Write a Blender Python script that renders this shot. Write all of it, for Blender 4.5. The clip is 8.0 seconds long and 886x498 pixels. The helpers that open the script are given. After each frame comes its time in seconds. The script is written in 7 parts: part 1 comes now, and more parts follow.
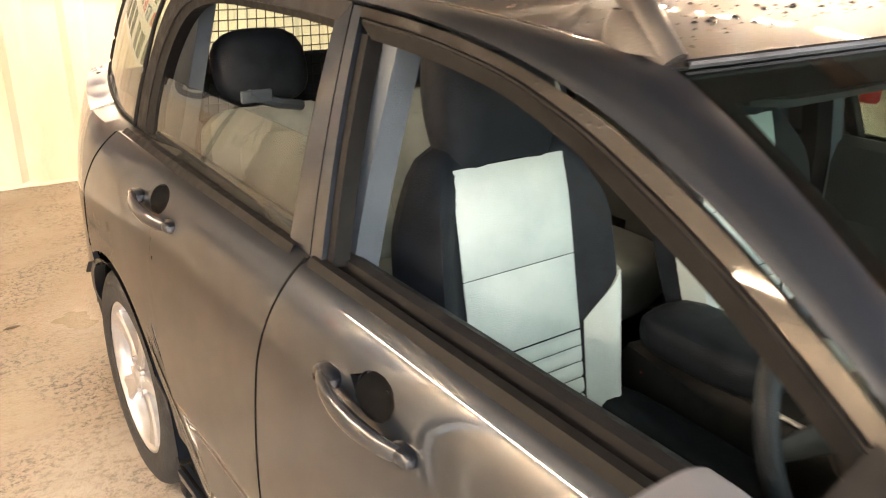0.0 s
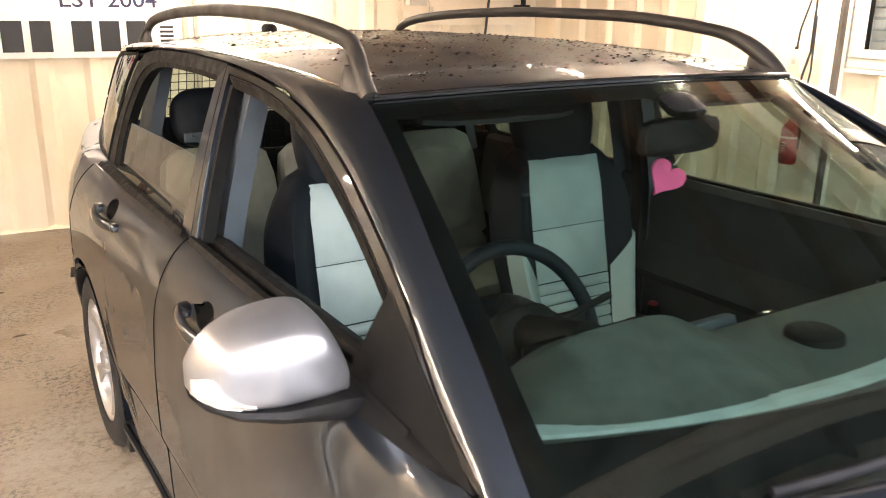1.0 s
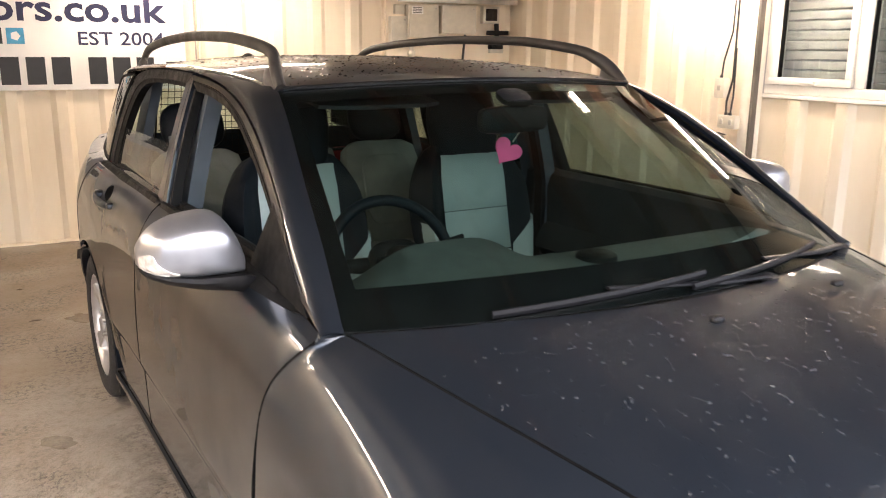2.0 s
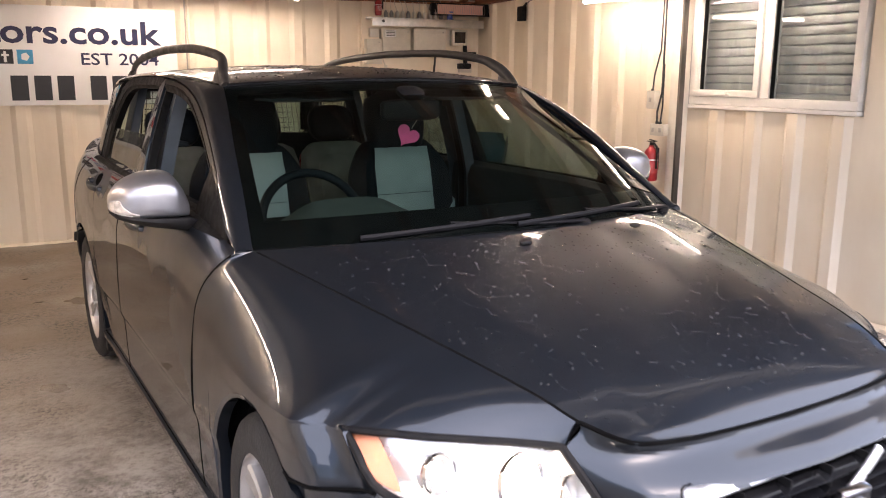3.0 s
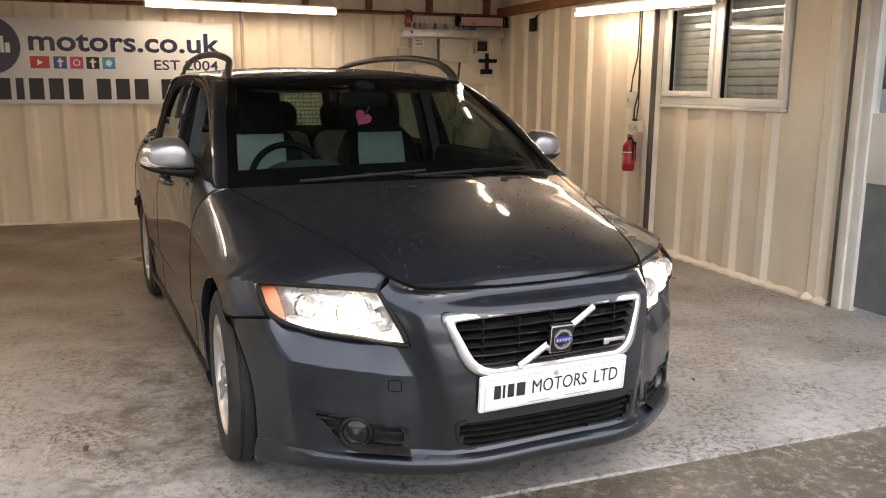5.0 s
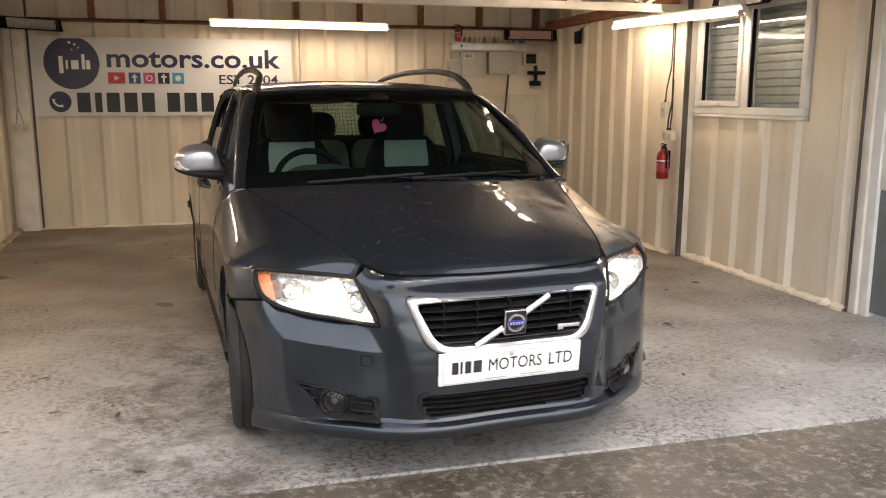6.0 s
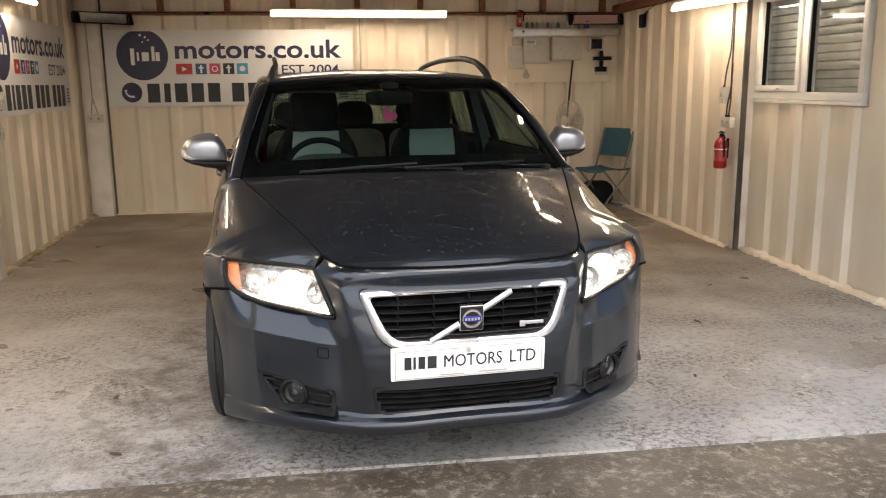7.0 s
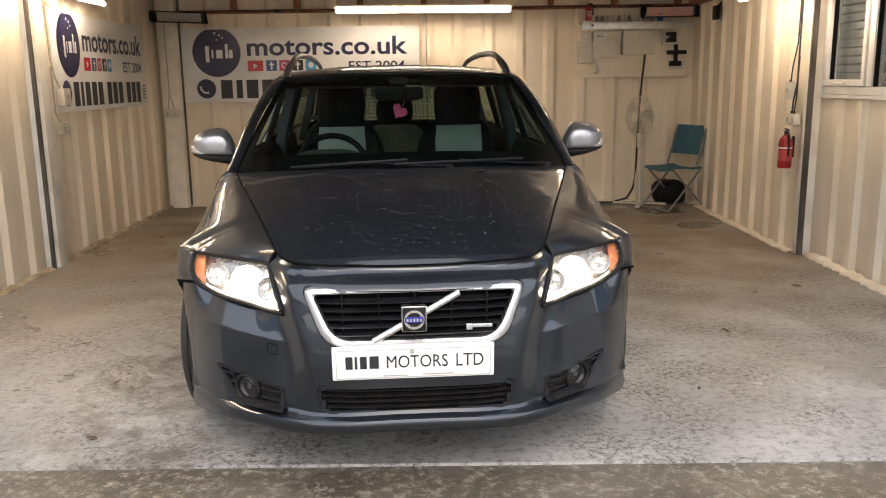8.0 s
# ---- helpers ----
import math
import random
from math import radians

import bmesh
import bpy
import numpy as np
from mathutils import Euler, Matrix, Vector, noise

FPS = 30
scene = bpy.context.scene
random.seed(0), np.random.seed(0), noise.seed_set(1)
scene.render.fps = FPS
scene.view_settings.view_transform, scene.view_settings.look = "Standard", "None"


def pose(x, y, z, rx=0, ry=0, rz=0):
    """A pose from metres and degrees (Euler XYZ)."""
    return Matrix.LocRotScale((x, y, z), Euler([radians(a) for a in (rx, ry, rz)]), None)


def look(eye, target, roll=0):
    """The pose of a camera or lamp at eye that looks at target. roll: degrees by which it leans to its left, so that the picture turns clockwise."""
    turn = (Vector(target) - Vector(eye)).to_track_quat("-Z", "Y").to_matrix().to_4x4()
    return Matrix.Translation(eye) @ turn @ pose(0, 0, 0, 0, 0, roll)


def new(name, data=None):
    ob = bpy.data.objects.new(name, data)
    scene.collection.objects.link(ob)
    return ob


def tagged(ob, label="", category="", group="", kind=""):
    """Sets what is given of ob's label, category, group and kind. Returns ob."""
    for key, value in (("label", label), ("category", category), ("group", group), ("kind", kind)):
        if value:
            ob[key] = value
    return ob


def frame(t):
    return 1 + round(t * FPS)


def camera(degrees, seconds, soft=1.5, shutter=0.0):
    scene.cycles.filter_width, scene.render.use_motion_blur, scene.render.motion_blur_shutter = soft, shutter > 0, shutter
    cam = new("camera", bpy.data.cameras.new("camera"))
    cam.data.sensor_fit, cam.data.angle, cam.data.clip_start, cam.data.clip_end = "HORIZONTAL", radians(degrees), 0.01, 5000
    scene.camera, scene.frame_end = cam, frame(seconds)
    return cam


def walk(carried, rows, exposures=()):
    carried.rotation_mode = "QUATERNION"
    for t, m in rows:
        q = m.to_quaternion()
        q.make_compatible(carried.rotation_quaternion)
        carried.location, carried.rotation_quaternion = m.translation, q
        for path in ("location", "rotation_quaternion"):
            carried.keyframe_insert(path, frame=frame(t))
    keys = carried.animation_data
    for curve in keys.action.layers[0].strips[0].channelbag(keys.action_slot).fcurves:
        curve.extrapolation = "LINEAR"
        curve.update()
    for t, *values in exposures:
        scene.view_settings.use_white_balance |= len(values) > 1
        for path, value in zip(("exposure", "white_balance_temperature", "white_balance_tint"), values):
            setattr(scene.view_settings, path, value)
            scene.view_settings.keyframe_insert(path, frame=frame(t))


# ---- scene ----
cam = camera(56.5, 8.0, soft=1.0, shutter=0.3)
PATH = [
    (0, (0.074, -0.177, 1.523), (1.036, 1.413, 0.784), 0.7),
    (0.5, (0.087, -0.561, 1.562), (1.014, 1.088, 0.912), -0.1),
    (1, (0.183, -0.927, 1.548), (1.085, 0.763, 0.973), 0.8),
    (1.5, (0.191, -1.301, 1.561), (1.082, 0.412, 1.038), 1.0),
    (1.7, (0.17, -1.445, 1.53), (1.053, 0.278, 1.029), 0.8),
    (2.8, (0.211, -2.243, 1.436), (1.082, -0.494, 1.01), 0.2),
    (3, (0.184, -2.396, 1.415), (1.051, -0.642, 1.002), 0.3),
    (3.5, (0.136, -2.772, 1.38), (0.993, -1.009, 0.984), 0.1),
    (4, (0.236, -3.096, 1.36), (1.064, -1.318, 0.97), 0.0),
    (4.5, (0.31, -3.364, 1.368), (1.067, -1.555, 0.976), 0.3),
    (5.8, (0.462, -3.939, 1.368), (1.019, -2.055, 0.994), 0.1),
    (6, (0.593, -4.021, 1.364), (1.098, -2.121, 0.998), 0.0),
    (6.5, (0.865, -4.129, 1.384), (1.242, -2.2, 1.011), -0.6),
    (7, (1.093, -4.045, 1.364), (1.352, -2.101, 0.97), -0.6),
    (7.5, (1.368, -4.018, 1.367), (1.481, -2.063, 0.961), -1.0),
    (8, (1.642, -4.011, 1.354), (1.631, -2.051, 0.954), -0.8),
]
EXPOSURES = [(0.0, 2.63, 7050, 16), (0.6, 2.3, 6600, 19), (1.2, 1.98, 6400, 14), (1.7, 1.62, 6250, 15), (2.8, 1.05, 6250, 22), (3.5, 0.50, 6350, 25), (4.5, 0.27, 6650, 17), (6.0, 0.36, 6650, 14), (8.0, 0.29, 6600, 13)]
walk(cam, [(t, look(eye, target, roll)) for t, eye, target, roll in PATH], EXPOSURES)

# ---- world, daylight, lamps ----
world = bpy.data.worlds.new("sky")
scene.world = world
world.use_nodes = True
sky = world.node_tree.nodes.new("ShaderNodeTexSky")
sky.sky_type, sky.sun_disc, sky.sun_elevation, sky.sun_rotation = "NISHITA", False, radians(48), radians(172)
sky.dust_density = 4.0
background = world.node_tree.nodes["Background"]
background.inputs["Strength"].default_value = 0.15
world.node_tree.links.new(sky.outputs["Color"], background.inputs["Color"])
sun = new("sun", bpy.data.lights.new("sun", "SUN"))
sun.data.energy, sun.data.angle, sun.data.color = 3.8, radians(140), (0.92, 0.97, 1.0)
sun.matrix_world = look((2, -7, 11), (1, 0, 0))
TUBE_WARM = (1.0, 0.83, 0.63)
TUBE_GLOW = 47.0

# ---- building helpers ----
def pchip(points):
    """A smooth curve y(x) through a few points that never overshoots."""
    xs, ys = np.array([p[0] for p in points], float), np.array([p[1] for p in points], float)
    h, d = np.diff(xs), np.diff(ys) / np.diff(xs)
    m = np.zeros(len(xs))
    m[0], m[-1] = d[0], d[-1]
    for i in range(1, len(xs) - 1):
        if d[i - 1] * d[i] > 0:
            w1, w2 = 2 * h[i] + h[i - 1], h[i] + 2 * h[i - 1]
            m[i] = (w1 + w2) / (w1 / d[i - 1] + w2 / d[i])

    def f(x):
        x = np.clip(np.asarray(x, float), xs[0], xs[-1])
        i = np.clip(np.searchsorted(xs, x) - 1, 0, len(h) - 1)
        t = (x - xs[i]) / h[i]
        return ((1 + 2 * t) * (1 - t) ** 2 * ys[i] + t * (1 - t) ** 2 * h[i] * m[i]
                + t * t * (3 - 2 * t) * ys[i + 1] + t * t * (t - 1) * h[i] * m[i + 1])
    return f


def smooth(a, b, x):
    t = np.clip((np.asarray(x, float) - a) / (b - a), 0, 1)
    return t * t * (3 - 2 * t)


def mesh_of(name, verts, faces, material, angle=35):
    me = bpy.data.meshes.new(name)
    me.from_pydata([tuple(map(float, v)) for v in verts], [], [tuple(map(int, f)) for f in faces])
    me.validate()
    me.shade_smooth()
    me.set_sharp_from_angle(angle=radians(angle))
    if material:
        me.materials.append(material)
    return me


def thing(name, label="", category="", group="", kind="", m=None):
    ob = new(name)
    ob.empty_display_size = 0.1
    if m is not None:
        ob.matrix_world = m
    return tagged(ob, label, category, group, kind)


def place(name, geo, material, parent=None, label="", angle=35, m=None):
    """One mesh object from (verts, faces), under a thing or part if given."""
    ob = new(name, mesh_of(name, geo[0], geo[1], material, angle))
    if parent is not None:
        ob.parent = parent
    if m is not None:
        ob.matrix_basis = m
    if label:
        ob["label"] = label
    return ob


def join(*geos):
    verts, faces = [], []
    for v, f in geos:
        n = len(verts)
        verts += [tuple(p) for p in v]
        faces += [tuple(i + n for i in q) for q in f]
    return verts, faces


def moved(geo, m):
    return [tuple(m @ Vector(v)) for v in geo[0]], geo[1]


def flip_x(geo):
    return [(-v[0], v[1], v[2]) for v in geo[0]], [tuple(reversed(f)) for f in geo[1]]


def grid(P, close_u=False, close_v=False):
    P = np.asarray(P, float)
    n, k = P.shape[:2]
    faces = []
    for i in range(n if close_u else n - 1):
        for j in range(k if close_v else k - 1):
            a, b = i * k + j, i * k + (j + 1) % k
            c, d = ((i + 1) % n) * k + (j + 1) % k, ((i + 1) % n) * k + j
            faces.append((a, b, c, d))
    return [tuple(p) for p in P.reshape(-1, 3)], faces


def skirted(geo, depth, middle=(0, 2.2, 0.7), sideways_from=99.0):
    """Turn the borders of a sheet inward, so that panels have edges with depth."""
    bm = bmesh.new()
    vs = [bm.verts.new(v) for v in geo[0]]
    for f in geo[1]:
        if len(set(f)) > 2:
            try:
                bm.faces.new([vs[i] for i in f])
            except ValueError:
                pass
    bmesh.ops.remove_doubles(bm, verts=bm.verts[:], dist=0.0004)
    bmesh.ops.recalc_face_normals(bm, faces=bm.faces[:])
    bm.normal_update()
    mid = Vector(middle)
    total = sum(f.normal.dot(f.calc_center_median() - mid) * f.calc_area() for f in bm.faces)
    if total < 0:
        bmesh.ops.reverse_faces(bm, faces=bm.faces[:])
        bm.normal_update()
    edge = [e for e in bm.edges if e.is_boundary]
    normals = {v: v.normal.copy() if v.co.y < sideways_from else Vector((math.copysign(1, v.co.x), 0, 0)) for e in edge for v in e.verts}
    made = bmesh.ops.extrude_edge_only(bm, edges=edge)["geom"]
    near = {tuple(round(c, 5) for c in v.co): n for v, n in normals.items()}
    for v in [g for g in made if isinstance(g, bmesh.types.BMVert)]:
        v.co -= near.get(tuple(round(c, 5) for c in v.co), Vector()) * depth
    bm.verts.index_update()
    out = [tuple(v.co) for v in bm.verts], [tuple(v.index for v in f.verts) for f in bm.faces]
    bm.free()
    return out


def box(x0, x1, y0, y1, z0, z1, bevel=0.0, seg=2):
    bm = bmesh.new()
    bmesh.ops.create_cube(bm, size=1)
    bmesh.ops.scale(bm, vec=(x1 - x0, y1 - y0, z1 - z0), verts=bm.verts)
    bmesh.ops.translate(bm, vec=((x0 + x1) / 2, (y0 + y1) / 2, (z0 + z1) / 2), verts=bm.verts)
    if bevel:
        bmesh.ops.bevel(bm, geom=bm.edges[:], offset=bevel, segments=seg, profile=0.6, affect="EDGES")
    bm.verts.index_update()
    out = [tuple(v.co) for v in bm.verts], [tuple(v.index for v in f.verts) for f in bm.faces]
    bm.free()
    return out


def tube(points, radius, sides=10, squash=(1, 1), caps=True, up=(0, 0, 1)):
    """A round or oval bar along a line of points; radius may be one per point."""
    pts = [Vector(p) for p in points]
    rad = list(radius) if hasattr(radius, "__len__") else [radius] * len(pts)
    rows = []
    for i, p in enumerate(pts):
        d = (pts[min(i + 1, len(pts) - 1)] - pts[max(i - 1, 0)]).normalized()
        u = Vector(up)
        if abs(d.dot(u)) > 0.95:
            u = Vector((1, 0, 0))
        a = d.cross(u).normalized()
        b = a.cross(d).normalized()
        rows.append([p + (a * math.cos(w) * squash[0] + b * math.sin(w) * squash[1]) * rad[i]
                     for w in (2 * math.pi * k / sides for k in range(sides))])
    v, f = grid(rows, close_v=True)
    if caps:
        f.append(tuple(reversed(range(sides))))
        f.append(tuple(range((len(pts) - 1) * sides, len(pts) * sides)))
    return v, f


def lathe(profile, sides=32, m=None):
    """profile: (radius, height) turned about z."""
    rows = [[(r * math.cos(w), r * math.sin(w), z) for w in (2 * math.pi * k / sides for k in range(sides))] for r, z in profile]
    geo = grid(rows, close_v=True)
    return moved(geo, m) if m is not None else geo


def prism(outline, depth, axis="y", at=0.0):
    """A flat outline (a, b) given thickness; axis names the direction of the thickness."""
    n = len(outline)
    order = {"y": lambda a, b, d: (a, d, b), "x": lambda a, b, d: (d, a, b), "z": lambda a, b, d: (a, b, d)}[axis]
    v = [order(a, b, at) for a, b in outline] + [order(a, b, at + depth) for a, b in outline]
    f = [tuple(range(n)), tuple(reversed(range(n, 2 * n)))] + [(i, i + n, (i + 1) % n + n, (i + 1) % n) for i in range(n)]
    return v, f


def soft_box(cx, cy, cz, sx, sy, sz, power=4.0, nu=14, nv=20):
    """A cushion: a rounded block with full faces."""
    rows = []
    for i in range(nu + 1):
        a = -math.pi / 2 + math.pi * i / nu
        row = []
        for j in range(nv):
            b = 2 * math.pi * j / nv
            x, y, z = math.cos(a) * math.cos(b), math.cos(a) * math.sin(b), math.sin(a)
            k = (abs(x) ** power + abs(y) ** power + abs(z) ** power) ** (-1 / power)
            row.append((cx + x * k * sx / 2, cy + y * k * sy / 2, cz + z * k * sz / 2))
        rows.append(row)
    return grid(rows, close_v=True)


# ---- materials ----
def surface(name, dark, light, scale=8.0, rough=(0.4, 0.6), metal=0.0, bump=0.0, bump_scale=60.0, coat=0.0, stretch=(1, 1, 1), detail=6.0, low=0.35, high=0.65, spec=0.5):
    """Two-tone noise over the surface's colour and roughness, with fine relief."""
    m = bpy.data.materials.new(name)
    m.use_nodes = True
    nt = m.node_tree
    b = nt.nodes["Principled BSDF"]
    co = nt.nodes.new("ShaderNodeTexCoord")
    mp = nt.nodes.new("ShaderNodeMapping")
    mp.inputs["Scale"].default_value = stretch
    nt.links.new(co.outputs["Object"], mp.inputs["Vector"])
    n1 = nt.nodes.new("ShaderNodeTexNoise")
    n1.inputs["Scale"].default_value, n1.inputs["Detail"].default_value = scale, detail
    nt.links.new(mp.outputs["Vector"], n1.inputs["Vector"])
    ramp = nt.nodes.new("ShaderNodeValToRGB")
    ramp.color_ramp.elements[0].position, ramp.color_ramp.elements[1].position = low, high
    ramp.color_ramp.elements[0].color, ramp.color_ramp.elements[1].color = (*dark, 1), (*light, 1)
    nt.links.new(n1.outputs["Fac"], ramp.inputs["Fac"])
    nt.links.new(ramp.outputs["Color"], b.inputs["Base Color"])
    rr = nt.nodes.new("ShaderNodeMapRange")
    rr.inputs["From Min"].default_value, rr.inputs["From Max"].default_value = low, high
    rr.inputs["To Min"].default_value, rr.inputs["To Max"].default_value = rough
    nt.links.new(n1.outputs["Fac"], rr.inputs["Value"])
    nt.links.new(rr.outputs["Result"], b.inputs["Roughness"])
    b.inputs["Metallic"].default_value = metal
    b.inputs["Coat Weight"].default_value = coat
    b.inputs["Coat Roughness"].default_value = 0.05
    b.inputs["Specular IOR Level"].default_value = spec
    if bump:
        n2 = nt.nodes.new("ShaderNodeTexNoise")
        n2.inputs["Scale"].default_value, n2.inputs["Detail"].default_value = bump_scale, 4.0
        nt.links.new(mp.outputs["Vector"], n2.inputs["Vector"])
        bp = nt.nodes.new("ShaderNodeBump")
        bp.inputs["Strength"].default_value, bp.inputs["Distance"].default_value = bump, 0.01
        nt.links.new(n2.outputs["Fac"], bp.inputs["Height"])
        nt.links.new(bp.outputs["Normal"], b.inputs["Normal"])
    return m


def glow(name, colour, strength):
    m = bpy.data.materials.new(name)
    m.use_nodes = True
    b = m.node_tree.nodes["Principled BSDF"]
    b.inputs["Base Color"].default_value = (*colour, 1)
    b.inputs["Emission Color"].default_value = (*colour, 1)
    b.inputs["Emission Strength"].default_value = strength
    return m


def clear_glass(name, tint=(0.9, 0.95, 0.92), rough=0.0, ior=1.45, film=0.0):
    """Thin glass: see-through with mirror-like gloss that grows at grazing angles."""
    m = bpy.data.materials.new(name)
    m.use_nodes = True
    nt = m.node_tree
    nt.nodes.remove(nt.nodes["Principled BSDF"])
    out = nt.nodes["Material Output"]
    tr, gl, mix, lw, power, gain = (nt.nodes.new("ShaderNode" + k) for k in ("BsdfTransparent", "BsdfGlossy", "MixShader", "LayerWeight", "Math", "MapRange"))
    tr.inputs["Color"].default_value = (*tint, 1)
    gl.inputs["Roughness"].default_value = rough
    lw.inputs["Blend"].default_value = 0.5
    power.operation = "POWER"
    power.inputs[1].default_value = 5.0
    base = 1.4 * ((ior - 1) / (ior + 1)) ** 2
    gain.inputs["To Min"].default_value, gain.inputs["To Max"].default_value = base, 1.0
    nt.links.new(lw.outputs["Facing"], power.inputs[0])
    nt.links.new(power.outputs["Value"], gain.inputs["Value"])
    nt.links.new(gain.outputs["Result"], mix.inputs["Fac"])
    nt.links.new(tr.outputs["BSDF"], mix.inputs[1])
    nt.links.new(gl.outputs["BSDF"], mix.inputs[2])
    if film:
        dust, haze, cloud, cut = (nt.nodes.new("ShaderNode" + k) for k in ("BsdfDiffuse", "MixShader", "TexNoise", "MapRange"))
        dust.inputs["Color"].default_value = (0.55, 0.57, 0.54, 1)
        cloud.inputs["Scale"].default_value, cloud.inputs["Detail"].default_value = 3.0, 7.0
        cut.inputs["From Min"].default_value, cut.inputs["From Max"].default_value = 0.3, 0.7
        cut.inputs["To Min"].default_value, cut.inputs["To Max"].default_value = film * 0.6, film * 1.4
        nt.links.new(cloud.outputs["Fac"], cut.inputs["Value"])
        nt.links.new(cut.outputs["Result"], haze.inputs["Fac"])
        nt.links.new(mix.outputs["Shader"], haze.inputs[1])
        nt.links.new(dust.outputs["BSDF"], haze.inputs[2])
        nt.links.new(haze.outputs["Shader"], out.inputs["Surface"])
        return m
    nt.links.new(mix.outputs["Shader"], out.inputs["Surface"])
    return m


def plain(name, c, rough=0.5, metal=0.0, vary=0.12, bump=0.0, bump_scale=200.0, coat=0.0, scale=20.0):
    return surface(name, tuple(x * (1 - vary) for x in c), tuple(min(1, x * (1 + vary)) for x in c), scale, (rough * 0.9, min(1, rough * 1.12)), metal, bump, bump_scale, coat)


def paint_material(name, base, metal=0.72, dirt=0.08, beads=0.07, bead_scale=170, coat=1.0, soil=(0.16, 0.13, 0.10)):
    """Metallic lacquer with beads of water and a film of dust on what faces up."""
    m = bpy.data.materials.new(name)
    m.use_nodes = True
    nt = m.node_tree
    b = nt.nodes["Principled BSDF"]
    co = nt.nodes.new("ShaderNodeTexCoord")
    flakes = nt.nodes.new("ShaderNodeTexNoise")
    flakes.inputs["Scale"].default_value = 900
    film = nt.nodes.new("ShaderNodeTexNoise")
    film.inputs["Scale"].default_value, film.inputs["Detail"].default_value = 5.0, 8.0
    drops = nt.nodes.new("ShaderNodeTexVoronoi")
    drops.inputs["Scale"].default_value = bead_scale
    gate = nt.nodes.new("ShaderNodeTexNoise")
    gate.inputs["Scale"].default_value = 9
    for n in (flakes, film, drops, gate):
        nt.links.new(co.outputs["Object"], n.inputs["Vector"])
    ramp = nt.nodes.new("ShaderNodeValToRGB")
    ramp.color_ramp.elements[0].position, ramp.color_ramp.elements[1].position = 0.3, 0.7
    ramp.color_ramp.elements[0].color = (*[c * 0.85 for c in base], 1)
    ramp.color_ramp.elements[1].color = (*[c * 1.15 for c in base], 1)
    nt.links.new(flakes.outputs["Fac"], ramp.inputs["Fac"])
    geo = nt.nodes.new("ShaderNodeNewGeometry")
    sep = nt.nodes.new("ShaderNodeSeparateXYZ")
    nt.links.new(geo.outputs["Normal"], sep.inputs["Vector"])
    up = nt.nodes.new("ShaderNodeMapRange")
    up.inputs["From Min"].default_value, up.inputs["From Max"].default_value = 0.55, 1.0
    nt.links.new(sep.outputs["Z"], up.inputs["Value"])
    dust = nt.nodes.new("ShaderNodeMapRange")
    dust.inputs["From Min"].default_value, dust.inputs["From Max"].default_value, dust.inputs["To Max"].default_value = 0.42, 0.72, dirt
    nt.links.new(film.outputs["Fac"], dust.inputs["Value"])
    both = nt.nodes.new("ShaderNodeMath")
    both.operation = "MULTIPLY"
    nt.links.new(up.outputs["Result"], both.inputs[0])
    nt.links.new(dust.outputs["Result"], both.inputs[1])
    mix = nt.nodes.new("ShaderNodeMix")
    mix.data_type = "RGBA"
    nt.links.new(both.outputs["Value"], mix.inputs["Factor"])
    nt.links.new(ramp.outputs["Color"], mix.inputs["A"])
    mix.inputs["B"].default_value = (*soil, 1)
    nt.links.new(mix.outputs["Result"], b.inputs["Base Color"])
    rough = nt.nodes.new("ShaderNodeMapRange")
    rough.inputs["From Min"].default_value, rough.inputs["From Max"].default_value = 0.3, 0.75
    rough.inputs["To Min"].default_value, rough.inputs["To Max"].default_value = 0.35, 0.43
    nt.links.new(film.outputs["Fac"], rough.inputs["Value"])
    nt.links.new(rough.outputs["Result"], b.inputs["Roughness"])
    b.inputs["Metallic"].default_value = metal
    b.inputs["Specular IOR Level"].default_value = 0.15
    b.inputs["Coat Weight"].default_value = coat
    b.inputs["Coat Roughness"].default_value = 0.03
    b.inputs["Coat IOR"].default_value = 1.58
    bead = nt.nodes.new("ShaderNodeMapRange")
    bead.inputs["From Min"].default_value, bead.inputs["From Max"].default_value = 0.30, 0.08
    nt.links.new(drops.outputs["Distance"], bead.inputs["Value"])
    where = nt.nodes.new("ShaderNodeMapRange")
    where.inputs["From Min"].default_value, where.inputs["From Max"].default_value = 0.38, 0.72
    nt.links.new(gate.outputs["Fac"], where.inputs["Value"])
    h = nt.nodes.new("ShaderNodeMath")
    h.operation = "MULTIPLY"
    nt.links.new(bead.outputs["Result"], h.inputs[0])
    nt.links.new(where.outputs["Result"], h.inputs[1])
    bp = nt.nodes.new("ShaderNodeBump")
    bp.inputs["Strength"].default_value, bp.inputs["Distance"].default_value = beads, 0.002
    nt.links.new(h.outputs["Value"], bp.inputs["Height"])
    nt.links.new(bp.outputs["Normal"], b.inputs["Normal"])
    nt.links.new(bp.outputs["Normal"], b.inputs["Coat Normal"])
    return m


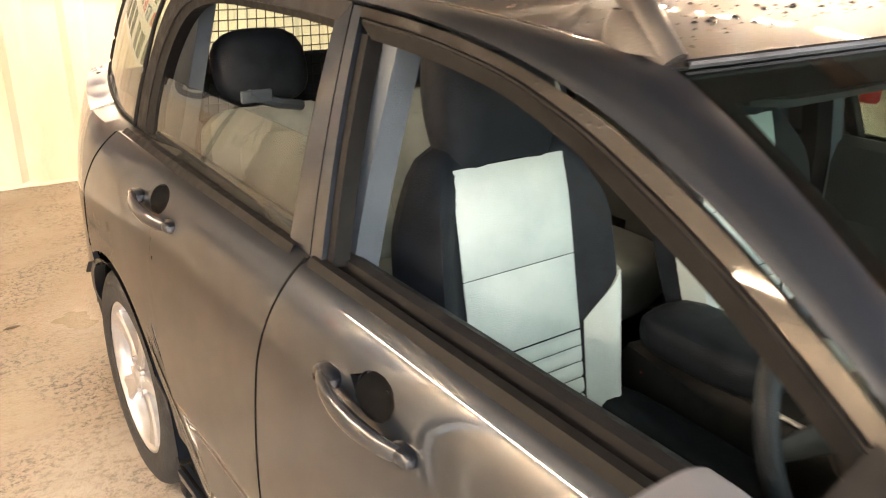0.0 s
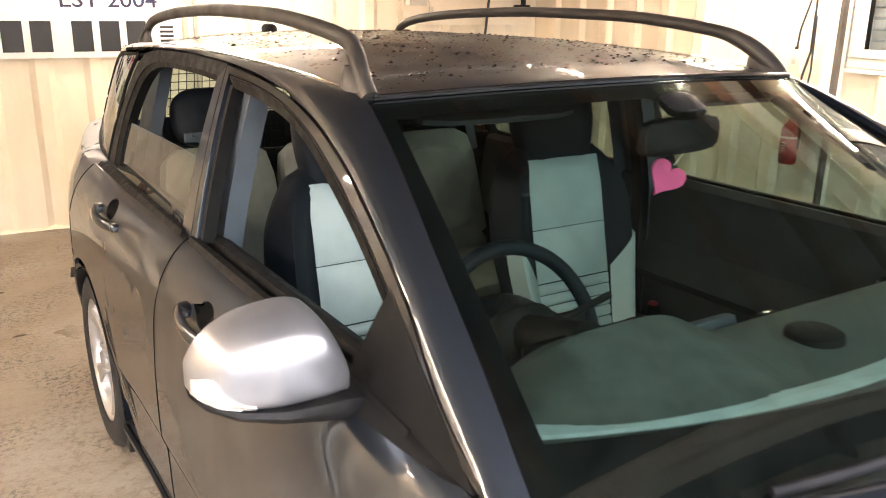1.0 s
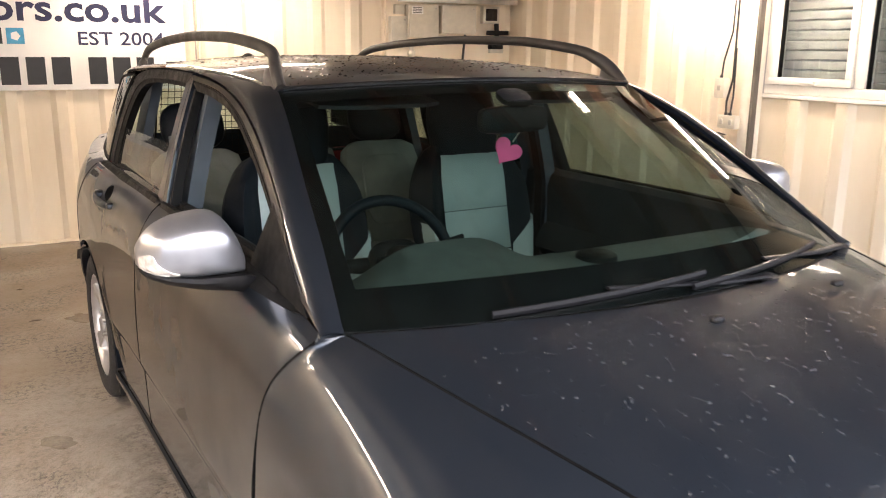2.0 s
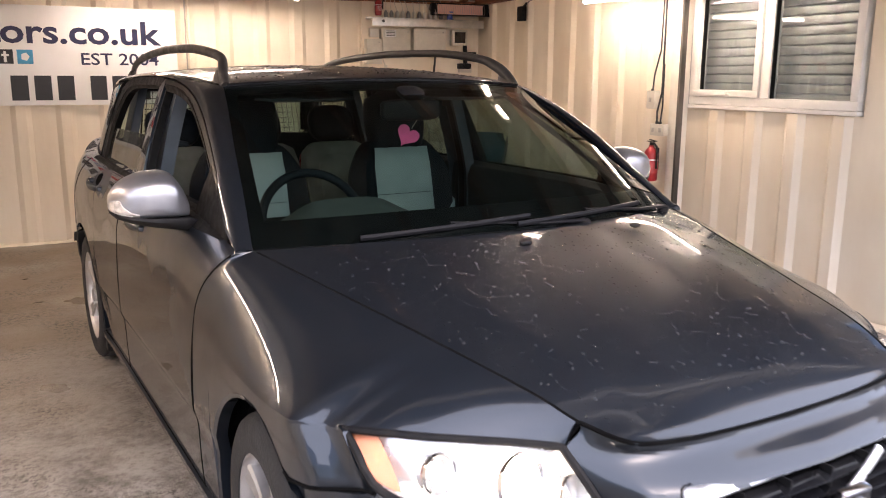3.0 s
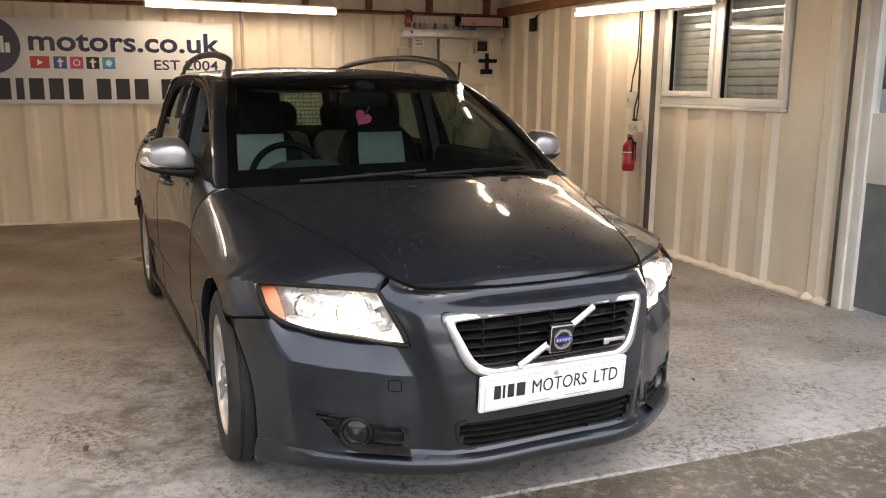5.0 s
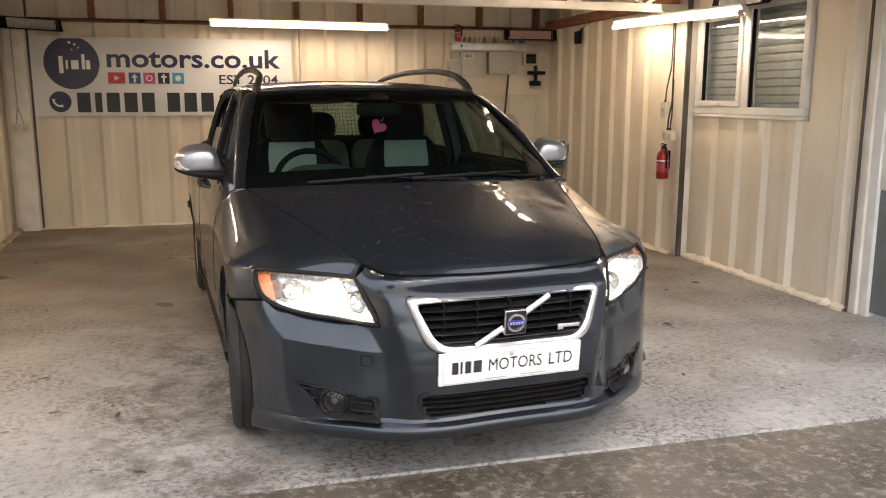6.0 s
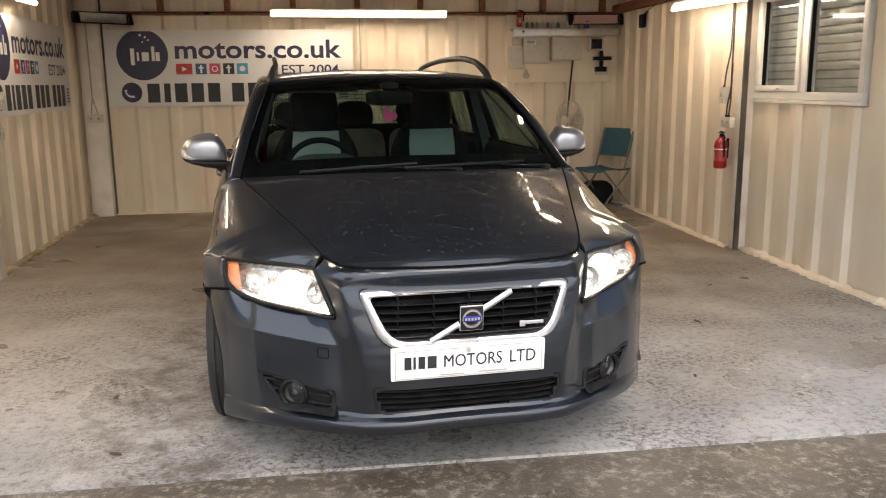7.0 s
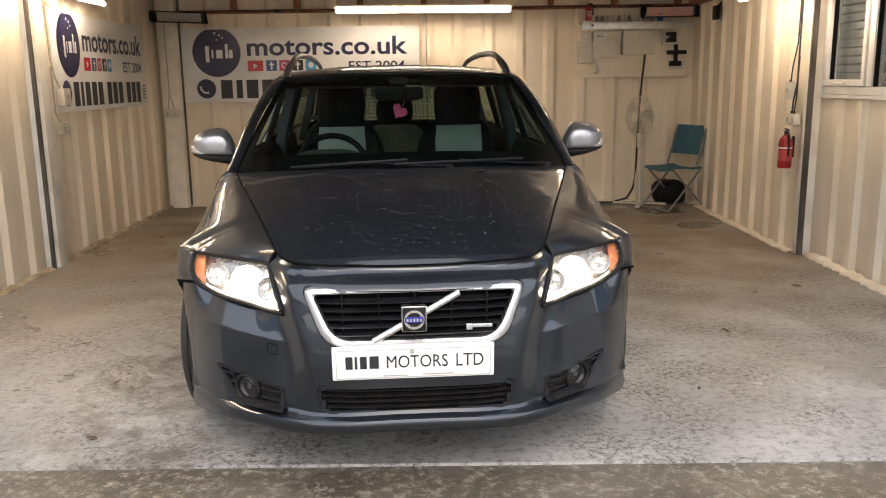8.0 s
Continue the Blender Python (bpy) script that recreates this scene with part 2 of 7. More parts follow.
PAINT = paint_material("grey_metallic_lacquer", (0.0195, 0.025, 0.0335), dirt=0.03, beads=0.0)
PAINT_WET = paint_material("beaded_grey_lacquer", (0.0195, 0.025, 0.0335), dirt=0.015, beads=0.03, bead_scale=230)
PAINT_MUDDY = paint_material("muddy_grey_lacquer", (0.020, 0.023, 0.028), metal=0.25, dirt=0.8, beads=0.15, bead_scale=110, coat=0.5, soil=(0.050, 0.031, 0.019))
FRAME_MUD = paint_material("dirty_dark_frame", (0.020, 0.019, 0.018), dirt=0.6, beads=0.5, bead_scale=110, coat=0.35, soil=(0.070, 0.050, 0.034))
SILVER = plain("satin_silver_lacquer", (0.32, 0.32, 0.335), 0.32, 0.80, 0.06, coat=0.3)
CHROME = plain("chrome", (0.78, 0.78, 0.80), 0.12, 1.0, 0.04)
MATT_CHROME = plain("matt_chrome", (0.72, 0.72, 0.72), 0.3, 0.9, 0.05)
BLACK_TRIM = surface("black_plastic_trim", (0.007, 0.007, 0.008), (0.016, 0.015, 0.014), 30, (0.45, 0.65), 0, 0.15, 500, spec=0.14)
GLOSS_BLACK = surface("gloss_black", (0.006, 0.006, 0.007), (0.012, 0.012, 0.013), 12, (0.08, 0.16))
RUBBER = surface("tyre_rubber", (0.008, 0.008, 0.008), (0.020, 0.019, 0.018), 14, (0.7, 0.9), 0, 0.3, 120)
SEAL = surface("rubber_seal", (0.004, 0.004, 0.004), (0.009, 0.0085, 0.008), 40, (0.5, 0.7), spec=0.12)
# Near-black that puts the shade of gaps, recesses and hollows into the colour.
DARK = surface("cavity_shade_black", (0.002, 0.002, 0.002), (0.005, 0.005, 0.005), 10, (0.85, 0.98), spec=0.05)
ALLOY = surface("alloy_wheel_silver", (0.42, 0.41, 0.40), (0.60, 0.59, 0.58), 9, (0.28, 0.42), 0.8)
DISC = surface("brake_disc_steel", (0.20, 0.18, 0.16), (0.34, 0.31, 0.28), 14, (0.35, 0.5), 0.9)
GLASS = clear_glass("car_glass", (0.42, 0.51, 0.475))
DIRTY_GLASS = clear_glass("dusty_side_glass", (0.60, 0.62, 0.54), 0.02, 1.6, 0.03)
LENS = clear_glass("lamp_lens", (0.96, 0.97, 0.98), 0.0, 1.4)
AMBER = plain("amber_reflector", (0.80, 0.27, 0.11), 0.25, 0.3)
JOINT_AND_SHADE = surface("grey_brown_joint_and_shade", (0.045, 0.038, 0.031), (0.12, 0.102, 0.085), 12, (0.6, 0.8), stretch=(1, 1, 0.3))
LEAF = surface("dead_leaf", (0.040, 0.026, 0.014), (0.10, 0.065, 0.035), 30, (0.6, 0.8))
WIPER = surface("wiper_black", (0.005, 0.005, 0.006), (0.010, 0.010, 0.011), 30, (0.35, 0.5), spec=0.10)
BATTEN = surface("dirty_cream_batten", (0.24, 0.17, 0.10), (0.52, 0.44, 0.31), 7, (0.6, 0.8), 0, 0.3, 40)
SATIN_REFLECTOR = plain("satin_lamp_reflector", (0.70, 0.69, 0.67), 0.26, 0.75, 0.10)
LAMP_ON = glow("headlamp_glow", (1.0, 0.86, 0.64), 12.0)
LEATHER_BLACK = surface("black_leather", (0.005, 0.007, 0.010), (0.011, 0.014, 0.019), 20, (0.42, 0.6), 0, 0.25, 350, spec=0.16)
LEATHER_PALE = surface("pale_grey_leather", (0.36, 0.42, 0.42), (0.46, 0.52, 0.51), 6, (0.42, 0.55), 0, 0.2, 380)
REAR_LEATHER = surface("grey_rear_leather", (0.17, 0.18, 0.165), (0.27, 0.28, 0.26), 7, (0.45, 0.6), 0, 0.2, 380)
DASH = surface("dark_grey_dash_plastic", (0.062, 0.073, 0.069), (0.090, 0.103, 0.097), 20, (0.5, 0.65), 0, 0.2, 450, spec=0.2)
TRIM_GREY = surface("grey_blue_trim", (0.040, 0.050, 0.062), (0.060, 0.074, 0.090), 10, (0.5, 0.7), 0, 0.15, 300)
# Roof lining grey, also the lit copy of the black door lining.
DOOR_LINING = surface("dark_grey_lining_and_lit_door", (0.018, 0.020, 0.021), (0.030, 0.033, 0.034), 18, (0.5, 0.65), 0, 0.2, 420, spec=0.25)
DEMISTER = plain("reflection_pale_plastic", (0.34, 0.42, 0.44), 0.4)
PINK = plain("pink_card", (0.85, 0.10, 0.28), 0.55)
WHITE_PLASTIC = plain("white_plastic", (0.60, 0.56, 0.47), 0.4, 0, 0.06)
PLATE_WHITE = surface("plate_white", (0.70, 0.70, 0.68), (0.82, 0.82, 0.80), 14, (0.3, 0.45))
INK = plain("black_ink", (0.02, 0.02, 0.022), 0.5)
NAVY = plain("navy_ink", (0.012, 0.012, 0.055), 0.4)
BADGE_BLUE = plain("badge_blue", (0.02, 0.025, 0.22), 0.3)
CAP_RED = surface("red_enamel", (0.25, 0.008, 0.012), (0.36, 0.016, 0.018), 15, (0.25, 0.4))
WALL_PAINT = surface("cream_painted_steel", (0.74, 0.635, 0.485), (0.85, 0.76, 0.615), 3.0, (0.42, 0.62), 0, 0.10, 25, stretch=(1, 1, 0.35))
FRAME_PAINT = surface("white_painted_steel", (0.68, 0.63, 0.54), (0.82, 0.77, 0.68), 6.0, (0.45, 0.6), 0, 0.1, 40)
TIMBER = surface("red_brown_timber", (0.16, 0.055, 0.025), (0.34, 0.14, 0.06), 5, (0.6, 0.8), 0, 0.3, 40, stretch=(6, 1, 6))
# Shaded copy of the timber, so the rafters reflect dark in the bonnet.
SHADED_TIMBER = surface("shaded_timber", (0.075, 0.036, 0.020), (0.15, 0.075, 0.042), 5, (0.6, 0.8), 0, 0.3, 40, stretch=(6, 1, 6))
ROOF_SHEET = surface("roof_sheet", (0.10, 0.092, 0.082), (0.17, 0.158, 0.14), 4, (0.5, 0.7))
GALV = surface("galvanised_steel", (0.42, 0.42, 0.40), (0.58, 0.57, 0.54), 18, (0.32, 0.48), 0.8)
DULL_STEEL = surface("dull_lamp_steel", (0.05, 0.05, 0.05), (0.10, 0.10, 0.10), 18, (0.3, 0.45), 0.8)
UPVC = surface("white_upvc", (0.70, 0.68, 0.62), (0.80, 0.78, 0.73), 5, (0.3, 0.4))
GREY_DOOR = surface("grey_door_panel", (0.14, 0.15, 0.155), (0.19, 0.20, 0.205), 6, (0.4, 0.55))
CABLE = plain("black_cable", (0.012, 0.012, 0.013), 0.5)
CONDUIT = plain("grey_conduit", (0.40, 0.38, 0.33), 0.5)
CANVAS = surface("blue_canvas", (0.035, 0.10, 0.14), (0.06, 0.15, 0.20), 60, (0.8, 0.95), 0, 0.3, 700)
GREY_TUBE = plain("grey_painted_tube", (0.22, 0.22, 0.21), 0.4, 0.3)
BANNER = surface("banner_vinyl", (0.72, 0.71, 0.68), (0.80, 0.79, 0.77), 2, (0.28, 0.4))
TUBE_LIGHT = glow("fluorescent_tube", TUBE_WARM, TUBE_GLOW)


def concrete_material(name, dark, light, stain, wet):
    m = surface(name, dark, light, 1.3, (0.55, 0.8), 0, 0.35, 90, detail=10)
    nt = m.node_tree
    b = nt.nodes["Principled BSDF"]
    co = nt.nodes["Texture Coordinate"]
    base = b.inputs["Base Color"].links[0].from_socket
    spots = nt.nodes.new("ShaderNodeTexNoise")
    spots.inputs["Scale"].default_value, spots.inputs["Detail"].default_value, spots.inputs["Roughness"].default_value = 24, 10, 0.8
    nt.links.new(co.outputs["Object"], spots.inputs["Vector"])
    r1 = nt.nodes.new("ShaderNodeMapRange")
    r1.inputs["From Min"].default_value, r1.inputs["From Max"].default_value, r1.inputs["To Max"].default_value = 0.50, 0.64, 0.9
    nt.links.new(spots.outputs["Fac"], r1.inputs["Value"])
    mix = nt.nodes.new("ShaderNodeMix")
    mix.data_type = "RGBA"
    nt.links.new(r1.outputs["Result"], mix.inputs["Factor"])
    nt.links.new(base, mix.inputs["A"])
    mix.inputs["B"].default_value = (*stain, 1)
    nt.links.new(mix.outputs["Result"], b.inputs["Base Color"])
    patch = nt.nodes.new("ShaderNodeTexNoise")
    patch.inputs["Scale"].default_value, patch.inputs["Detail"].default_value = 0.9, 5
    nt.links.new(co.outputs["Object"], patch.inputs["Vector"])
    r2 = nt.nodes.new("ShaderNodeMapRange")
    r2.inputs["From Min"].default_value, r2.inputs["From Max"].default_value = 0.4, 0.62
    r2.inputs["To Min"].default_value, r2.inputs["To Max"].default_value = 0.75, wet
    nt.links.new(patch.outputs["Fac"], r2.inputs["Value"])
    nt.links.new(r2.outputs["Result"], b.inputs["Roughness"])
    return m


def dirtied(m, brown, line, spread):
    """Brown tracked-in dirt that thickens towards the back of the garage, with a ragged front."""
    nt = m.node_tree
    b = nt.nodes["Principled BSDF"]
    co = nt.nodes["Texture Coordinate"]
    base = b.inputs["Base Color"].links[0].from_socket
    sep = nt.nodes.new("ShaderNodeSeparateXYZ")
    nt.links.new(co.outputs["Object"], sep.inputs["Vector"])
    cloud = nt.nodes.new("ShaderNodeTexNoise")
    cloud.inputs["Scale"].default_value, cloud.inputs["Detail"].default_value = 1.1, 8
    nt.links.new(co.outputs["Object"], cloud.inputs["Vector"])
    add = nt.nodes.new("ShaderNodeMath")
    add.operation = "MULTIPLY_ADD"
    add.inputs[1].default_value = 5.0
    nt.links.new(cloud.outputs["Fac"], add.inputs[0])
    nt.links.new(sep.outputs["Y"], add.inputs[2])
    r = nt.nodes.new("ShaderNodeMapRange")
    r.inputs["From Min"].default_value, r.inputs["From Max"].default_value, r.inputs["To Max"].default_value = line + 2.5 - spread, line + 2.5 + spread, 0.8
    nt.links.new(add.outputs["Value"], r.inputs["Value"])
    mix = nt.nodes.new("ShaderNodeMix")
    mix.data_type = "RGBA"
    nt.links.new(r.outputs["Result"], mix.inputs["Factor"])
    nt.links.new(base, mix.inputs["A"])
    mix.inputs["B"].default_value = (*brown, 1)
    grit = nt.nodes.new("ShaderNodeTexNoise")
    grit.inputs["Scale"].default_value, grit.inputs["Detail"].default_value, grit.inputs["Roughness"].default_value = 40, 9, 0.85
    nt.links.new(co.outputs["Object"], grit.inputs["Vector"])
    g = nt.nodes.new("ShaderNodeMapRange")
    g.inputs["From Min"].default_value, g.inputs["From Max"].default_value = 0.505, 0.555
    nt.links.new(grit.outputs["Fac"], g.inputs["Value"])
    area = nt.nodes.new("ShaderNodeTexNoise")
    area.inputs["Scale"].default_value, area.inputs["Detail"].default_value = 2.2, 6
    nt.links.new(co.outputs["Object"], area.inputs["Vector"])
    a = nt.nodes.new("ShaderNodeMapRange")
    a.inputs["From Min"].default_value, a.inputs["From Max"].default_value, a.inputs["To Max"].default_value = 0.42, 0.60, 1.0
    nt.links.new(area.outputs["Fac"], a.inputs["Value"])
    mul = nt.nodes.new("ShaderNodeMath")
    mul.operation = "MULTIPLY"
    nt.links.new(g.outputs["Result"], mul.inputs[0])
    nt.links.new(a.outputs["Result"], mul.inputs[1])
    pits = nt.nodes.new("ShaderNodeMix")
    pits.data_type = "RGBA"
    nt.links.new(mul.outputs["Value"], pits.inputs["Factor"])
    nt.links.new(mix.outputs["Result"], pits.inputs["A"])
    pits.inputs["B"].default_value = (0.06, 0.052, 0.045, 1)
    nt.links.new(pits.outputs["Result"], b.inputs["Base Color"])
    return m


FLOOR = concrete_material("worn_concrete_floor", (0.265, 0.255, 0.24), (0.41, 0.40, 0.38), (0.075, 0.07, 0.062), 0.26)
dirtied(FLOOR, (0.235, 0.180, 0.122), 0.9, 1.6)


def smeared(m, colour, middle, half, fade):
    """A wet, dirty drip trail along a car's side: a ragged dark band that runs lengthwise."""
    nt = m.node_tree
    b = nt.nodes["Principled BSDF"]
    co = nt.nodes["Texture Coordinate"]
    base = b.inputs["Base Color"].links[0].from_socket
    sep = nt.nodes.new("ShaderNodeSeparateXYZ")
    nt.links.new(co.outputs["Object"], sep.inputs["Vector"])
    off = nt.nodes.new("ShaderNodeMath")
    off.operation = "SUBTRACT"
    off.inputs[1].default_value = middle
    nt.links.new(sep.outputs["X"], off.inputs[0])
    away = nt.nodes.new("ShaderNodeMath")
    away.operation = "ABSOLUTE"
    nt.links.new(off.outputs["Value"], away.inputs[0])
    band_ = nt.nodes.new("ShaderNodeMapRange")
    band_.inputs["From Min"].default_value, band_.inputs["From Max"].default_value = half + fade, half - fade
    nt.links.new(away.outputs["Value"], band_.inputs["Value"])
    along = nt.nodes.new("ShaderNodeMapRange")
    along.inputs["From Min"].default_value, along.inputs["From Max"].default_value = 2.3, 0.6
    nt.links.new(sep.outputs["Y"], along.inputs["Value"])
    ragged = nt.nodes.new("ShaderNodeTexNoise")
    ragged.inputs["Scale"].default_value, ragged.inputs["Detail"].default_value, ragged.inputs["Roughness"].default_value = 5.5, 9, 0.72
    nt.links.new(co.outputs["Object"], ragged.inputs["Vector"])
    cut = nt.nodes.new("ShaderNodeMapRange")
    cut.inputs["From Min"].default_value, cut.inputs["From Max"].default_value, cut.inputs["To Max"].default_value = 0.44, 0.62, 0.85
    nt.links.new(ragged.outputs["Fac"], cut.inputs["Value"])
    one, two = nt.nodes.new("ShaderNodeMath"), nt.nodes.new("ShaderNodeMath")
    one.operation = two.operation = "MULTIPLY"
    nt.links.new(band_.outputs["Result"], one.inputs[0])
    nt.links.new(along.outputs["Result"], one.inputs[1])
    nt.links.new(one.outputs["Value"], two.inputs[0])
    nt.links.new(cut.outputs["Result"], two.inputs[1])
    mix = nt.nodes.new("ShaderNodeMix")
    mix.data_type = "RGBA"
    nt.links.new(two.outputs["Value"], mix.inputs["Factor"])
    nt.links.new(base, mix.inputs["A"])
    mix.inputs["B"].default_value = (*colour, 1)
    nt.links.new(mix.outputs["Result"], b.inputs["Base Color"])
    return m


smeared(FLOOR, (0.075, 0.062, 0.048), 0.42, 0.42, 0.22)
YARD = concrete_material("wet_brown_concrete", (0.045, 0.037, 0.027), (0.125, 0.105, 0.080), (0.30, 0.27, 0.22), 0.10)
# ---- the garage ----
def ridged_profile(length, pitch=0.335, ridge=0.075, slope=0.04, depth=0.030, start=0.12):
    """Along-wall positions and how far the sheet stands into the room."""
    out, a = [(0.0, 0.0)], start
    while a + ridge + 2 * slope < length:
        out += [(a, 0.0), (a + slope, depth), (a + slope + ridge, depth), (a + 2 * slope + ridge, 0.0)]
        a += pitch
    return out + [(length, 0.0)]


def ridged_wall(p0, p1, z0, z1, inward, depth=0.030, thick=0.06, start=0.12, pitch=0.335):
    """A sheet-steel wall with pressed ribs from p0 to p1 in plan, with a flat back."""
    a, b, n = Vector((*p0, 0)), Vector((*p1, 0)), Vector((*inward, 0))
    d = (b - a).normalized()
    prof = ridged_profile((b - a).length, depth=depth, start=start, pitch=pitch)
    front = [a + d * s + n * o for s, o in prof]
    back = [a + d * s - n * thick for s, o in prof]
    ring = front + back[::-1]
    k = len(ring)
    v = [(p.x, p.y, z0) for p in ring] + [(p.x, p.y, z1) for p in ring]
    f = [(i, (i + 1) % k, (i + 1) % k + k, i + k) for i in range(k)]
    half = len(front)
    for i in range(half - 1):
        f.append((i, k - 1 - i, k - 2 - i, i + 1))
        f.append((i + k, i + 1 + k, 2 * k - 2 - i, 2 * k - 1 - i))
    return v, f


def structure(name, geo, material, label, angle=25):
    ob = place(name, geo, material, None, label, angle)
    ob["kind"] = "structure"
    return ob


XR, XW, YB, TOP = 4.355, 4.455, 5.25, 2.46
structure("floor", box(-2.2, 5.2, -1.245, 5.6, -0.15, 0.0), FLOOR, "worn grey concrete garage floor with brown dirt and oil stains")
structure("ground", box(-400, 400, -400, 400, -0.40, -0.012), YARD, "wet brown concrete yard outside the garage")
structure("wall_north", ridged_wall((-1.56, YB), (4.52, YB), 0.0, TOP, (0, -1), start=0.25), WALL_PAINT, "cream painted ribbed steel back wall")
structure("wall_east", ridged_wall((XR, 2.31), (XR, YB), 0.0, TOP, (-1, 0), start=0.22), WALL_PAINT, "cream painted ribbed steel side wall")
east_low = join(ridged_wall((XW, 0.82), (XW, 2.27), 0.0, 1.19, (-1, 0), start=0.06), ridged_wall((XW, 0.82), (XW, 2.27), 2.06, TOP, (-1, 0), start=0.06),
                ridged_wall((XW, 0.27), (XW, 0.82), 0.0, TOP, (-1, 0), start=0.10), ridged_wall((XW, -1.25), (XW, -0.80), 0.0, TOP, (-1, 0)),
                box(XW, XW + 0.06, -0.80, 0.27, 2.05, TOP))
structure("wall_east_front", east_low, WALL_PAINT, "cream painted ribbed steel wall with a window and a door in it")
structure("wall_west", ridged_wall((-1.50, YB), (-1.405, 2.19), 0.0, TOP, (0.9995, 0.031), start=0.30), WALL_PAINT, "cream painted ribbed steel side wall with a banner")
structure("wall_west_front", ridged_wall((-1.372, 2.03), (-1.33, -1.25), 0.0, TOP, (1, 0.013), start=0.10), WALL_PAINT, "cream painted ribbed steel side wall")
structure("ceiling", box(-1.7, 4.7, -0.86, 5.4, TOP, TOP + 0.05), ROOF_SHEET, "dark sheet roof over timber rafters")
# Lintel and front walls are unseen additions, set back so sky reaches the nose.
structure("lintel", box(-1.6, 4.6, -0.96, -0.862, 2.20, TOP + 0.2, 0.005), FRAME_PAINT, "unseen white steel lintel added over the open garage mouth")
structure("added_front_wall", join(box(4.52, 6.5, -1.10, -0.95, -0.05, 2.5), box(-4.0, -1.40, -1.10, -0.95, -0.05, 2.5)), WALL_PAINT, "unseen cream painted front wall added beside the garage mouth")


def column(name, x0, x1, y0, y1, label):
    return structure(name, box(x0, x1, y0, y1, 0.0, TOP, 0.006), FRAME_PAINT, label)


column("post_west", -1.44, -1.30, 2.10, 2.24, "white painted steel post where two wall sheets meet")
column("post_corner", -1.43, -1.245, 5.10, 5.22, "white painted box post in the back corner")
column("post_east", 4.335, 4.44, 2.234, 2.318, "white painted post at the joint of the wall sheets")
# Dark strip painted in for the shadowed edge of the corner post.
structure("corner_edge_shade", box(-1.242, -1.225, 5.190, 5.212, 0.0, TOP), JOINT_AND_SHADE, "dark strip for the shaded edge of the corner post")
structure("joint_east", box(4.330, 4.37, 2.209, 2.230, 0.0, TOP), JOINT_AND_SHADE, "dark gap in the joint of two wall sheets")
structure("joint_west", box(-1.35, -1.322, 2.062, 2.082, 0.0, TOP), JOINT_AND_SHADE, "dark gap in the joint of two wall sheets")
structure("post_door", box(4.41, 4.47, 0.20, 0.262, 0.0, TOP, 0.004), FRAME_PAINT, "white painted door post with a dark sealed joint")
structure("joint_door", box(4.405, 4.42, 0.264, 0.284, 0.0, TOP), JOINT_AND_SHADE, "dark wavering sealant joint")
# kerb of mastic and flaked paint along the foot of the walls
random.seed(3)


def flaky_kerb(p0, p1, inward, w=0.05, hgt=0.025):
    a, b, n = Vector((*p0, 0)), Vector((*p1, 0)), Vector((*inward, 0))
    k = int((b - a).length / 0.05)
    rows = []
    for i in range(k + 1):
        p = a.lerp(b, i / k)
        w1, h1 = w * random.uniform(0.6, 1.25), hgt * random.uniform(0.5, 1.2)
        rows.append([p + n * (w1 + 0.004), p + n * w1 + Vector((0, 0, h1 * 0.6)), p + n * w1 * 0.5 + Vector((0, 0, h1)), p + Vector((0, 0, h1 * 1.1)), p])
    return grid(rows)


structure("skirting_east", join(flaky_kerb((XR - 0.02, 2.3), (XR - 0.02, YB), (-1, 0)), flaky_kerb((XW - 0.02, 0.27), (XW - 0.02, 2.24), (-1, 0), 0.06, 0.035)), WALL_PAINT, "flaking cream painted mastic at the foot of the wall")
structure("skirting_west", join(flaky_kerb((-1.47, YB), (-1.38, 2.2), (1, 0.03)), flaky_kerb((-1.35, 2.0), (-1.31, -1.2), (1, 0))), BATTEN, "dirty cream batten at the foot of the wall")
structure("skirting_north", flaky_kerb((4.4, YB - 0.03), (-1.5, YB - 0.03), (0, -1), 0.03, 0.022), WALL_PAINT, "flaking cream painted mastic at the foot of the back wall")

# rafters, wall plate and the white truss
for i in range(9):
    structure("rafter", box(-1.33 + i * 0.68, -1.28 + i * 0.68, -0.85, 5.2, TOP - 0.13, TOP - 0.002), SHADED_TIMBER, "timber rafter under the roof sheet, darkened as if shaded")
structure("wall_plate", box(-1.45, 4.35, 5.15, 5.21, 2.090, 2.128, 0.004), TIMBER, "thin red-brown timber plate along the top of the back wall")
for i in range(9):
    structure("rafter_block", box(-1.33 + i * 0.68, -1.27 + i * 0.68, 5.13, 5.21, 2.130, TOP - 0.132, 0.003), TIMBER, "red-brown timber block under a rafter end")
structure("wall_plate", box(4.24, 4.315, 2.32, 5.12, 2.10, 2.19, 0.004), TIMBER, "red-brown timber plate along the top of the side wall")


def truss(y):
    t = thing("roof_truss", "white painted steel roof truss spanning the garage", "truss")
    place("bottom_chord", box(-1.36, 4.38, y - 0.025, y + 0.025, 2.035, 2.095, 0.004), FRAME_PAINT, t)
    place("top_chord", box(-1.36, 4.38, y - 0.025, y + 0.025, TOP - 0.19, TOP - 0.135, 0.004), FRAME_PAINT, t)
    n = 9
    for i in range(n):
        x = -1.25 + 5.5 * i / n
        up, dn = (x, y, TOP - 0.18), (x + 5.5 / n / 2, y, 2.08)
        place("brace", tube([up, dn], 0.016, 8), FRAME_PAINT, t)
        place("brace", tube([dn, (x + 5.5 / n, y, TOP - 0.18)], 0.016, 8), FRAME_PAINT, t)
    return t


truss(2.25)
truss(-0.6)


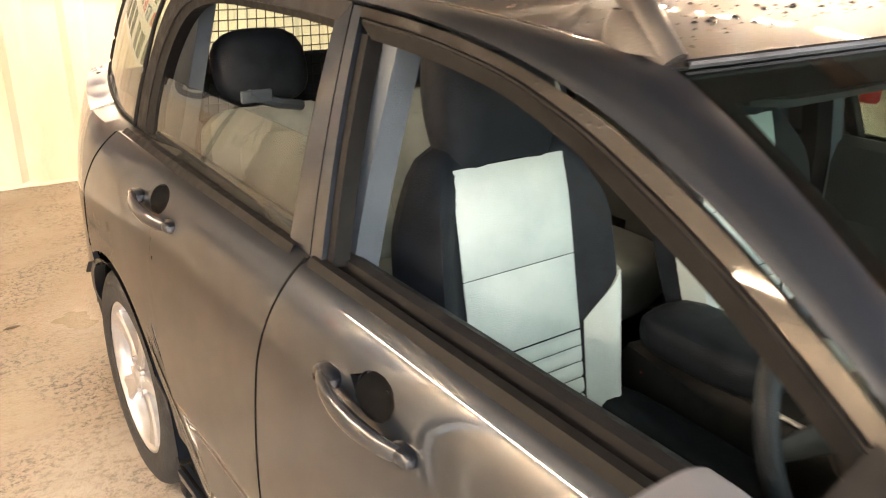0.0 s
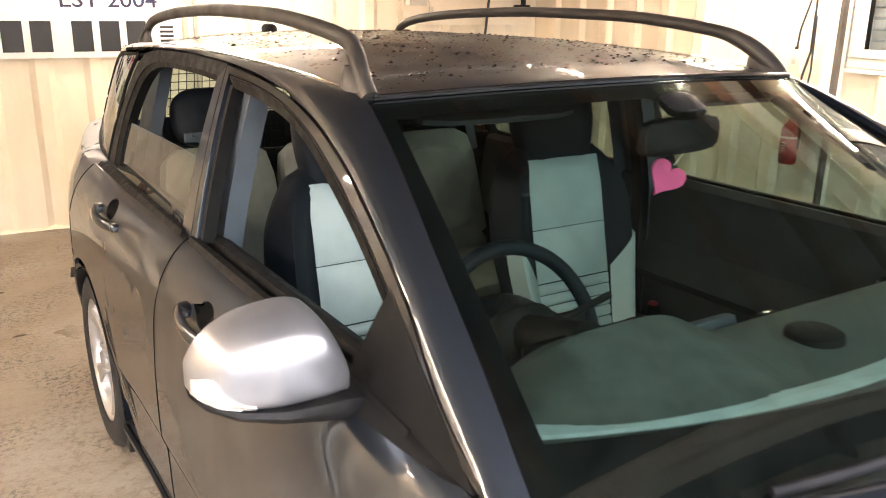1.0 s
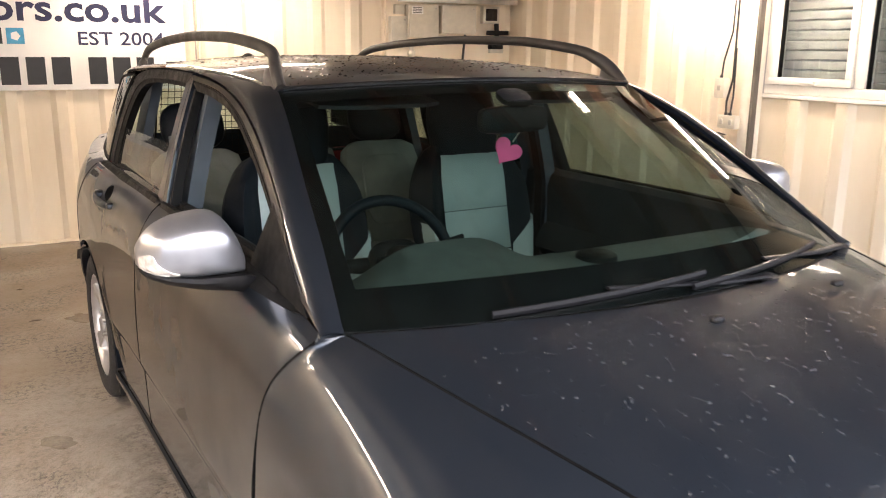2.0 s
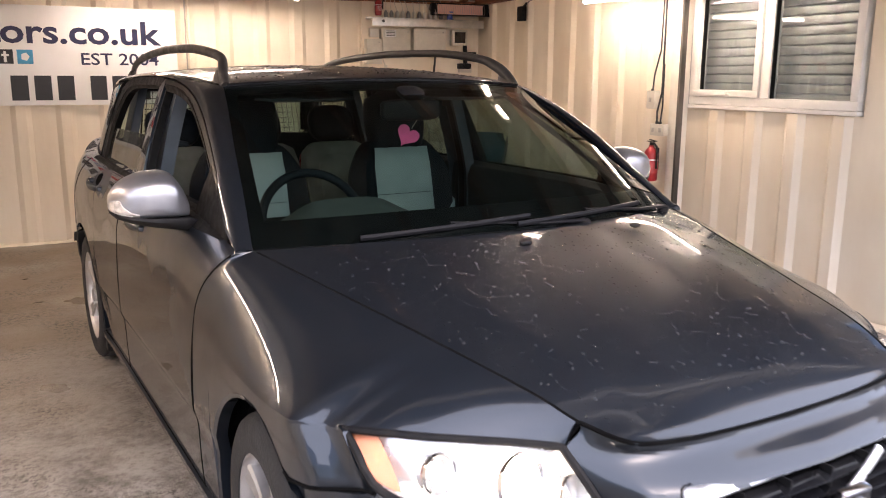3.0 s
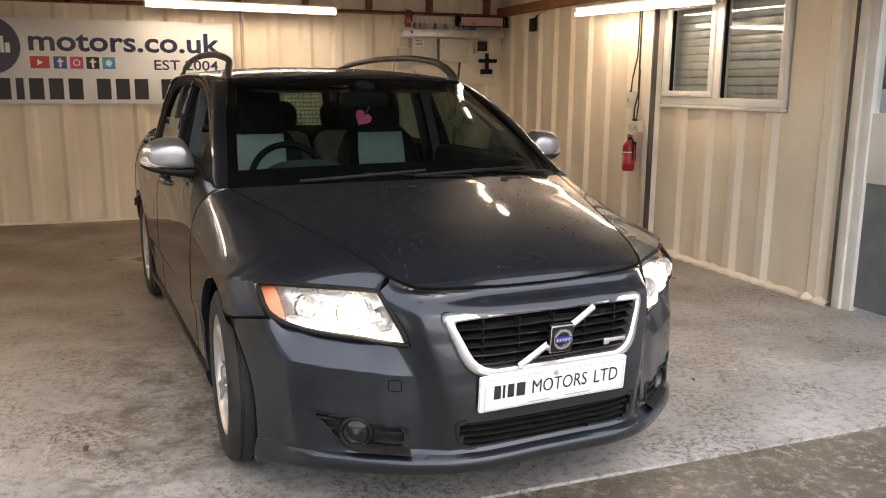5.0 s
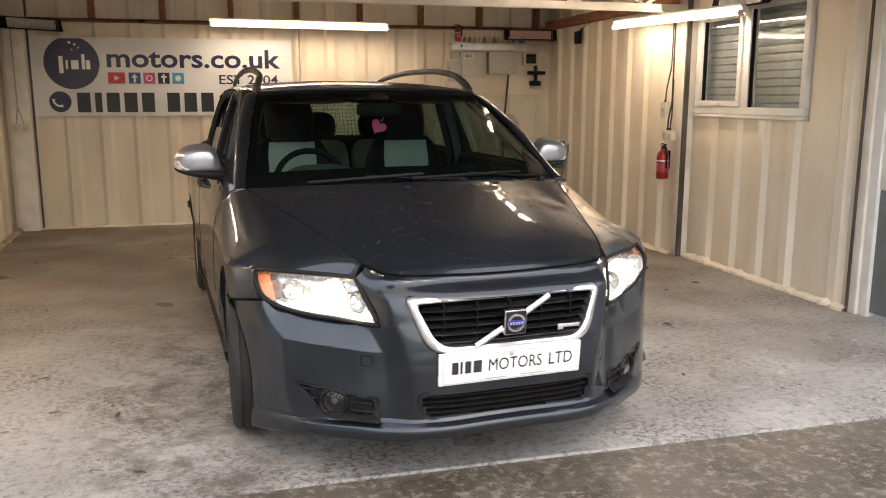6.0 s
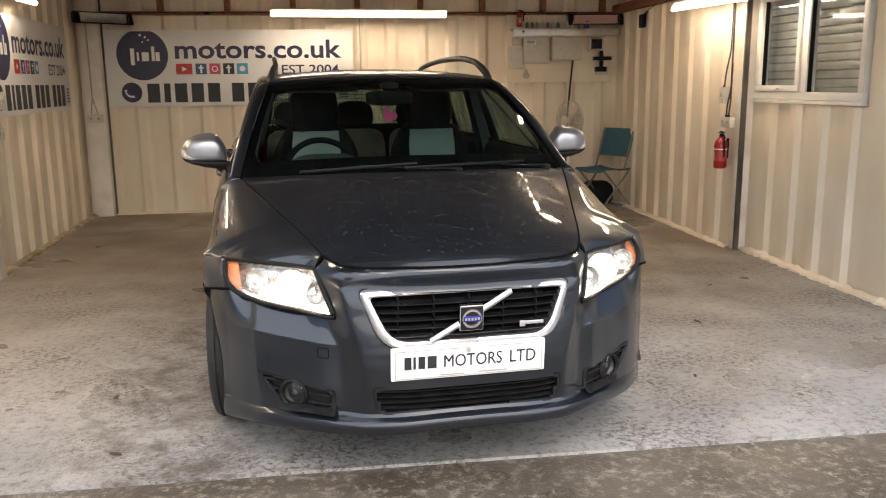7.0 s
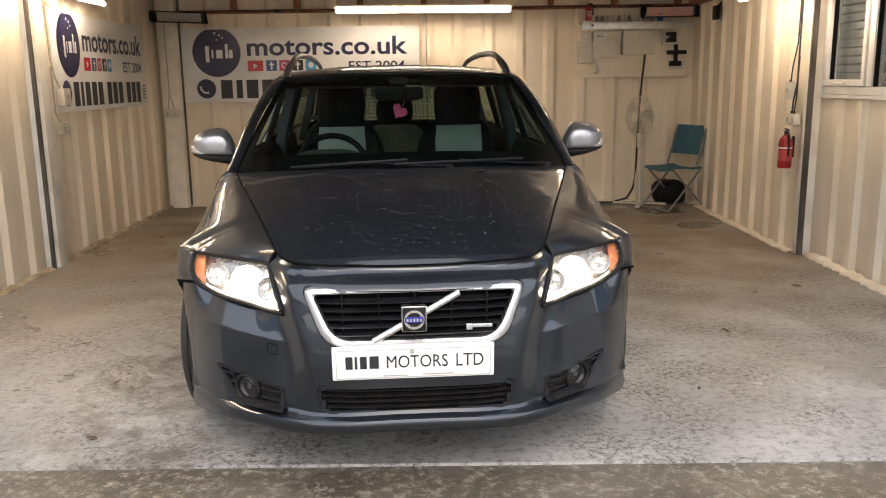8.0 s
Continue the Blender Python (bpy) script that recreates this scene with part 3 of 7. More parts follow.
# ---- lamps ----
def tube_lamp(a, b, label, back=(0, 0, 1)):
    """A fluorescent batten that hangs from two rods."""
    t = thing("tube_lamp", label, "tube light", "fluorescent tubes")
    a, b = Vector(a), Vector(b)
    d = (b - a).normalized()
    place("tube", tube([a, b], 0.016, 14), TUBE_LIGHT, t)
    for e, s in ((a, -1), (b, 1)):
        place("end_cap", tube([e, e + d * s * 0.02], 0.022, 14), WHITE_PLASTIC, t)
    # Added batten works as a shield: side and width keep tube light off walls.
    up = Vector(back).normalized() * 0.042
    place("batten", tube([a + up - d * 0.02, b + up + d * 0.02], 0.050, 16, (1.0, 0.36), up=tuple(up)), WHITE_PLASTIC, t, "white batten added behind the tube to screen off its light")
    for k in (0.3, 0.7):
        p = a.lerp(b, k) + up
        place("hanger", tube([p, (p.x, p.y, TOP + 0.002)], 0.004, 6), WHITE_PLASTIC, t)
    return t


tube_lamp((0.540, 4.72, 2.060), (2.310, 4.72, 2.049), "lit warm white fluorescent tube hung before the back wall", (0, 0.8, 0.6))
tube_lamp((4.065, 3.017, 1.972), (4.154, 1.254, 1.939), "lit warm white fluorescent tube along the side wall", (0.7, 0, 0.7))
tube_lamp((-1.14, 1.30, 2.005), (-1.19, 3.10, 2.02), "lit warm white fluorescent tube along the side wall with a banner", (-0.7, 0, 0.7))
tube_lamp((0.05, 1.40, 2.37), (0.05, 3.20, 2.37), "lit warm white fluorescent tube close under the roof")
for i in range(5):
    tube_lamp((3.02, 1.50 + 0.37 * i, 2.37), (3.02, 1.73 + 0.37 * i, 2.37), "short lit warm white tube close under the roof")
tube_lamp((-1.12, -0.72, 1.985), (-1.13, 1.06, 1.985), "lit warm white fluorescent tube along the side wall with a banner", (-0.7, 0, 0.7))

# ---- writing ----
def text_geo(words, height, width=None, bold=0.0):
    """Letters of the built-in font as mesh data: width along x, height along z, facing -y."""
    cu = bpy.data.curves.new("letters", "FONT")
    cu.body, cu.size, cu.extrude, cu.resolution_u, cu.offset = words, 1.0, 0.0, 3, bold
    ob = new("letters", cu)
    bpy.context.view_layer.update()
    me = bpy.data.meshes.new_from_object(ob.evaluated_get(bpy.context.evaluated_depsgraph_get()))
    v = [tuple(p.co) for p in me.vertices]
    f = [tuple(p.vertices) for p in me.polygons]
    bpy.data.objects.remove(ob)
    bpy.data.curves.remove(cu)
    bpy.data.meshes.remove(me)
    xs, ys = [p[0] for p in v], [p[1] for p in v]
    sx = (width / (max(xs) - min(xs))) if width else height / (max(ys) - min(ys))
    sz = height / (max(ys) - min(ys))
    return [((p[0] - min(xs)) * sx, 0.0, (p[1] - min(ys)) * sz) for p in v], f


def disc(cx, cz, r, y, n=40):
    return [(cx, y, cz)] + [(cx + r * math.cos(2 * math.pi * i / n), y, cz + r * math.sin(2 * math.pi * i / n)) for i in range(n)], [(0, i + 1, (i + 1) % n + 1) for i in range(n)]


def slab(x0, x1, z0, z1, y):
    return [(x0, y, z0), (x1, y, z0), (x1, y, z1), (x0, y, z1)], [(0, 1, 2, 3)]


def stroke_marks(x0, x1, z0, z1, widths, y, gap=0.3):
    """Plain upright bars in place of characters that are not spelled out."""
    total = sum(widths) + gap * (len(widths) - 1)
    k, x, out = (x1 - x0) / total, x0, []
    for w in widths:
        if w > 0:
            out.append(slab(x, x + w * k, z0, z1, y))
        x += (abs(w) + gap) * k
    return join(*out)


RED_INK, BLUE_INK, PALE_BLUE, ROSE = (plain(n, c, 0.4) for n, c in (("red_ink", (0.55, 0.02, 0.02)), ("blue_ink", (0.04, 0.07, 0.22)), ("sky_blue_ink", (0.06, 0.32, 0.55)), ("rose_ink", (0.55, 0.07, 0.16))))


def letters(parent, words, height, width, at, material, bold=0.0):
    """A line of lettering, each character a part of its own."""
    v, f = text_geo(words, height, width, bold)
    owner = list(range(len(v)))

    def root(i):
        while owner[i] != i:
            owner[i] = owner[owner[i]]
            i = owner[i]
        return i
    for face in f:
        for i in face[1:]:
            owner[root(i)] = root(face[0])
    islands = {}
    for face in f:
        islands.setdefault(root(face[0]), []).append(face)
    for faces in islands.values():
        used = sorted({i for face in faces for i in face})
        index = {o: k for k, o in enumerate(used)}
        place("letter", ([tuple(a + b for a, b in zip(v[i], at)) for i in used], [tuple(index[i] for i in face) for face in faces]), material, parent)


def banner(m, label):
    """A printed vinyl board, 2.58 m by 0.79 m; its lower left corner is the origin and it faces -y."""
    t = thing("banner", label, "banner", "trade banners", m=m)
    place("board", box(0, 2.58, -0.012, 0.0, 0, 0.79, 0.003), BANNER, t)
    y = -0.0145
    n = 56
    ring = [(0.38 + 0.262 * math.cos(2 * math.pi * i / n), min(0.775, 0.535 + 0.262 * math.sin(2 * math.pi * i / n))) for i in range(n)]
    place("roundel", ([(a, y, b) for a, b in ring], [tuple(range(n))]), NAVY, t, "round navy emblem")
    for x0, x1, z0, z1 in ((0.26, 0.30, 0.43, 0.60), (0.325, 0.345, 0.47, 0.56), (0.375, 0.445, 0.47, 0.56), (0.475, 0.505, 0.47, 0.62), (0.515, 0.555, 0.47, 0.56)):
        place("emblem_bar", slab(x0, x1, z0, z1, y - 0.002), BANNER, t, "pale bar on the emblem")
    for x, z, r in ((0.37, 0.735, 0.013), (0.42, 0.715, 0.011), (0.45, 0.685, 0.009), (0.39, 0.665, 0.008)):
        place("bubble_mark", disc(x, z, r, y - 0.002, 12), BANNER, t)
    letters(t, "motors.co.uk", 0.195, 1.745, (0.712, y, 0.49), NAVY, 0.022)
    letters(t, "EST 2004", 0.098, 0.61, (1.815, y, 0.325), NAVY, 0.010)
    for i, (c, w) in enumerate(((RED_INK, 0.165), (BLUE_INK, 0.115), (ROSE, 0.115), (INK, 0.115), (PALE_BLUE, 0.115))):
        x = 0.714 + (0 if i == 0 else 0.200 + (i - 1) * 0.143)
        square = place("sign_square", slab(x, x + w, 0.330, 0.442, y), c, t, "small coloured square")
        mid, z = x + w / 2, 0.386
        if i == 0:
            mark = ([(mid - 0.022, y - 0.002, z - 0.028), (mid + 0.030, y - 0.002, z), (mid - 0.022, y - 0.002, z + 0.028)], [(0, 1, 2)])
        elif i == 2:
            mark = grid([[(mid + r * math.cos(a), y - 0.002, z + r * math.sin(a)) for a in np.linspace(0, 2 * math.pi, 24, endpoint=False)] for r in (0.022, 0.032)], close_v=True)
        elif i == 4:
            mark = disc(mid, z, 0.034, y - 0.002, 5)
        else:
            mark = join(slab(mid - 0.010, mid + 0.010, z - 0.045, z + 0.040, y - 0.002), slab(mid - 0.026, mid + 0.028, z + 0.004, z + 0.020, y - 0.0024))
        place("sign_mark", mark, BANNER, square)
    place("call_roundel", disc(0.246, 0.147, 0.104, y, 36), NAVY, t, "round navy sign")
    arc = [(0.246 + 0.062 * math.cos(a), y - 0.002, 0.165 + 0.062 * math.sin(a)) for a in np.linspace(math.pi * 0.95, math.pi * 1.62, 10)]
    place("call_mark", tube(arc, [0.018] + [0.010] * 8 + [0.018], 8, (1.0, 0.08), up=(0, 1, 0)), BANNER, t)
    widths = [0.8, 0.42, 0.8, 0.8, 0.8, -0.22, 0.8, 0.8, 0.8, -0.22, 0.8, 0.8, 0.8]
    unit, x = (2.34 - 0.405) / (sum(abs(w) for w in widths) + 0.28 * 12), 0.405
    for w in widths:
        if w > 0:
            place("number_bar", slab(x, x + w * unit, 0.040, 0.238, y), INK, t)
        x += (abs(w) + 0.28) * unit
    for i in range(5):
        place("small_print", slab(2.43, 2.52, 0.07 + i * 0.03, 0.085 + i * 0.03, y), INK, t)
    return t


banner(pose(-1.222, 5.205, 1.155), "white printed trade banner with navy lettering on the back wall")
banner(pose(-1.378, 2.46, 1.150, 0, 0, 91.8) @ Matrix.Diagonal((0.84, 1, 0.99, 1)), "white printed trade banner with navy lettering on the side wall")


# ---- window, door ----
def garage_window():
    t = thing("window_1", "white plastic window with a shutter outside and a fanlight handle", "window", kind="structure")
    x0, x1, y0, y1, z0, z1 = 4.425, 4.50, 0.845, 2.215, 1.222, 2.05
    w = 0.055
    place("window_frame", join(box(x0, x1, y0, y1, z0, z0 + w, 0.006), box(x0, x1, y0, y1, z1 - w, z1, 0.006), box(x0, x1, y0, y0 + w, z0 + w, z1 - w, 0.006), box(x0, x1, y1 - w, y1, z0 + w, z1 - w, 0.006)), UPVC, t)
    place("mullion", box(x0 + 0.002, x1, 1.50, 1.575, z0 + w, z1 - w, 0.005), UPVC, t)
    place("window_sill", box(x0 - 0.008, x1, y0 - 0.006, y1 + 0.006, z0 - 0.028, z0 - 0.002, 0.005), UPVC, t)
    a, b, c, d, s = 1.58, 2.175, z0 + w + 0.002, z1 - w - 0.002, 0.045
    sash = place("sash", join(box(x0 - 0.012, x1 - 0.01, a, b, c, c + s, 0.006), box(x0 - 0.012, x1 - 0.01, a, b, d - s, d, 0.006), box(x0 - 0.012, x1 - 0.01, a, a + s, c + s, d - s, 0.006), box(x0 - 0.012, x1 - 0.01, b - s, b, c + s, d - s, 0.006)), UPVC, t)
    place("handle", join(box(x0 - 0.035, x0 - 0.013, 1.82, 1.93, c + 0.014, c + 0.026, 0.004), box(x0 - 0.02, x0 - 0.012, 1.855, 1.885, c + 0.008, c + 0.034, 0.003)), UPVC, sash)
    for p, q in ((a + s, b - s), (y0 + w, 1.50)):
        place("pane", box(4.462, 4.468, p, q, z0 + w, z1 - w), clear_pane, t)
        place("gasket", join(box(4.440, 4.470, p, p + 0.008, z0 + w, z1 - w), box(4.440, 4.470, q - 0.008, q, z0 + w, z1 - w)), SEAL, t)
    return t


clear_pane = clear_glass("window_glass", (0.92, 0.95, 0.95), 0.0, 1.5)
garage_window()
SHUTTER = surface("grey_shutter_steel", (0.36, 0.35, 0.34), (0.50, 0.49, 0.47), 8, (0.35, 0.5), 0.3)
shutter = thing("roller_shutter", "closed grey steel roller shutter outside the window", "shutter")
prof = [(0.0, 0.0), (0.012, 0.006), (0.016, 0.03), (0.012, 0.052), (0.0, 0.058)]
place("guide_rail", join(box(4.575, 4.61, 0.76, 0.80, -0.01, 2.2), box(4.575, 4.61, 2.35, 2.39, -0.01, 2.2)), SHUTTER, shutter)
for i in range(17):
    z = 1.13 + i * 0.06
    place("slat", prism([(4.585 - a, z + b) for a, b in prof] + [(4.60, z + 0.058), (4.60, z)], 1.55, "y", 0.80), SHUTTER, shutter)

door = thing("door_1", "white framed side door with a grey lower panel and dark glass above", "door", kind="structure")
place("door_frame", join(box(4.43, 4.50, 0.13, 0.20, 0, 2.05, 0.005), box(4.43, 4.50, -0.80, -0.73, 0, 2.05, 0.005), box(4.43, 4.50, -0.73, 0.13, 1.98, 2.05, 0.005)), UPVC, door)
place("door_rail", box(4.445, 4.49, -0.73, 0.13, 0.80, 1.215, 0.005), UPVC, door)
place("lower_panel", box(4.455, 4.485, -0.73, 0.13, 0.03, 0.80, 0.003), GREY_DOOR, door, "grey door panel")
place("pane", box(4.462, 4.470, -0.73, 0.13, 1.215, 1.98), clear_pane, door)
structure("yard_fence", box(6.6, 6.7, -1.2, 0.4, -0.05, 2.0), GREY_DOOR, "grey boarding outside the side door")


# ---- things on the walls ----
def socket_box(m, label, w=0.085, h=0.13, d=0.055, switches=1):
    t = thing("socket_box", label, "socket", "wall sockets", m=m)
    place("case", box(-w / 2, w / 2, -d, 0, -h / 2, h / 2, 0.008), WHITE_PLASTIC, t)
    for i in range(switches):
        x = (i - (switches - 1) / 2) * w / max(1, switches)
        place("switch", box(x - 0.012, x + 0.012, -d - 0.006, -d + 0.001, -0.016, 0.016, 0.003), CONDUIT, t)
    return t


def east(y, z, x=4.318):
    return pose(x, y, z, 0, 0, -90)


socket_box(east(2.44, 1.245), "cream isolator switch box on the side wall")
socket_box(east(2.36, 1.030), "cream double socket with cables from above", 0.15, 0.085, 0.05, 2)
cables = thing("conduit_run", "black and grey cables clipped down the wall", "cable")
place("cable", tube([(4.312, 2.40, 2.1), (4.31, 2.405, 1.60), (4.30, 2.45, 1.42), (4.295, 2.455, 1.31)], 0.006, 8), CABLE, cables)
place("cable", tube([(4.312, 2.375, 2.1), (4.31, 2.37, 1.30), (4.30, 2.40, 1.16), (4.29, 2.385, 1.075)], 0.007, 8), CABLE, cables)
place("cable", tube([(4.31, 2.36, 1.50), (4.30, 2.345, 1.2), (4.29, 2.35, 1.075)], 0.006, 8), CABLE, cables)
place("gland", tube([(4.29, 2.385, 1.07), (4.29, 2.385, 1.09)], 0.012, 10), CABLE, cables)
place("gland", tube([(4.29, 2.35, 1.07), (4.29, 2.35, 1.09)], 0.012, 10), CABLE, cables)
place("gland", tube([(4.292, 2.455, 1.307), (4.292, 2.455, 1.325)], 0.011, 10), CABLE, cables)


def extinguisher(m, label, r=0.052, h=0.30):
    t = thing("fire_extinguisher", label, "fire extinguisher", "fire extinguishers", m=m)
    place("bottle", lathe([(0.001, 0), (r * 0.85, 0), (r, 0.012), (r, h * 0.72), (r * 0.92, h * 0.80), (r * 0.6, h * 0.88), (r * 0.36, h * 0.92), (r * 0.36, h * 0.97), (0.001, h * 0.97)], 24), CAP_RED, t)
    place("label_sheet", lathe([(r + 0.0008, h * 0.22), (r + 0.0008, h * 0.52)], 24), plain("red_label", (0.45, 0.05, 0.05), 0.4), t)
    place("label_bars", join(*[moved(slab(-0.022, 0.022, h * (0.28 + 0.06 * i), h * (0.30 + 0.06 * i), -r - 0.003), Matrix.Identity(4)) for i in range(4)]), PLATE_WHITE, t)
    place("label_band", lathe([(r + 0.001, h * 0.56), (r + 0.001, h * 0.60)], 24), PLATE_WHITE, t)
    place("valve", join(tube([(0, 0, h * 0.95), (0, 0, h * 1.04)], r * 0.3, 12), box(-0.012, 0.03, -0.012, 0.012, h * 1.0, h * 1.05, 0.003)), BLACK_TRIM, t)
    place("lever", join(box(-0.05, 0.028, -0.007, 0.007, h * 1.06, h * 1.08, 0.002), moved(box(-0.055, 0.02, -0.007, 0.007, h * 1.09, h * 1.115, 0.002), Matrix.Rotation(radians(6), 4, "Y"))), BLACK_TRIM, t)
    place("hose", tube([(0.03, 0, h * 1.02), (0.055, 0, h * 0.95), (r + 0.012, 0, h * 0.75), (r + 0.010, 0, h * 0.35)], 0.008, 8), BLACK_TRIM, t)
    place("bracket", box(-0.015, 0.015, r, r + 0.012, h * 0.3, h * 0.9, 0.002), BLACK_TRIM, t)
    return t


extinguisher(east(2.395, 0.655, 4.262), "red fire extinguisher hung on the side wall", 0.052, 0.27)
extinguisher(pose(3.165, 5.02, 1.955), "small red fire extinguisher on the metal shelf", 0.032, 0.16)
speaker = thing("wall_speaker", "small black loudspeaker on a bracket high on the wall", "speaker")
place("case", box(4.25, 4.30, 4.24, 4.33, 1.90, 2.03, 0.008), BLACK_TRIM, speaker)
place("bracket", tube([(4.29, 4.285, 2.02), (4.325, 4.285, 2.06)], 0.012, 8), BLACK_TRIM, speaker)
place("cable", tube([(4.30, 4.30, 2.03), (4.30, 4.20, 2.07), (4.31, 4.05, 2.10)], 0.003, 6), CABLE, speaker)

# the meter board, its boxes and the shelf over it
structure("meter_board", box(3.05, 4.245, 5.155, 5.207, 1.365, 2.10, 0.004), WALL_PAINT, "cream painted board behind the meter boxes")
shelf = thing("metal_shelf", "galvanised steel trunking shelf over the meter boxes", "shelf")
place("front_lip", box(3.09, 4.27, 4.985, 4.990, 1.862, 1.94, 0.001), GALV, shelf)
place("tray", box(3.09, 4.27, 4.990, 5.154, 1.926, 1.932), GALV, shelf)
place("back_lip", box(3.09, 4.27, 5.145, 5.154, 1.932, 1.95), GALV, shelf)
place("bolt", tube([(3.20, 4.980, 1.905), (3.20, 4.986, 1.905)], 0.014, 10), BLACK_TRIM, shelf)


def wall_case(x0, x1, z0, z1, d, label, lid=True, name="meter_box"):
    t = thing(name, label, "meter box", "meter boxes")
    place("case", box(x0, x1, 5.155 - d, 5.1545, z0, z1, 0.006), WHITE_PLASTIC, t)
    if lid:
        place("lid", box(x0 + 0.015, x1 - 0.015, 5.150 - d, 5.1555 - d, z0 + 0.02, z1 - 0.05, 0.002), WHITE_PLASTIC, t)
        place("screw", tube([(x1 - 0.03, 5.146 - d, z1 - 0.03), (x1 - 0.03, 5.156 - d, z1 - 0.03)], 0.006, 8), CONDUIT, t)
    return t


wall_case(3.225, 3.515, 1.57, 1.845, 0.09, "cream electricity meter box with a paper notice")
wall_case(3.545, 3.885, 1.605, 1.85, 0.10, "wide cream consumer unit on the board")
wall_case(3.07, 3.225, 1.515, 1.745, 0.07, "narrow cream switch box on the board")
wall_case(3.115, 3.205, 1.765, 1.845, 0.05, "small cream thermostat box on the board", False)
wall_case(4.07, 4.21, 1.44, 1.53, 0.04, "cream double socket on the board", False, "socket_box")
notice = thing("paper_notice", "small white paper notice on the meter box", "notice")
place("sheet", slab(3.25, 3.36, 1.765, 1.83, 5.0575), PLATE_WHITE, notice)
place("print_bars", join(*[slab(3.26, 3.345, 1.775 + 0.014 * i, 1.781 + 0.014 * i, 5.0555) for i in range(4)]), INK, notice)
timer = thing("timer_unit", "grey timer unit with a dark screen", "timer")
place("case", box(3.975, 4.145, 5.09, 5.1545, 1.70, 1.85, 0.008), WHITE_PLASTIC, timer)
place("screen", box(4.00, 4.12, 5.086, 5.092, 1.725, 1.83, 0.004), GLOSS_BLACK, timer)
bracket = thing("pipe_bracket", "black plastic bracket with pipe ends under the timer", "bracket")
place("bar", box(4.03, 4.23, 5.06, 5.13, 1.60, 1.64, 0.006), BLACK_TRIM, bracket)
place("hook", tube([(4.12, 5.10, 1.70), (4.12, 5.09, 1.62), (4.12, 5.09, 1.53), (4.09, 5.07, 1.50)], 0.022, 10), BLACK_TRIM, bracket)
place("foot", box(4.06, 4.18, 5.07, 5.1535, 1.475, 1.53, 0.01), BLACK_TRIM, bracket)
bulb = thing("light_bulb", "white plastic bulb holder hanging under the switch box", "bulb")
place("holder", lathe([(0.001, 0.10), (0.018, 0.10), (0.020, 0.06), (0.033, 0.045), (0.036, 0.02), (0.022, 0.0), (0.001, -0.003)], 16, pose(3.265, 5.10, 1.405)), WHITE_PLASTIC, bulb)
place("cable", tube([(3.265, 5.10, 1.50), (3.245, 5.12, 1.56)], 0.004, 6), WHITE_PLASTIC, bulb)

# clutter on the shelf
random.seed(11)
for i in range(11):
    x = 3.26 + i * 0.058
    t = thing("cable_plug", "grey plug with a thin cable on the metal shelf", "plug", "plugs on the shelf")
    place("body", lathe([(0.001, 0), (0.018, 0), (0.020, 0.05), (0.010, 0.075), (0.001, 0.078)], 12, pose(x, 5.07, 1.9325)), random.choice((CONDUIT, GREY_TUBE, WHITE_PLASTIC)), t)
    place("lead", tube([(x, 5.07, 2.005), (x + random.uniform(-0.02, 0.02), 5.10, 2.07), (x + random.uniform(-0.03, 0.03), 5.13, 2.12)], 0.003, 6), WHITE_PLASTIC, t)
blue_pot = thing("blue_pot", "blue plastic cable reel on the metal shelf", "reel")
place("drum", lathe([(0.001, 0), (0.045, 0), (0.045, 0.012), (0.028, 0.016), (0.028, 0.07), (0.045, 0.074), (0.045, 0.086), (0.001, 0.086)], 18, pose(3.93, 5.06, 1.9325)), plain("blue_plastic", (0.02, 0.06, 0.30), 0.4), blue_pot)


def heater(m, label, lit):
    """A strip radiant heater: a rounded housing with a grille; length along x, facing -y."""
    t = thing("radiant_heater", label, "heater", "radiant heaters", m=m)
    ring = [(0.06 * math.cos(a), 0.055 * math.sin(a)) for a in (math.pi * (0.0 + i / 10) for i in range(11))]
    rows = [[(x, 0.03 + b, a) for a, b in ring] for x in (-0.30, -0.29, 0.29, 0.30)]
    place("housing", join(grid(rows), prism([(0.03 + b, a) for a, b in ring], 0.012, "x", -0.305), prism([(0.03 + b, a) for a, b in ring], 0.012, "x", 0.293)), BLACK_TRIM, t)
    place("reflector", grid([[(x, 0.022 + 0.02 * math.cos(k * 0.5), -0.045 + 0.03 * k) for k in range(4)] for x in (-0.24, 0.24)]), GALV if not lit else HOT, t)
    for i in range(22):
        x = -0.25 + 0.5 * i / 21
        place("grille_wire", tube([(x, 0.026, -0.05), (x, 0.010, -0.02), (x, 0.010, 0.02), (x, 0.026, 0.05)], 0.0022, 5), GREY_TUBE, t)
    place("bracket", box(-0.02, 0.02, 0.08, 0.13, -0.01, 0.03, 0.003), BLACK_TRIM, t)
    return t


HOT = glow("dull_orange_element", (0.45, 0.24, 0.18), 0.10)
heater(pose(-1.10, 4.86, 2.05, -18, 0, 40), "black radiant heater in the corner under the roof", False)
heater(pose(4.02, 4.98, 2.045, -14, 0, -4), "black radiant heater with a faint orange glow above the shelf", True)
heater(pose(4.23, 1.42, 2.06, -14, 0, -86), "black radiant heater beside the tube lamp", False)

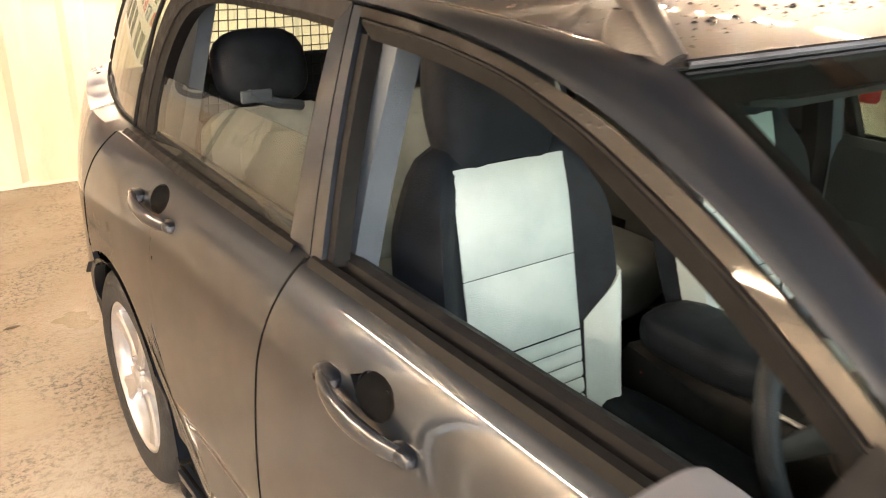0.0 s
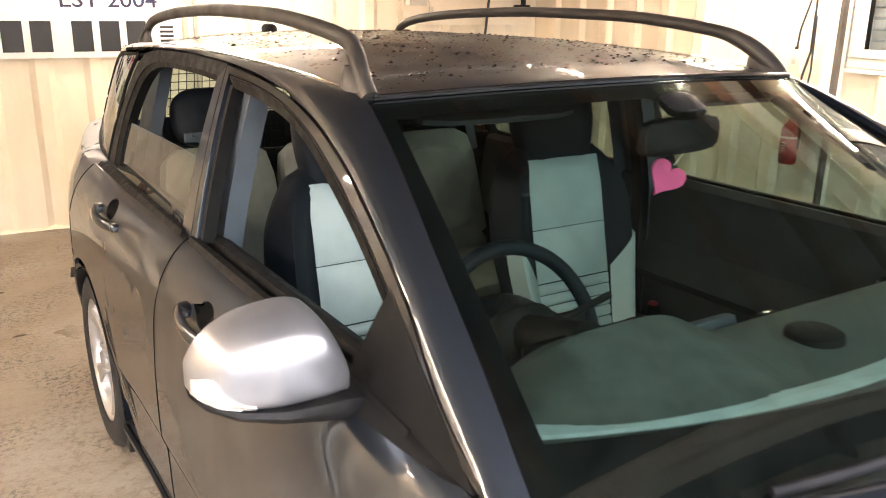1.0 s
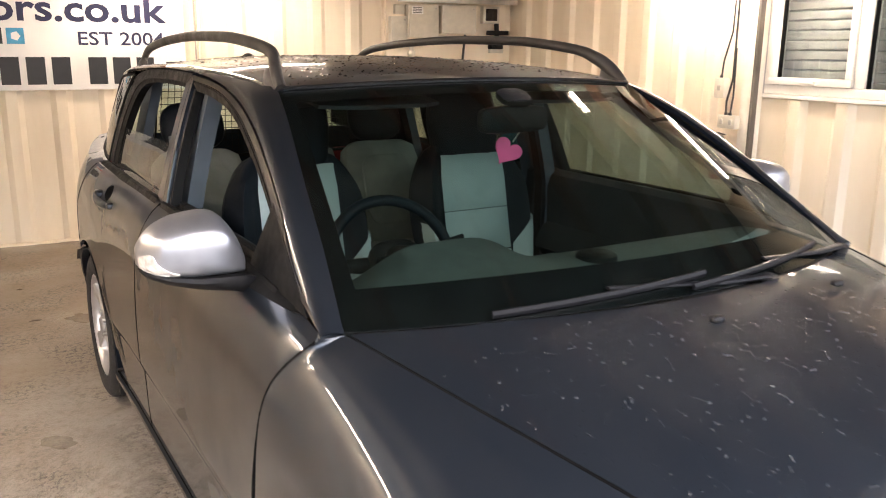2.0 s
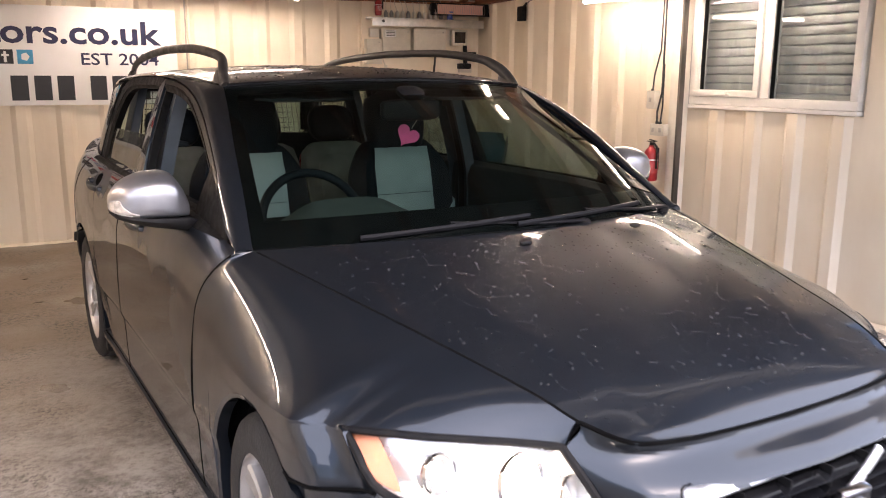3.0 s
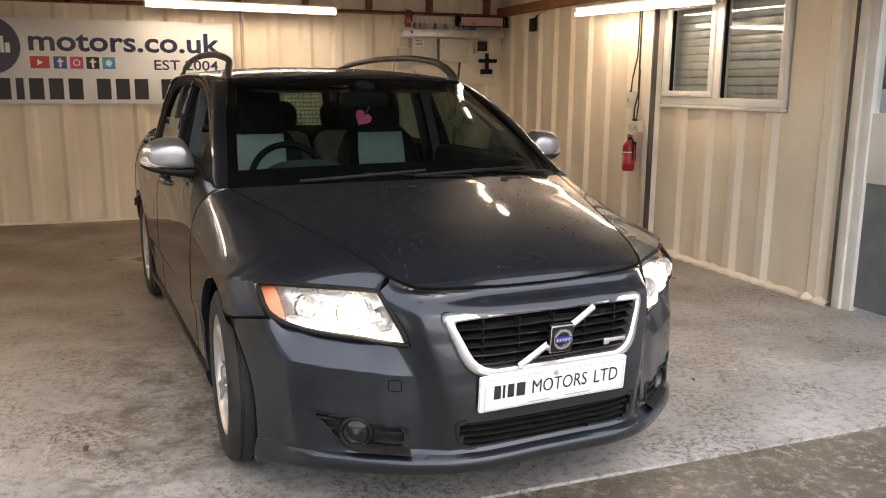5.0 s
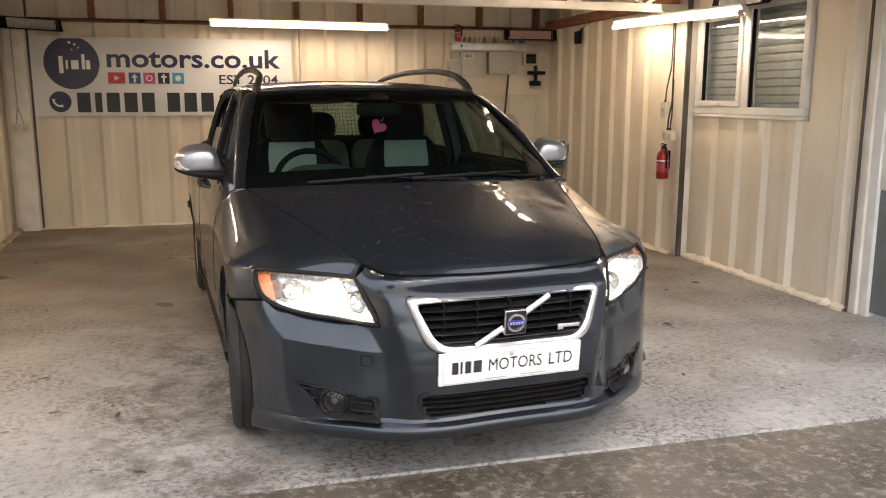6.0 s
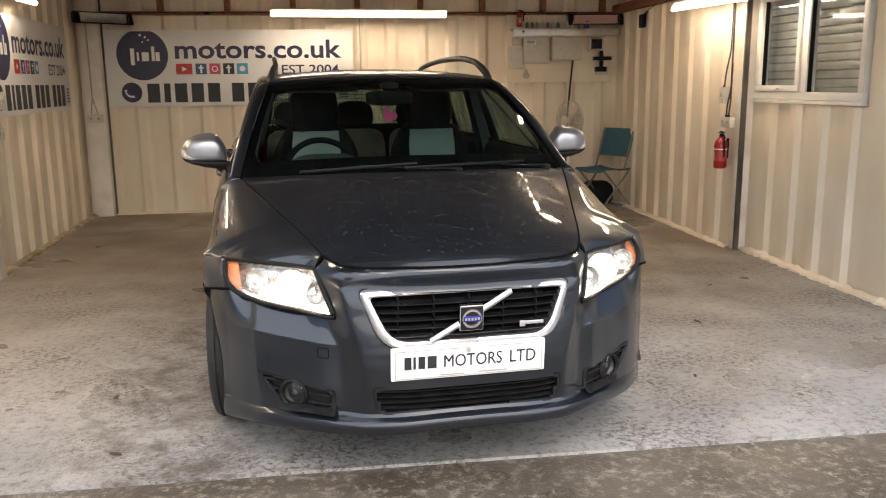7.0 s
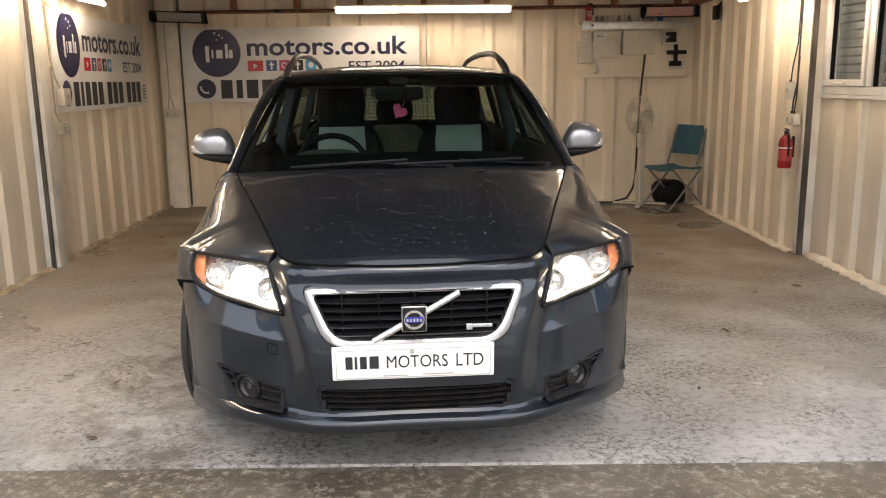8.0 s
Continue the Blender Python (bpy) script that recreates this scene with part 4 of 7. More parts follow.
# west wall fittings
socket_box(pose(-1.355, 2.50, 1.27, 0, 0, 92), "cream switch box over the banner's edge", 0.13, 0.13, 0.06)
socket_box(pose(-1.370, 2.48, 1.03, 0, 0, 92), "grey double socket under the banner", 0.15, 0.09, 0.05, 2)
pir = thing("alarm_sensor", "white alarm sensor high on the wall", "sensor")
place("case", soft_box(-1.33, 2.42, 2.00, 0.06, 0.08, 0.12, 4), WHITE_PLASTIC, pir)
west_cable = thing("conduit_run", "grey cable clipped down the wall beside the banner", "cable")
place("cable", tube([(-1.358, 2.40, 1.95), (-1.362, 2.41, 1.55), (-1.352, 2.44, 1.42), (-1.345, 2.49, 1.335)], 0.007, 8), CONDUIT, west_cable)
place("cable", tube([(-1.360, 2.40, 1.50), (-1.362, 2.41, 1.15), (-1.352, 2.45, 1.075)], 0.007, 8), CONDUIT, west_cable)
socket_box(pose(-1.34, 5.095, 1.04), "cream double socket on the corner post", 0.15, 0.085, 0.045, 2)
corner_cable = thing("conduit_run", "cable that forks above the corner socket", "cable")
place("cable", tube([(-1.36, 5.085, 2.08), (-1.355, 5.085, 1.26), (-1.38, 5.08, 1.08)], 0.007, 8), CONDUIT, corner_cable)
place("cable", tube([(-1.355, 5.085, 1.26), (-1.31, 5.08, 1.08)], 0.006, 8), CONDUIT, corner_cable)
back_pipe = thing("conduit_run", "cream painted pipe down the back wall", "pipe")
place("pipe", tube([(1.47, 5.185, 2.09), (1.47, 5.185, 0.03)], 0.016, 12), WALL_PAINT, back_pipe)
place("pipe", tube([(1.44, 5.185, 2.09), (1.44, 5.185, 0.03)], 0.006, 8), CONDUIT, back_pipe)
plate_cables = thing("conduit_run", "black cables strung along the timber plate", "cable")
place("cable", tube([(-1.2 + 0.28 * i, 5.105, 2.115 - 0.012 * (i % 2)) for i in range(19)], 0.006, 6), CABLE, plate_cables)
place("junction", box(-0.17, -0.11, 5.07, 5.12, 2.09, 2.12, 0.004), BLACK_TRIM, plate_cables)


# ---- folding chair, fan, floor bits ----
def folding_chair(m):
    t = thing("folding_chair", "folding camp chair with blue canvas on grey tube legs", "chair", m=m)
    for s in (-0.21, 0.21):
        place("leg", tube([(s, -0.24, 0.01), (s, 0.20, 0.44)], 0.011, 8), GREY_TUBE, t)
        place("leg", tube([(s * 0.92, 0.26, 0.01), (s * 0.92, -0.20, 0.44), ], 0.011, 8), GREY_TUBE, t)
        place("back_post", tube([(s, 0.10, 0.42), (s, 0.24, 0.86)], 0.011, 8), GREY_TUBE, t)
    for y in (-0.24, 0.26):
        place("foot_bar", tube([(-0.21, y, 0.012), (0.21, y, 0.012)], 0.011, 8), GREY_TUBE, t)
    seat = [[(x, y, 0.445 - 0.025 * (1 - (x / 0.21) ** 2) + dz) for x in np.linspace(-0.215, 0.215, 9)] for y, dz in ((-0.21, -0.02), (-0.20, 0), (0.0, -0.008), (0.19, 0), (0.20, -0.02))]
    place("seat", skirted(grid(seat), 0.004, (0, 0, 0)), CANVAS, t)
    back = [[(x, 0.165 + (z - 0.58) * 0.32 + 0.03 * (1 - (x / 0.21) ** 2), z) for x in np.linspace(-0.218, 0.218, 9)] for z in np.linspace(0.56, 0.86, 5)]
    place("backrest", skirted(grid(back), 0.004, (0, 2, 0)), CANVAS, t)
    return t


folding_chair(pose(4.03, 4.66, 0.0, 0, 0, -62))
fan = thing("pedestal_fan", "white pedestal fan standing at rest by the back wall", "fan", m=pose(3.735, 4.90, 0, 0, 0, -62))
place("foot", join(tube([(-0.20, -0.20, 0.02), (0.20, 0.20, 0.02)], 0.02, 8, (1.3, 0.6)), tube([(-0.20, 0.20, 0.02), (0.20, -0.20, 0.02)], 0.02, 8, (1.3, 0.6))), WHITE_PLASTIC, fan)
place("pole", tube([(0, 0, 0.03), (0, 0, 0.45), (0, 0, 0.70)], [0.016, 0.014, 0.011], 12), WHITE_PLASTIC, fan)
place("control_box", box(-0.03, 0.03, -0.035, 0.03, 0.62, 0.78, 0.01), WHITE_PLASTIC, fan)
place("motor", soft_box(0, 0.07, 0.95, 0.12, 0.16, 0.13, 3), WHITE_PLASTIC, fan)
cage = place("cage", join(*[tube([(math.cos(a) * r, y, 0.95 + math.sin(a) * r) for a in np.linspace(0, 2 * math.pi, 41)], 0.0025 if r < 0.2 else 0.006, 5, caps=False) for r, y in ((0.21, -0.03), (0.14, -0.075), (0.07, -0.095), (0.14, 0.02))]), WHITE_PLASTIC, fan)
place("cage_wire", join(*[tube([(0, -0.10, 0.95), (math.cos(a) * 0.12, -0.085, 0.95 + math.sin(a) * 0.12), (math.cos(a) * 0.21, -0.03, 0.95 + math.sin(a) * 0.21), (math.cos(a) * 0.12, 0.03, 0.95 + math.sin(a) * 0.12)], 0.0016, 4) for a in np.linspace(0, 2 * math.pi, 48, endpoint=False)]), WHITE_PLASTIC, fan)
place("hub", disc(0, 0.95, 0.05, -0.104, 20), WHITE_PLASTIC, fan)
for k in range(3):
    a = 2 * math.pi * k / 3
    blade = grid([[(math.cos(a + w) * r, -0.04 + 0.03 * w, 0.95 + math.sin(a + w) * r) for w in np.linspace(-0.1, 0.9, 6)] for r in (0.03, 0.09, 0.15, 0.185)])
    place("blade", blade, clear_glass("smoky_blade", (0.75, 0.75, 0.72), 0.2), fan)
fan_cable = thing("power_cable", "thick black cable running down to the floor", "cable")
place("cable", tube([(3.79, 5.09, 1.60), (3.77, 5.10, 1.35), (3.76, 5.16, 1.0), (3.75, 5.17, 0.4), (3.72, 5.15, 0.16), (3.64, 5.08, 0.05), (3.45, 5.03, 0.012), (3.2, 5.06, 0.012), (3.0, 5.1, 0.012)], 0.011, 8), CABLE, fan_cable)
crate = thing("black_bag", "crumpled black bag on the floor behind the chair", "bag")
g = soft_box(4.07, 4.98, 0.13, 0.36, 0.28, 0.26, 3, 16, 24)
place("body", ([(x + 0.02 * noise.noise((x * 9, y * 9, z * 9)), y + 0.02 * noise.noise((y * 9, z * 9, x * 9)), max(0.001, z + 0.02 * noise.noise((z * 9, x * 9, y * 9)))) for x, y, z in g[0]], g[1]), BLACK_TRIM, crate)
random.seed(21)
SPOTS = [(-0.95, 3.3), (-0.75, 4.1), (0.05, 3.9), (-0.1, 2.4), (0.12, 3.2), (-0.55, 1.6), (3.55, 3.7), (3.3, 2.3), (3.9, 3.4), (3.15, 0.3), (2.75, -0.55), (-0.3, 0.2), (0.1, -0.4), (3.6, 1.1), (0.24, -1.0), (-1.0, 2.7)]
for x, y in SPOTS:
    t = thing("litter_scrap", "dry brown leaf scrap on the concrete", "litter", "scraps on the floor", m=pose(x, y, 0.002, 0, 0, random.uniform(0, 360)))
    r = random.uniform(0.012, 0.03)
    n = 9
    ring = [(r * 1.6 * math.cos(a) * random.uniform(0.7, 1), r * 0.6 * math.sin(a) * random.uniform(0.6, 1), random.uniform(0.0, 0.006)) for a in np.linspace(0, 2 * math.pi, n, endpoint=False)]
    place("scrap", ([(0, 0, 0.008)] + ring, [(0, i + 1, (i + 1) % n + 1) for i in range(n)]), LEAF, t)
# ---- the car: x across (negative is the driver's side), y back from the nose, z up ----
CAR = pose(1.538, -1.46, 0, 0, 0, 4.35)
car = thing("estate_car", "dark grey estate car with roof rails and lit headlamps", "car", m=CAR)

belt = pchip([(1.25, 0.952), (1.5, 0.985), (1.8, 1.002), (2.6, 1.003), (3.45, 1.008), (4.15, 1.035), (4.5, 1.06)])
side_low = pchip([(0.10, 0.80), (0.14, 0.85), (0.20, 0.876), (0.30, 0.885), (0.44, 0.891), (0.452, 0.897), (0.475, 0.9025), (0.60, 0.904), (0.72, 0.902)])
side_high = pchip([(0.0, 0.812), (0.02, 0.833), (0.05, 0.855), (0.09, 0.875), (0.14, 0.889), (0.20, 0.898), (0.28, 0.902)])


def taper(s):
    s = np.asarray(s, float)
    front = 0.050 * np.clip((0.70 - s) / 0.20, 0, 1.2) ** 2
    rear = -0.012 * smooth(2.8, 3.5, s) + 0.022 * smooth(3.7, 4.1, s) + 0.15 * np.clip((s - 3.75) / 0.75, 0, 1.1) ** 2.2
    return front + rear


def half_width(s, z):
    """How far the side stands out from the middle, below and above the waistline."""
    s, z = np.broadcast_arrays(np.asarray(s, float), np.asarray(z, float))
    b = belt(s)
    d = b - z
    body = np.where(d < 0.28, side_high(np.clip(d, 0, 0.28)), side_low(np.clip(z, 0.1, 0.72)))
    body = body - 0.45 * smooth(3.75, 4.3, s) * np.where(d < 0.28, side_high(np.clip(d, 0, 0.28)) - 0.812, 0.09)
    e = np.clip(-d, 0, 0.6)
    cabin = 0.806 - 0.27 * e - 0.20 * e ** 2 - 0.024 * smooth(2.4, 3.5, s) - 0.085 * np.clip((s - 3.4) / 0.9, 0, 1.2) ** 2
    rear_body = np.where(d > 0, body - taper(s), np.minimum(cabin, body + 0.0) - 0.4 * taper(s))
    return rear_body


def side_grid(s, z, out=0.0):
    w = half_width(s, z) + out
    return np.stack([-w, s, z], axis=-1)


def side_panel(left, right, bottom, top, ns=36, nz=24, out=0.0, columns=None):
    """A panel on the driver's side between two edges s(z) and two edges z(s)."""
    u = np.linspace(0, 1, ns) if columns is None else np.asarray(columns)
    v = np.linspace(0, 1, nz)
    U, V = np.meshgrid(u, v, indexing="ij")
    Z = np.full_like(U, 0.6)
    for _ in range(12):
        S = left(Z) * (1 - U) + right(Z) * U
        Z = bottom(S) * (1 - V) + top(S) * V
    return side_grid(S, Z, out)


def both_sides(name, geo, material, label="", parent=car, angle=35):
    return place(name, geo, material, parent, label, angle), place(name, flip_x(geo), material, parent, label, angle)


def arch(s, centre, radius, floor):
    s = np.asarray(s, float)
    d = radius ** 2 - (s - centre) ** 2
    return np.where(d > 0, np.maximum(0.315 + np.sqrt(np.maximum(d, 0)), floor), floor)


FRONT_AXLE, REAR_AXLE, ARCH, FRONT_ARCH = 0.90, 3.54, 0.352, 0.374
door_front = pchip([(0.15, 1.46), (0.52, 1.45), (0.70, 1.41), (0.82, 1.37), (0.90, 1.315), (0.96, 1.262)])
door_mid = pchip([(0.15, 2.615), (0.60, 2.61), (0.81, 2.59), (0.94, 2.562), (1.01, 2.548)])
door_rear = pchip([(0.15, 3.30), (0.30, 3.24), (0.50, 3.60), (0.60, 3.69), (0.70, 3.745), (0.80, 3.74), (0.90, 3.68), (1.01, 3.60)])
GAP = 0.006


def cut_hole(geo, middle, radii):
    """Cut an oval out of a side panel, with a clean rim."""
    cs, cz = middle
    v, f = [list(p) for p in geo[0]], []
    q = [math.hypot((p[1] - cs) / radii[0], (p[2] - cz) / radii[1]) for p in v]
    for face in geo[1]:
        if sum(q[i] < 1 for i in face) < len(face):
            f.append(face)
    used = {}
    for face in geo[1]:
        for i in face:
            used[i] = used.get(i, 0) + 1
    left = {}
    for face in f:
        for i in face:
            left[i] = left.get(i, 0) + 1
    for i in left:
        if left[i] != used[i]:
            k = 1 / max(q[i], 1e-3)
            v[i][1], v[i][2] = cs + (v[i][1] - cs) * k, cz + (v[i][2] - cz) * k
            w = float(half_width(v[i][1], v[i][2]))
            v[i][0] = -w
    keep = sorted(left)
    index = {o: n for n, o in enumerate(keep)}
    return [tuple(v[i]) for i in keep], [tuple(index[i] for i in face) for face in f]


# doors, below the waistline
sill_z = lambda s: np.full_like(np.asarray(s, float), 0.225)
fd = side_panel(lambda z: door_front(z) + GAP / 2, lambda z: door_mid(z) - GAP / 2, sill_z, belt, 90, 60)
front_door_geo = skirted(cut_hole(grid(fd), (2.235, 0.918), (0.050, 0.029)), 0.014)
rear_bottom = lambda s: np.maximum(arch(s, REAR_AXLE, ARCH + 0.02, 0.225), 0.225)
cols = np.concatenate([np.linspace(0, 0.52, 36), np.linspace(0.53, 1.0, 55)])
rd = side_panel(lambda z: door_mid(z) + GAP / 2, lambda z: door_rear(z) - GAP / 2, rear_bottom, belt, 0, 60, columns=cols)
rear_door_geo = skirted(cut_hole(grid(rd), (3.165, 0.945), (0.050, 0.029)), 0.014)
front_doors = both_sides("front_door", front_door_geo, PAINT)
rear_doors = both_sides("rear_door", rear_door_geo, PAINT)

# rear quarter, round to the tail
quarter_cols = np.concatenate([np.linspace(0, 0.35, 40), np.linspace(0.37, 1, 30)])
quarter = side_panel(lambda z: door_rear(np.maximum(z, 0.45)) + GAP / 2, lambda z: 0 * z + 4.44, lambda s: np.maximum(arch(s, REAR_AXLE, ARCH, 0.24), 0.24), belt, 0, 46, columns=quarter_cols)
both_sides("rear_quarter", skirted(grid(quarter), 0.014), PAINT)

# sill with a step under the doors
sill = side_panel(lambda z: 0 * z + 1.235, lambda z: 0 * z + 3.19, lambda s: 0 * s + 0.125, lambda s: 0 * s + 0.219, 40, 10, 0.012)
both_sides("sill", skirted(grid(sill), 0.03), PAINT, "side skirt under the doors")

# ---- the nose: a plough-shaped snout between two cheeks ----
hood_x = pchip([(0.182, 0.405), (0.215, 0.438), (0.271, 0.465), (0.35, 0.492), (0.60, 0.565), (0.89, 0.651), (1.12, 0.719), (1.26, 0.757)])
hood_z = pchip([(0.18, 0.765), (0.27, 0.784), (0.35, 0.808), (0.60, 0.854), (0.90, 0.902), (1.26, 0.956), (1.4, 0.97)])
HOOD_GAP = 0.008
cheek = pchip([(0.40, 0.142), (0.435, 0.157), (0.488, 0.182), (0.57, 0.240), (0.64, 0.292), (0.705, 0.345), (0.76, 0.405), (0.80, 0.460), (0.815, 0.483), (0.835, 0.512), (0.855, 0.548), (0.876, 0.605), (0.892, 0.68)])
lean = pchip([(0.195, 0.045), (0.203, 0.0), (0.214, -0.022), (0.240, -0.030), (0.256, -0.024), (0.264, -0.002), (0.275, 0.004), (0.30, 0.002), (0.36, -0.006), (0.45, -0.012), (0.515, -0.008), (0.60, 0.006), (0.685, 0.025), (0.694, 0.034), (0.704, 0.050), (0.715, 0.068), (0.73, 0.092), (0.745, 0.117), (0.76, 0.140)])
front_bow = pchip([(0, 0), (0.20, 0.007), (0.33, 0.031), (0.44, 0.075), (0.50, 0.10)])
fold = pchip([(0.25, 0.350), (0.36, 0.353), (0.44, 0.362), (0.528, 0.380), (0.585, 0.400), (0.66, 0.418), (0.736, 0.425)])
inner_x = pchip([(0.25, 0.436), (0.45, 0.430), (0.50, 0.433), (0.585, 0.441), (0.66, 0.468), (0.736, 0.498), (0.79, 0.52)])
inner_s = pchip([(0.25, 0.157), (0.50, 0.157), (0.585, 0.168), (0.66, 0.214), (0.736, 0.278), (0.79, 0.32)])
lip_plan = pchip([(0, 0.045), (0.20, 0.053), (0.33, 0.080), (0.45, 0.140), (0.57, 0.228), (0.64, 0.285), (0.705, 0.342), (0.76, 0.405), (0.80, 0.460), (0.835, 0.512), (0.855, 0.548), (0.876, 0.605), (0.892, 0.68)])


def soft_max(a, b, k):
    return 0.5 * (a + b + np.sqrt((a - b) ** 2 + k * k))


def nose(x, z):
    """How far back the front surface lies at x across and z up."""
    q = np.abs(np.asarray(x, float))
    front = 0.045 + lean(z) + front_bow(q)
    xf, xc, sc = fold(z), inner_x(z), inner_s(z)
    sf = 0.045 + lean(z) + front_bow(xf)
    flank = sf + (sc - sf) * (q - xf) / (xc - xf)
    crease = 0.494 + 0.06 * np.clip(q - 0.44, 0, 0.4)
    shelf = np.maximum(z - crease, 0) * (0.30 + 0.50 * smooth(0.43, 0.56, q)) * (1 - smooth(0.72, 0.83, q))
    side = cheek(q) + shelf - 0.004 * np.clip((crease - z) / 0.2, -0.2, 1)
    main = np.where((z < 0.60) | (q > 0.53), -soft_max(-soft_max(front, flank, 0.010), -side, 0.008), soft_max(front, flank, 0.010))
    lip = lip_plan(q) + lean(np.minimum(z, 0.264)) * (1 - smooth(0.62, 0.86, q))
    k = smooth(0.258, 0.276, z)
    return lip * (1 - k) + main * k


# lamp outline, used by wing, bumper and lamp
LAMP_TOP = pchip([(0.44, 0.730), (0.498, 0.737), (0.58, 0.740), (0.66, 0.741), (0.77, 0.738), (0.815, 0.732)])
LAMP_LOW = pchip([(0.430, 0.590), (0.445, 0.588), (0.55, 0.594), (0.66, 0.603), (0.74, 0.619), (0.798, 0.652), (0.815, 0.69)])
lamp_end = pchip([(0.60, 0.462), (0.640, 0.464), (0.652, 0.474), (0.69, 0.508), (0.733, 0.553)])
lamp_side = pchip([(0.60, 0.797), (0.640, 0.800), (0.652, 0.808), (0.69, 0.822), (0.733, 0.826)])


def lamp_face(x, v):
    """How far back the lamp's lens lies, v from its lower to its upper edge."""
    return float(cheek(x)) + 0.012 + 0.032 * float(smooth(0.44, 0.58, x) * (1 - smooth(0.72, 0.80, x))) * (1 - 0.7 * v) + 0.080 * v ** 1.25 - 0.004 * math.sin(math.pi * v)


top_x = np.linspace(0.498, 0.815, 60)
top_s = np.array([lamp_face(x, 1.0) for x in top_x])


def wing_section(s, n):
    hx, hz = float(hood_x(s)) + HOOD_GAP, float(hood_z(s)) - 0.001
    if s < top_s[-1]:
        ex = float(np.interp(s, top_s, top_x))
        ez = float(LAMP_TOP(ex)) + 0.008
    else:
        ez = 0.740 - 0.02 * smooth(top_s[-1], 0.9, s)
        ex = float(half_width(s, ez))
        ex = ex + (0.826 - ex) * float(1 - smooth(top_s[-1], 0.66, s))
    k = float(smooth(0.45, 1.32, s))
    cx = (0.42 * hx + 0.58 * ex) * (1 - k) + (ex - 0.022) * k
    cz = (0.5 * ez + 0.5 * hz + 0.010) * (1 - k) + (hz - 0.012) * k
    return [(-((1 - t) ** 2 * hx + 2 * t * (1 - t) * cx + t * t * ex), s, (1 - t) ** 2 * hz + 2 * t * (1 - t) * cz + t * t * ez) for t in np.linspace(0, 1, n)]


S0 = float(top_s[-1])
fore = [wing_section(s, 18) for s in np.linspace(0.277, S0, 24)]
aft_s = np.concatenate([np.linspace(S0, 0.90, 34), np.linspace(0.91, 1.262, 30)[1:]])
aft = []
for s in aft_s:
    top = wing_section(s, 18)
    ez = top[-1][2]
    low = max(float(arch(s, FRONT_AXLE, FRONT_ARCH, 0.15)), 0.641 - 0.034 * (s - S0) / (0.69 - S0) if s < 0.693 else 0.15)
    col = []
    for z in np.linspace(ez, low, 22)[1:]:
        se = s
        w = float(half_width(s, z))
        if s < 0.69:
            e = float(lamp_end(z))
            se = e + (s - S0) / (0.69 - S0) * (0.69 - e)
            k = float(smooth(0, 0.12, se - e))
            edge = float(lamp_side(z))
            w = float(half_width(se, z)) * k + edge * (1 - k)
        col.append((-w, se, z))
    aft.append(top + col)
tail_rows = []
for k in np.linspace(0, 1, 14)[1:]:
    row = []
    for p in aft[-1]:
        z = p[2]
        if z > 0.955:
            row.append(p)
            continue
        s = 1.262 + (float(door_front(max(z, 0.16))) - GAP / 2 - 1.262) * k
        ez = aft[-1][17][2]
        if z >= ez:
            old = wing_section(1.262, 18)
            x = float(np.interp(-z, [-q[2] for q in old], [-q[0] for q in old]))
            x = x * (1 - k) + k * max(x, float(half_width(s, z)))
        else:
            low = max(float(arch(s, FRONT_AXLE, FRONT_ARCH, 0.15)), 0.15)
            z = ez - (ez - z) * (ez - low) / (ez - aft[-1][-1][2])
            x = float(half_width(s, z))
        row.append((-x, s, z))
    tail_rows.append(row)
both_sides("front_wing", skirted(join(grid(fore), grid(aft + tail_rows)), 0.012), PAINT)

# bonnet
hood_mid = pchip([(0.155, 0.748), (0.22, 0.779), (0.30, 0.809), (0.50, 0.867), (0.70, 0.912), (0.90, 0.952), (1.05, 0.982), (1.28, 1.01)])


def hood_front(x):
    return 0.166 + 0.016 * (np.abs(x) / 0.405) ** 3


def hood_rear(x):
    return 1.045 + 0.215 * (np.abs(x) / 0.757) ** 2


def hood_surface(a, s):
    q = abs(a)
    crown = 1 - q ** 2.4
    ridge = 0.007 * math.exp(-((q - 0.70) / 0.08) ** 2) * float(smooth(0.20, 0.5, s))
    return float(hood_z(s)) * (1 - crown) + float(hood_mid(s)) * crown + ridge * (1 - q)


rows = []
for a in np.linspace(-1, 1, 61):
    row = []
    for b in np.linspace(0, 1, 50) ** 1.25:
        x = a * 0.42
        for _ in range(14):
            s = hood_front(np.clip(x, -0.405, 0.405)) * (1 - b) + hood_rear(x) * b
            x = 0.5 * x + 0.5 * a * float(hood_x(s))
        row.append((x, s, hood_surface(a, s) - 0.005 * float(1 - smooth(0, 0.025, b))))
    rows.append(row)
place("bonnet", skirted(grid(rows), 0.012), PAINT_WET, car)
for x, s in ((-0.10, 0.955), (0.33, 0.985)):
    place("washer_jet", soft_box(x, s, float(hood_mid(s)) + 0.004, 0.035, 0.022, 0.014, 3, 8, 12), BLACK_TRIM, car)


# near-black tubes laid in the panel gaps to stand in for their shade
def on_side(s, z, depth=0.0028):
    return (-(float(half_width(s, z)) - depth), s, z)


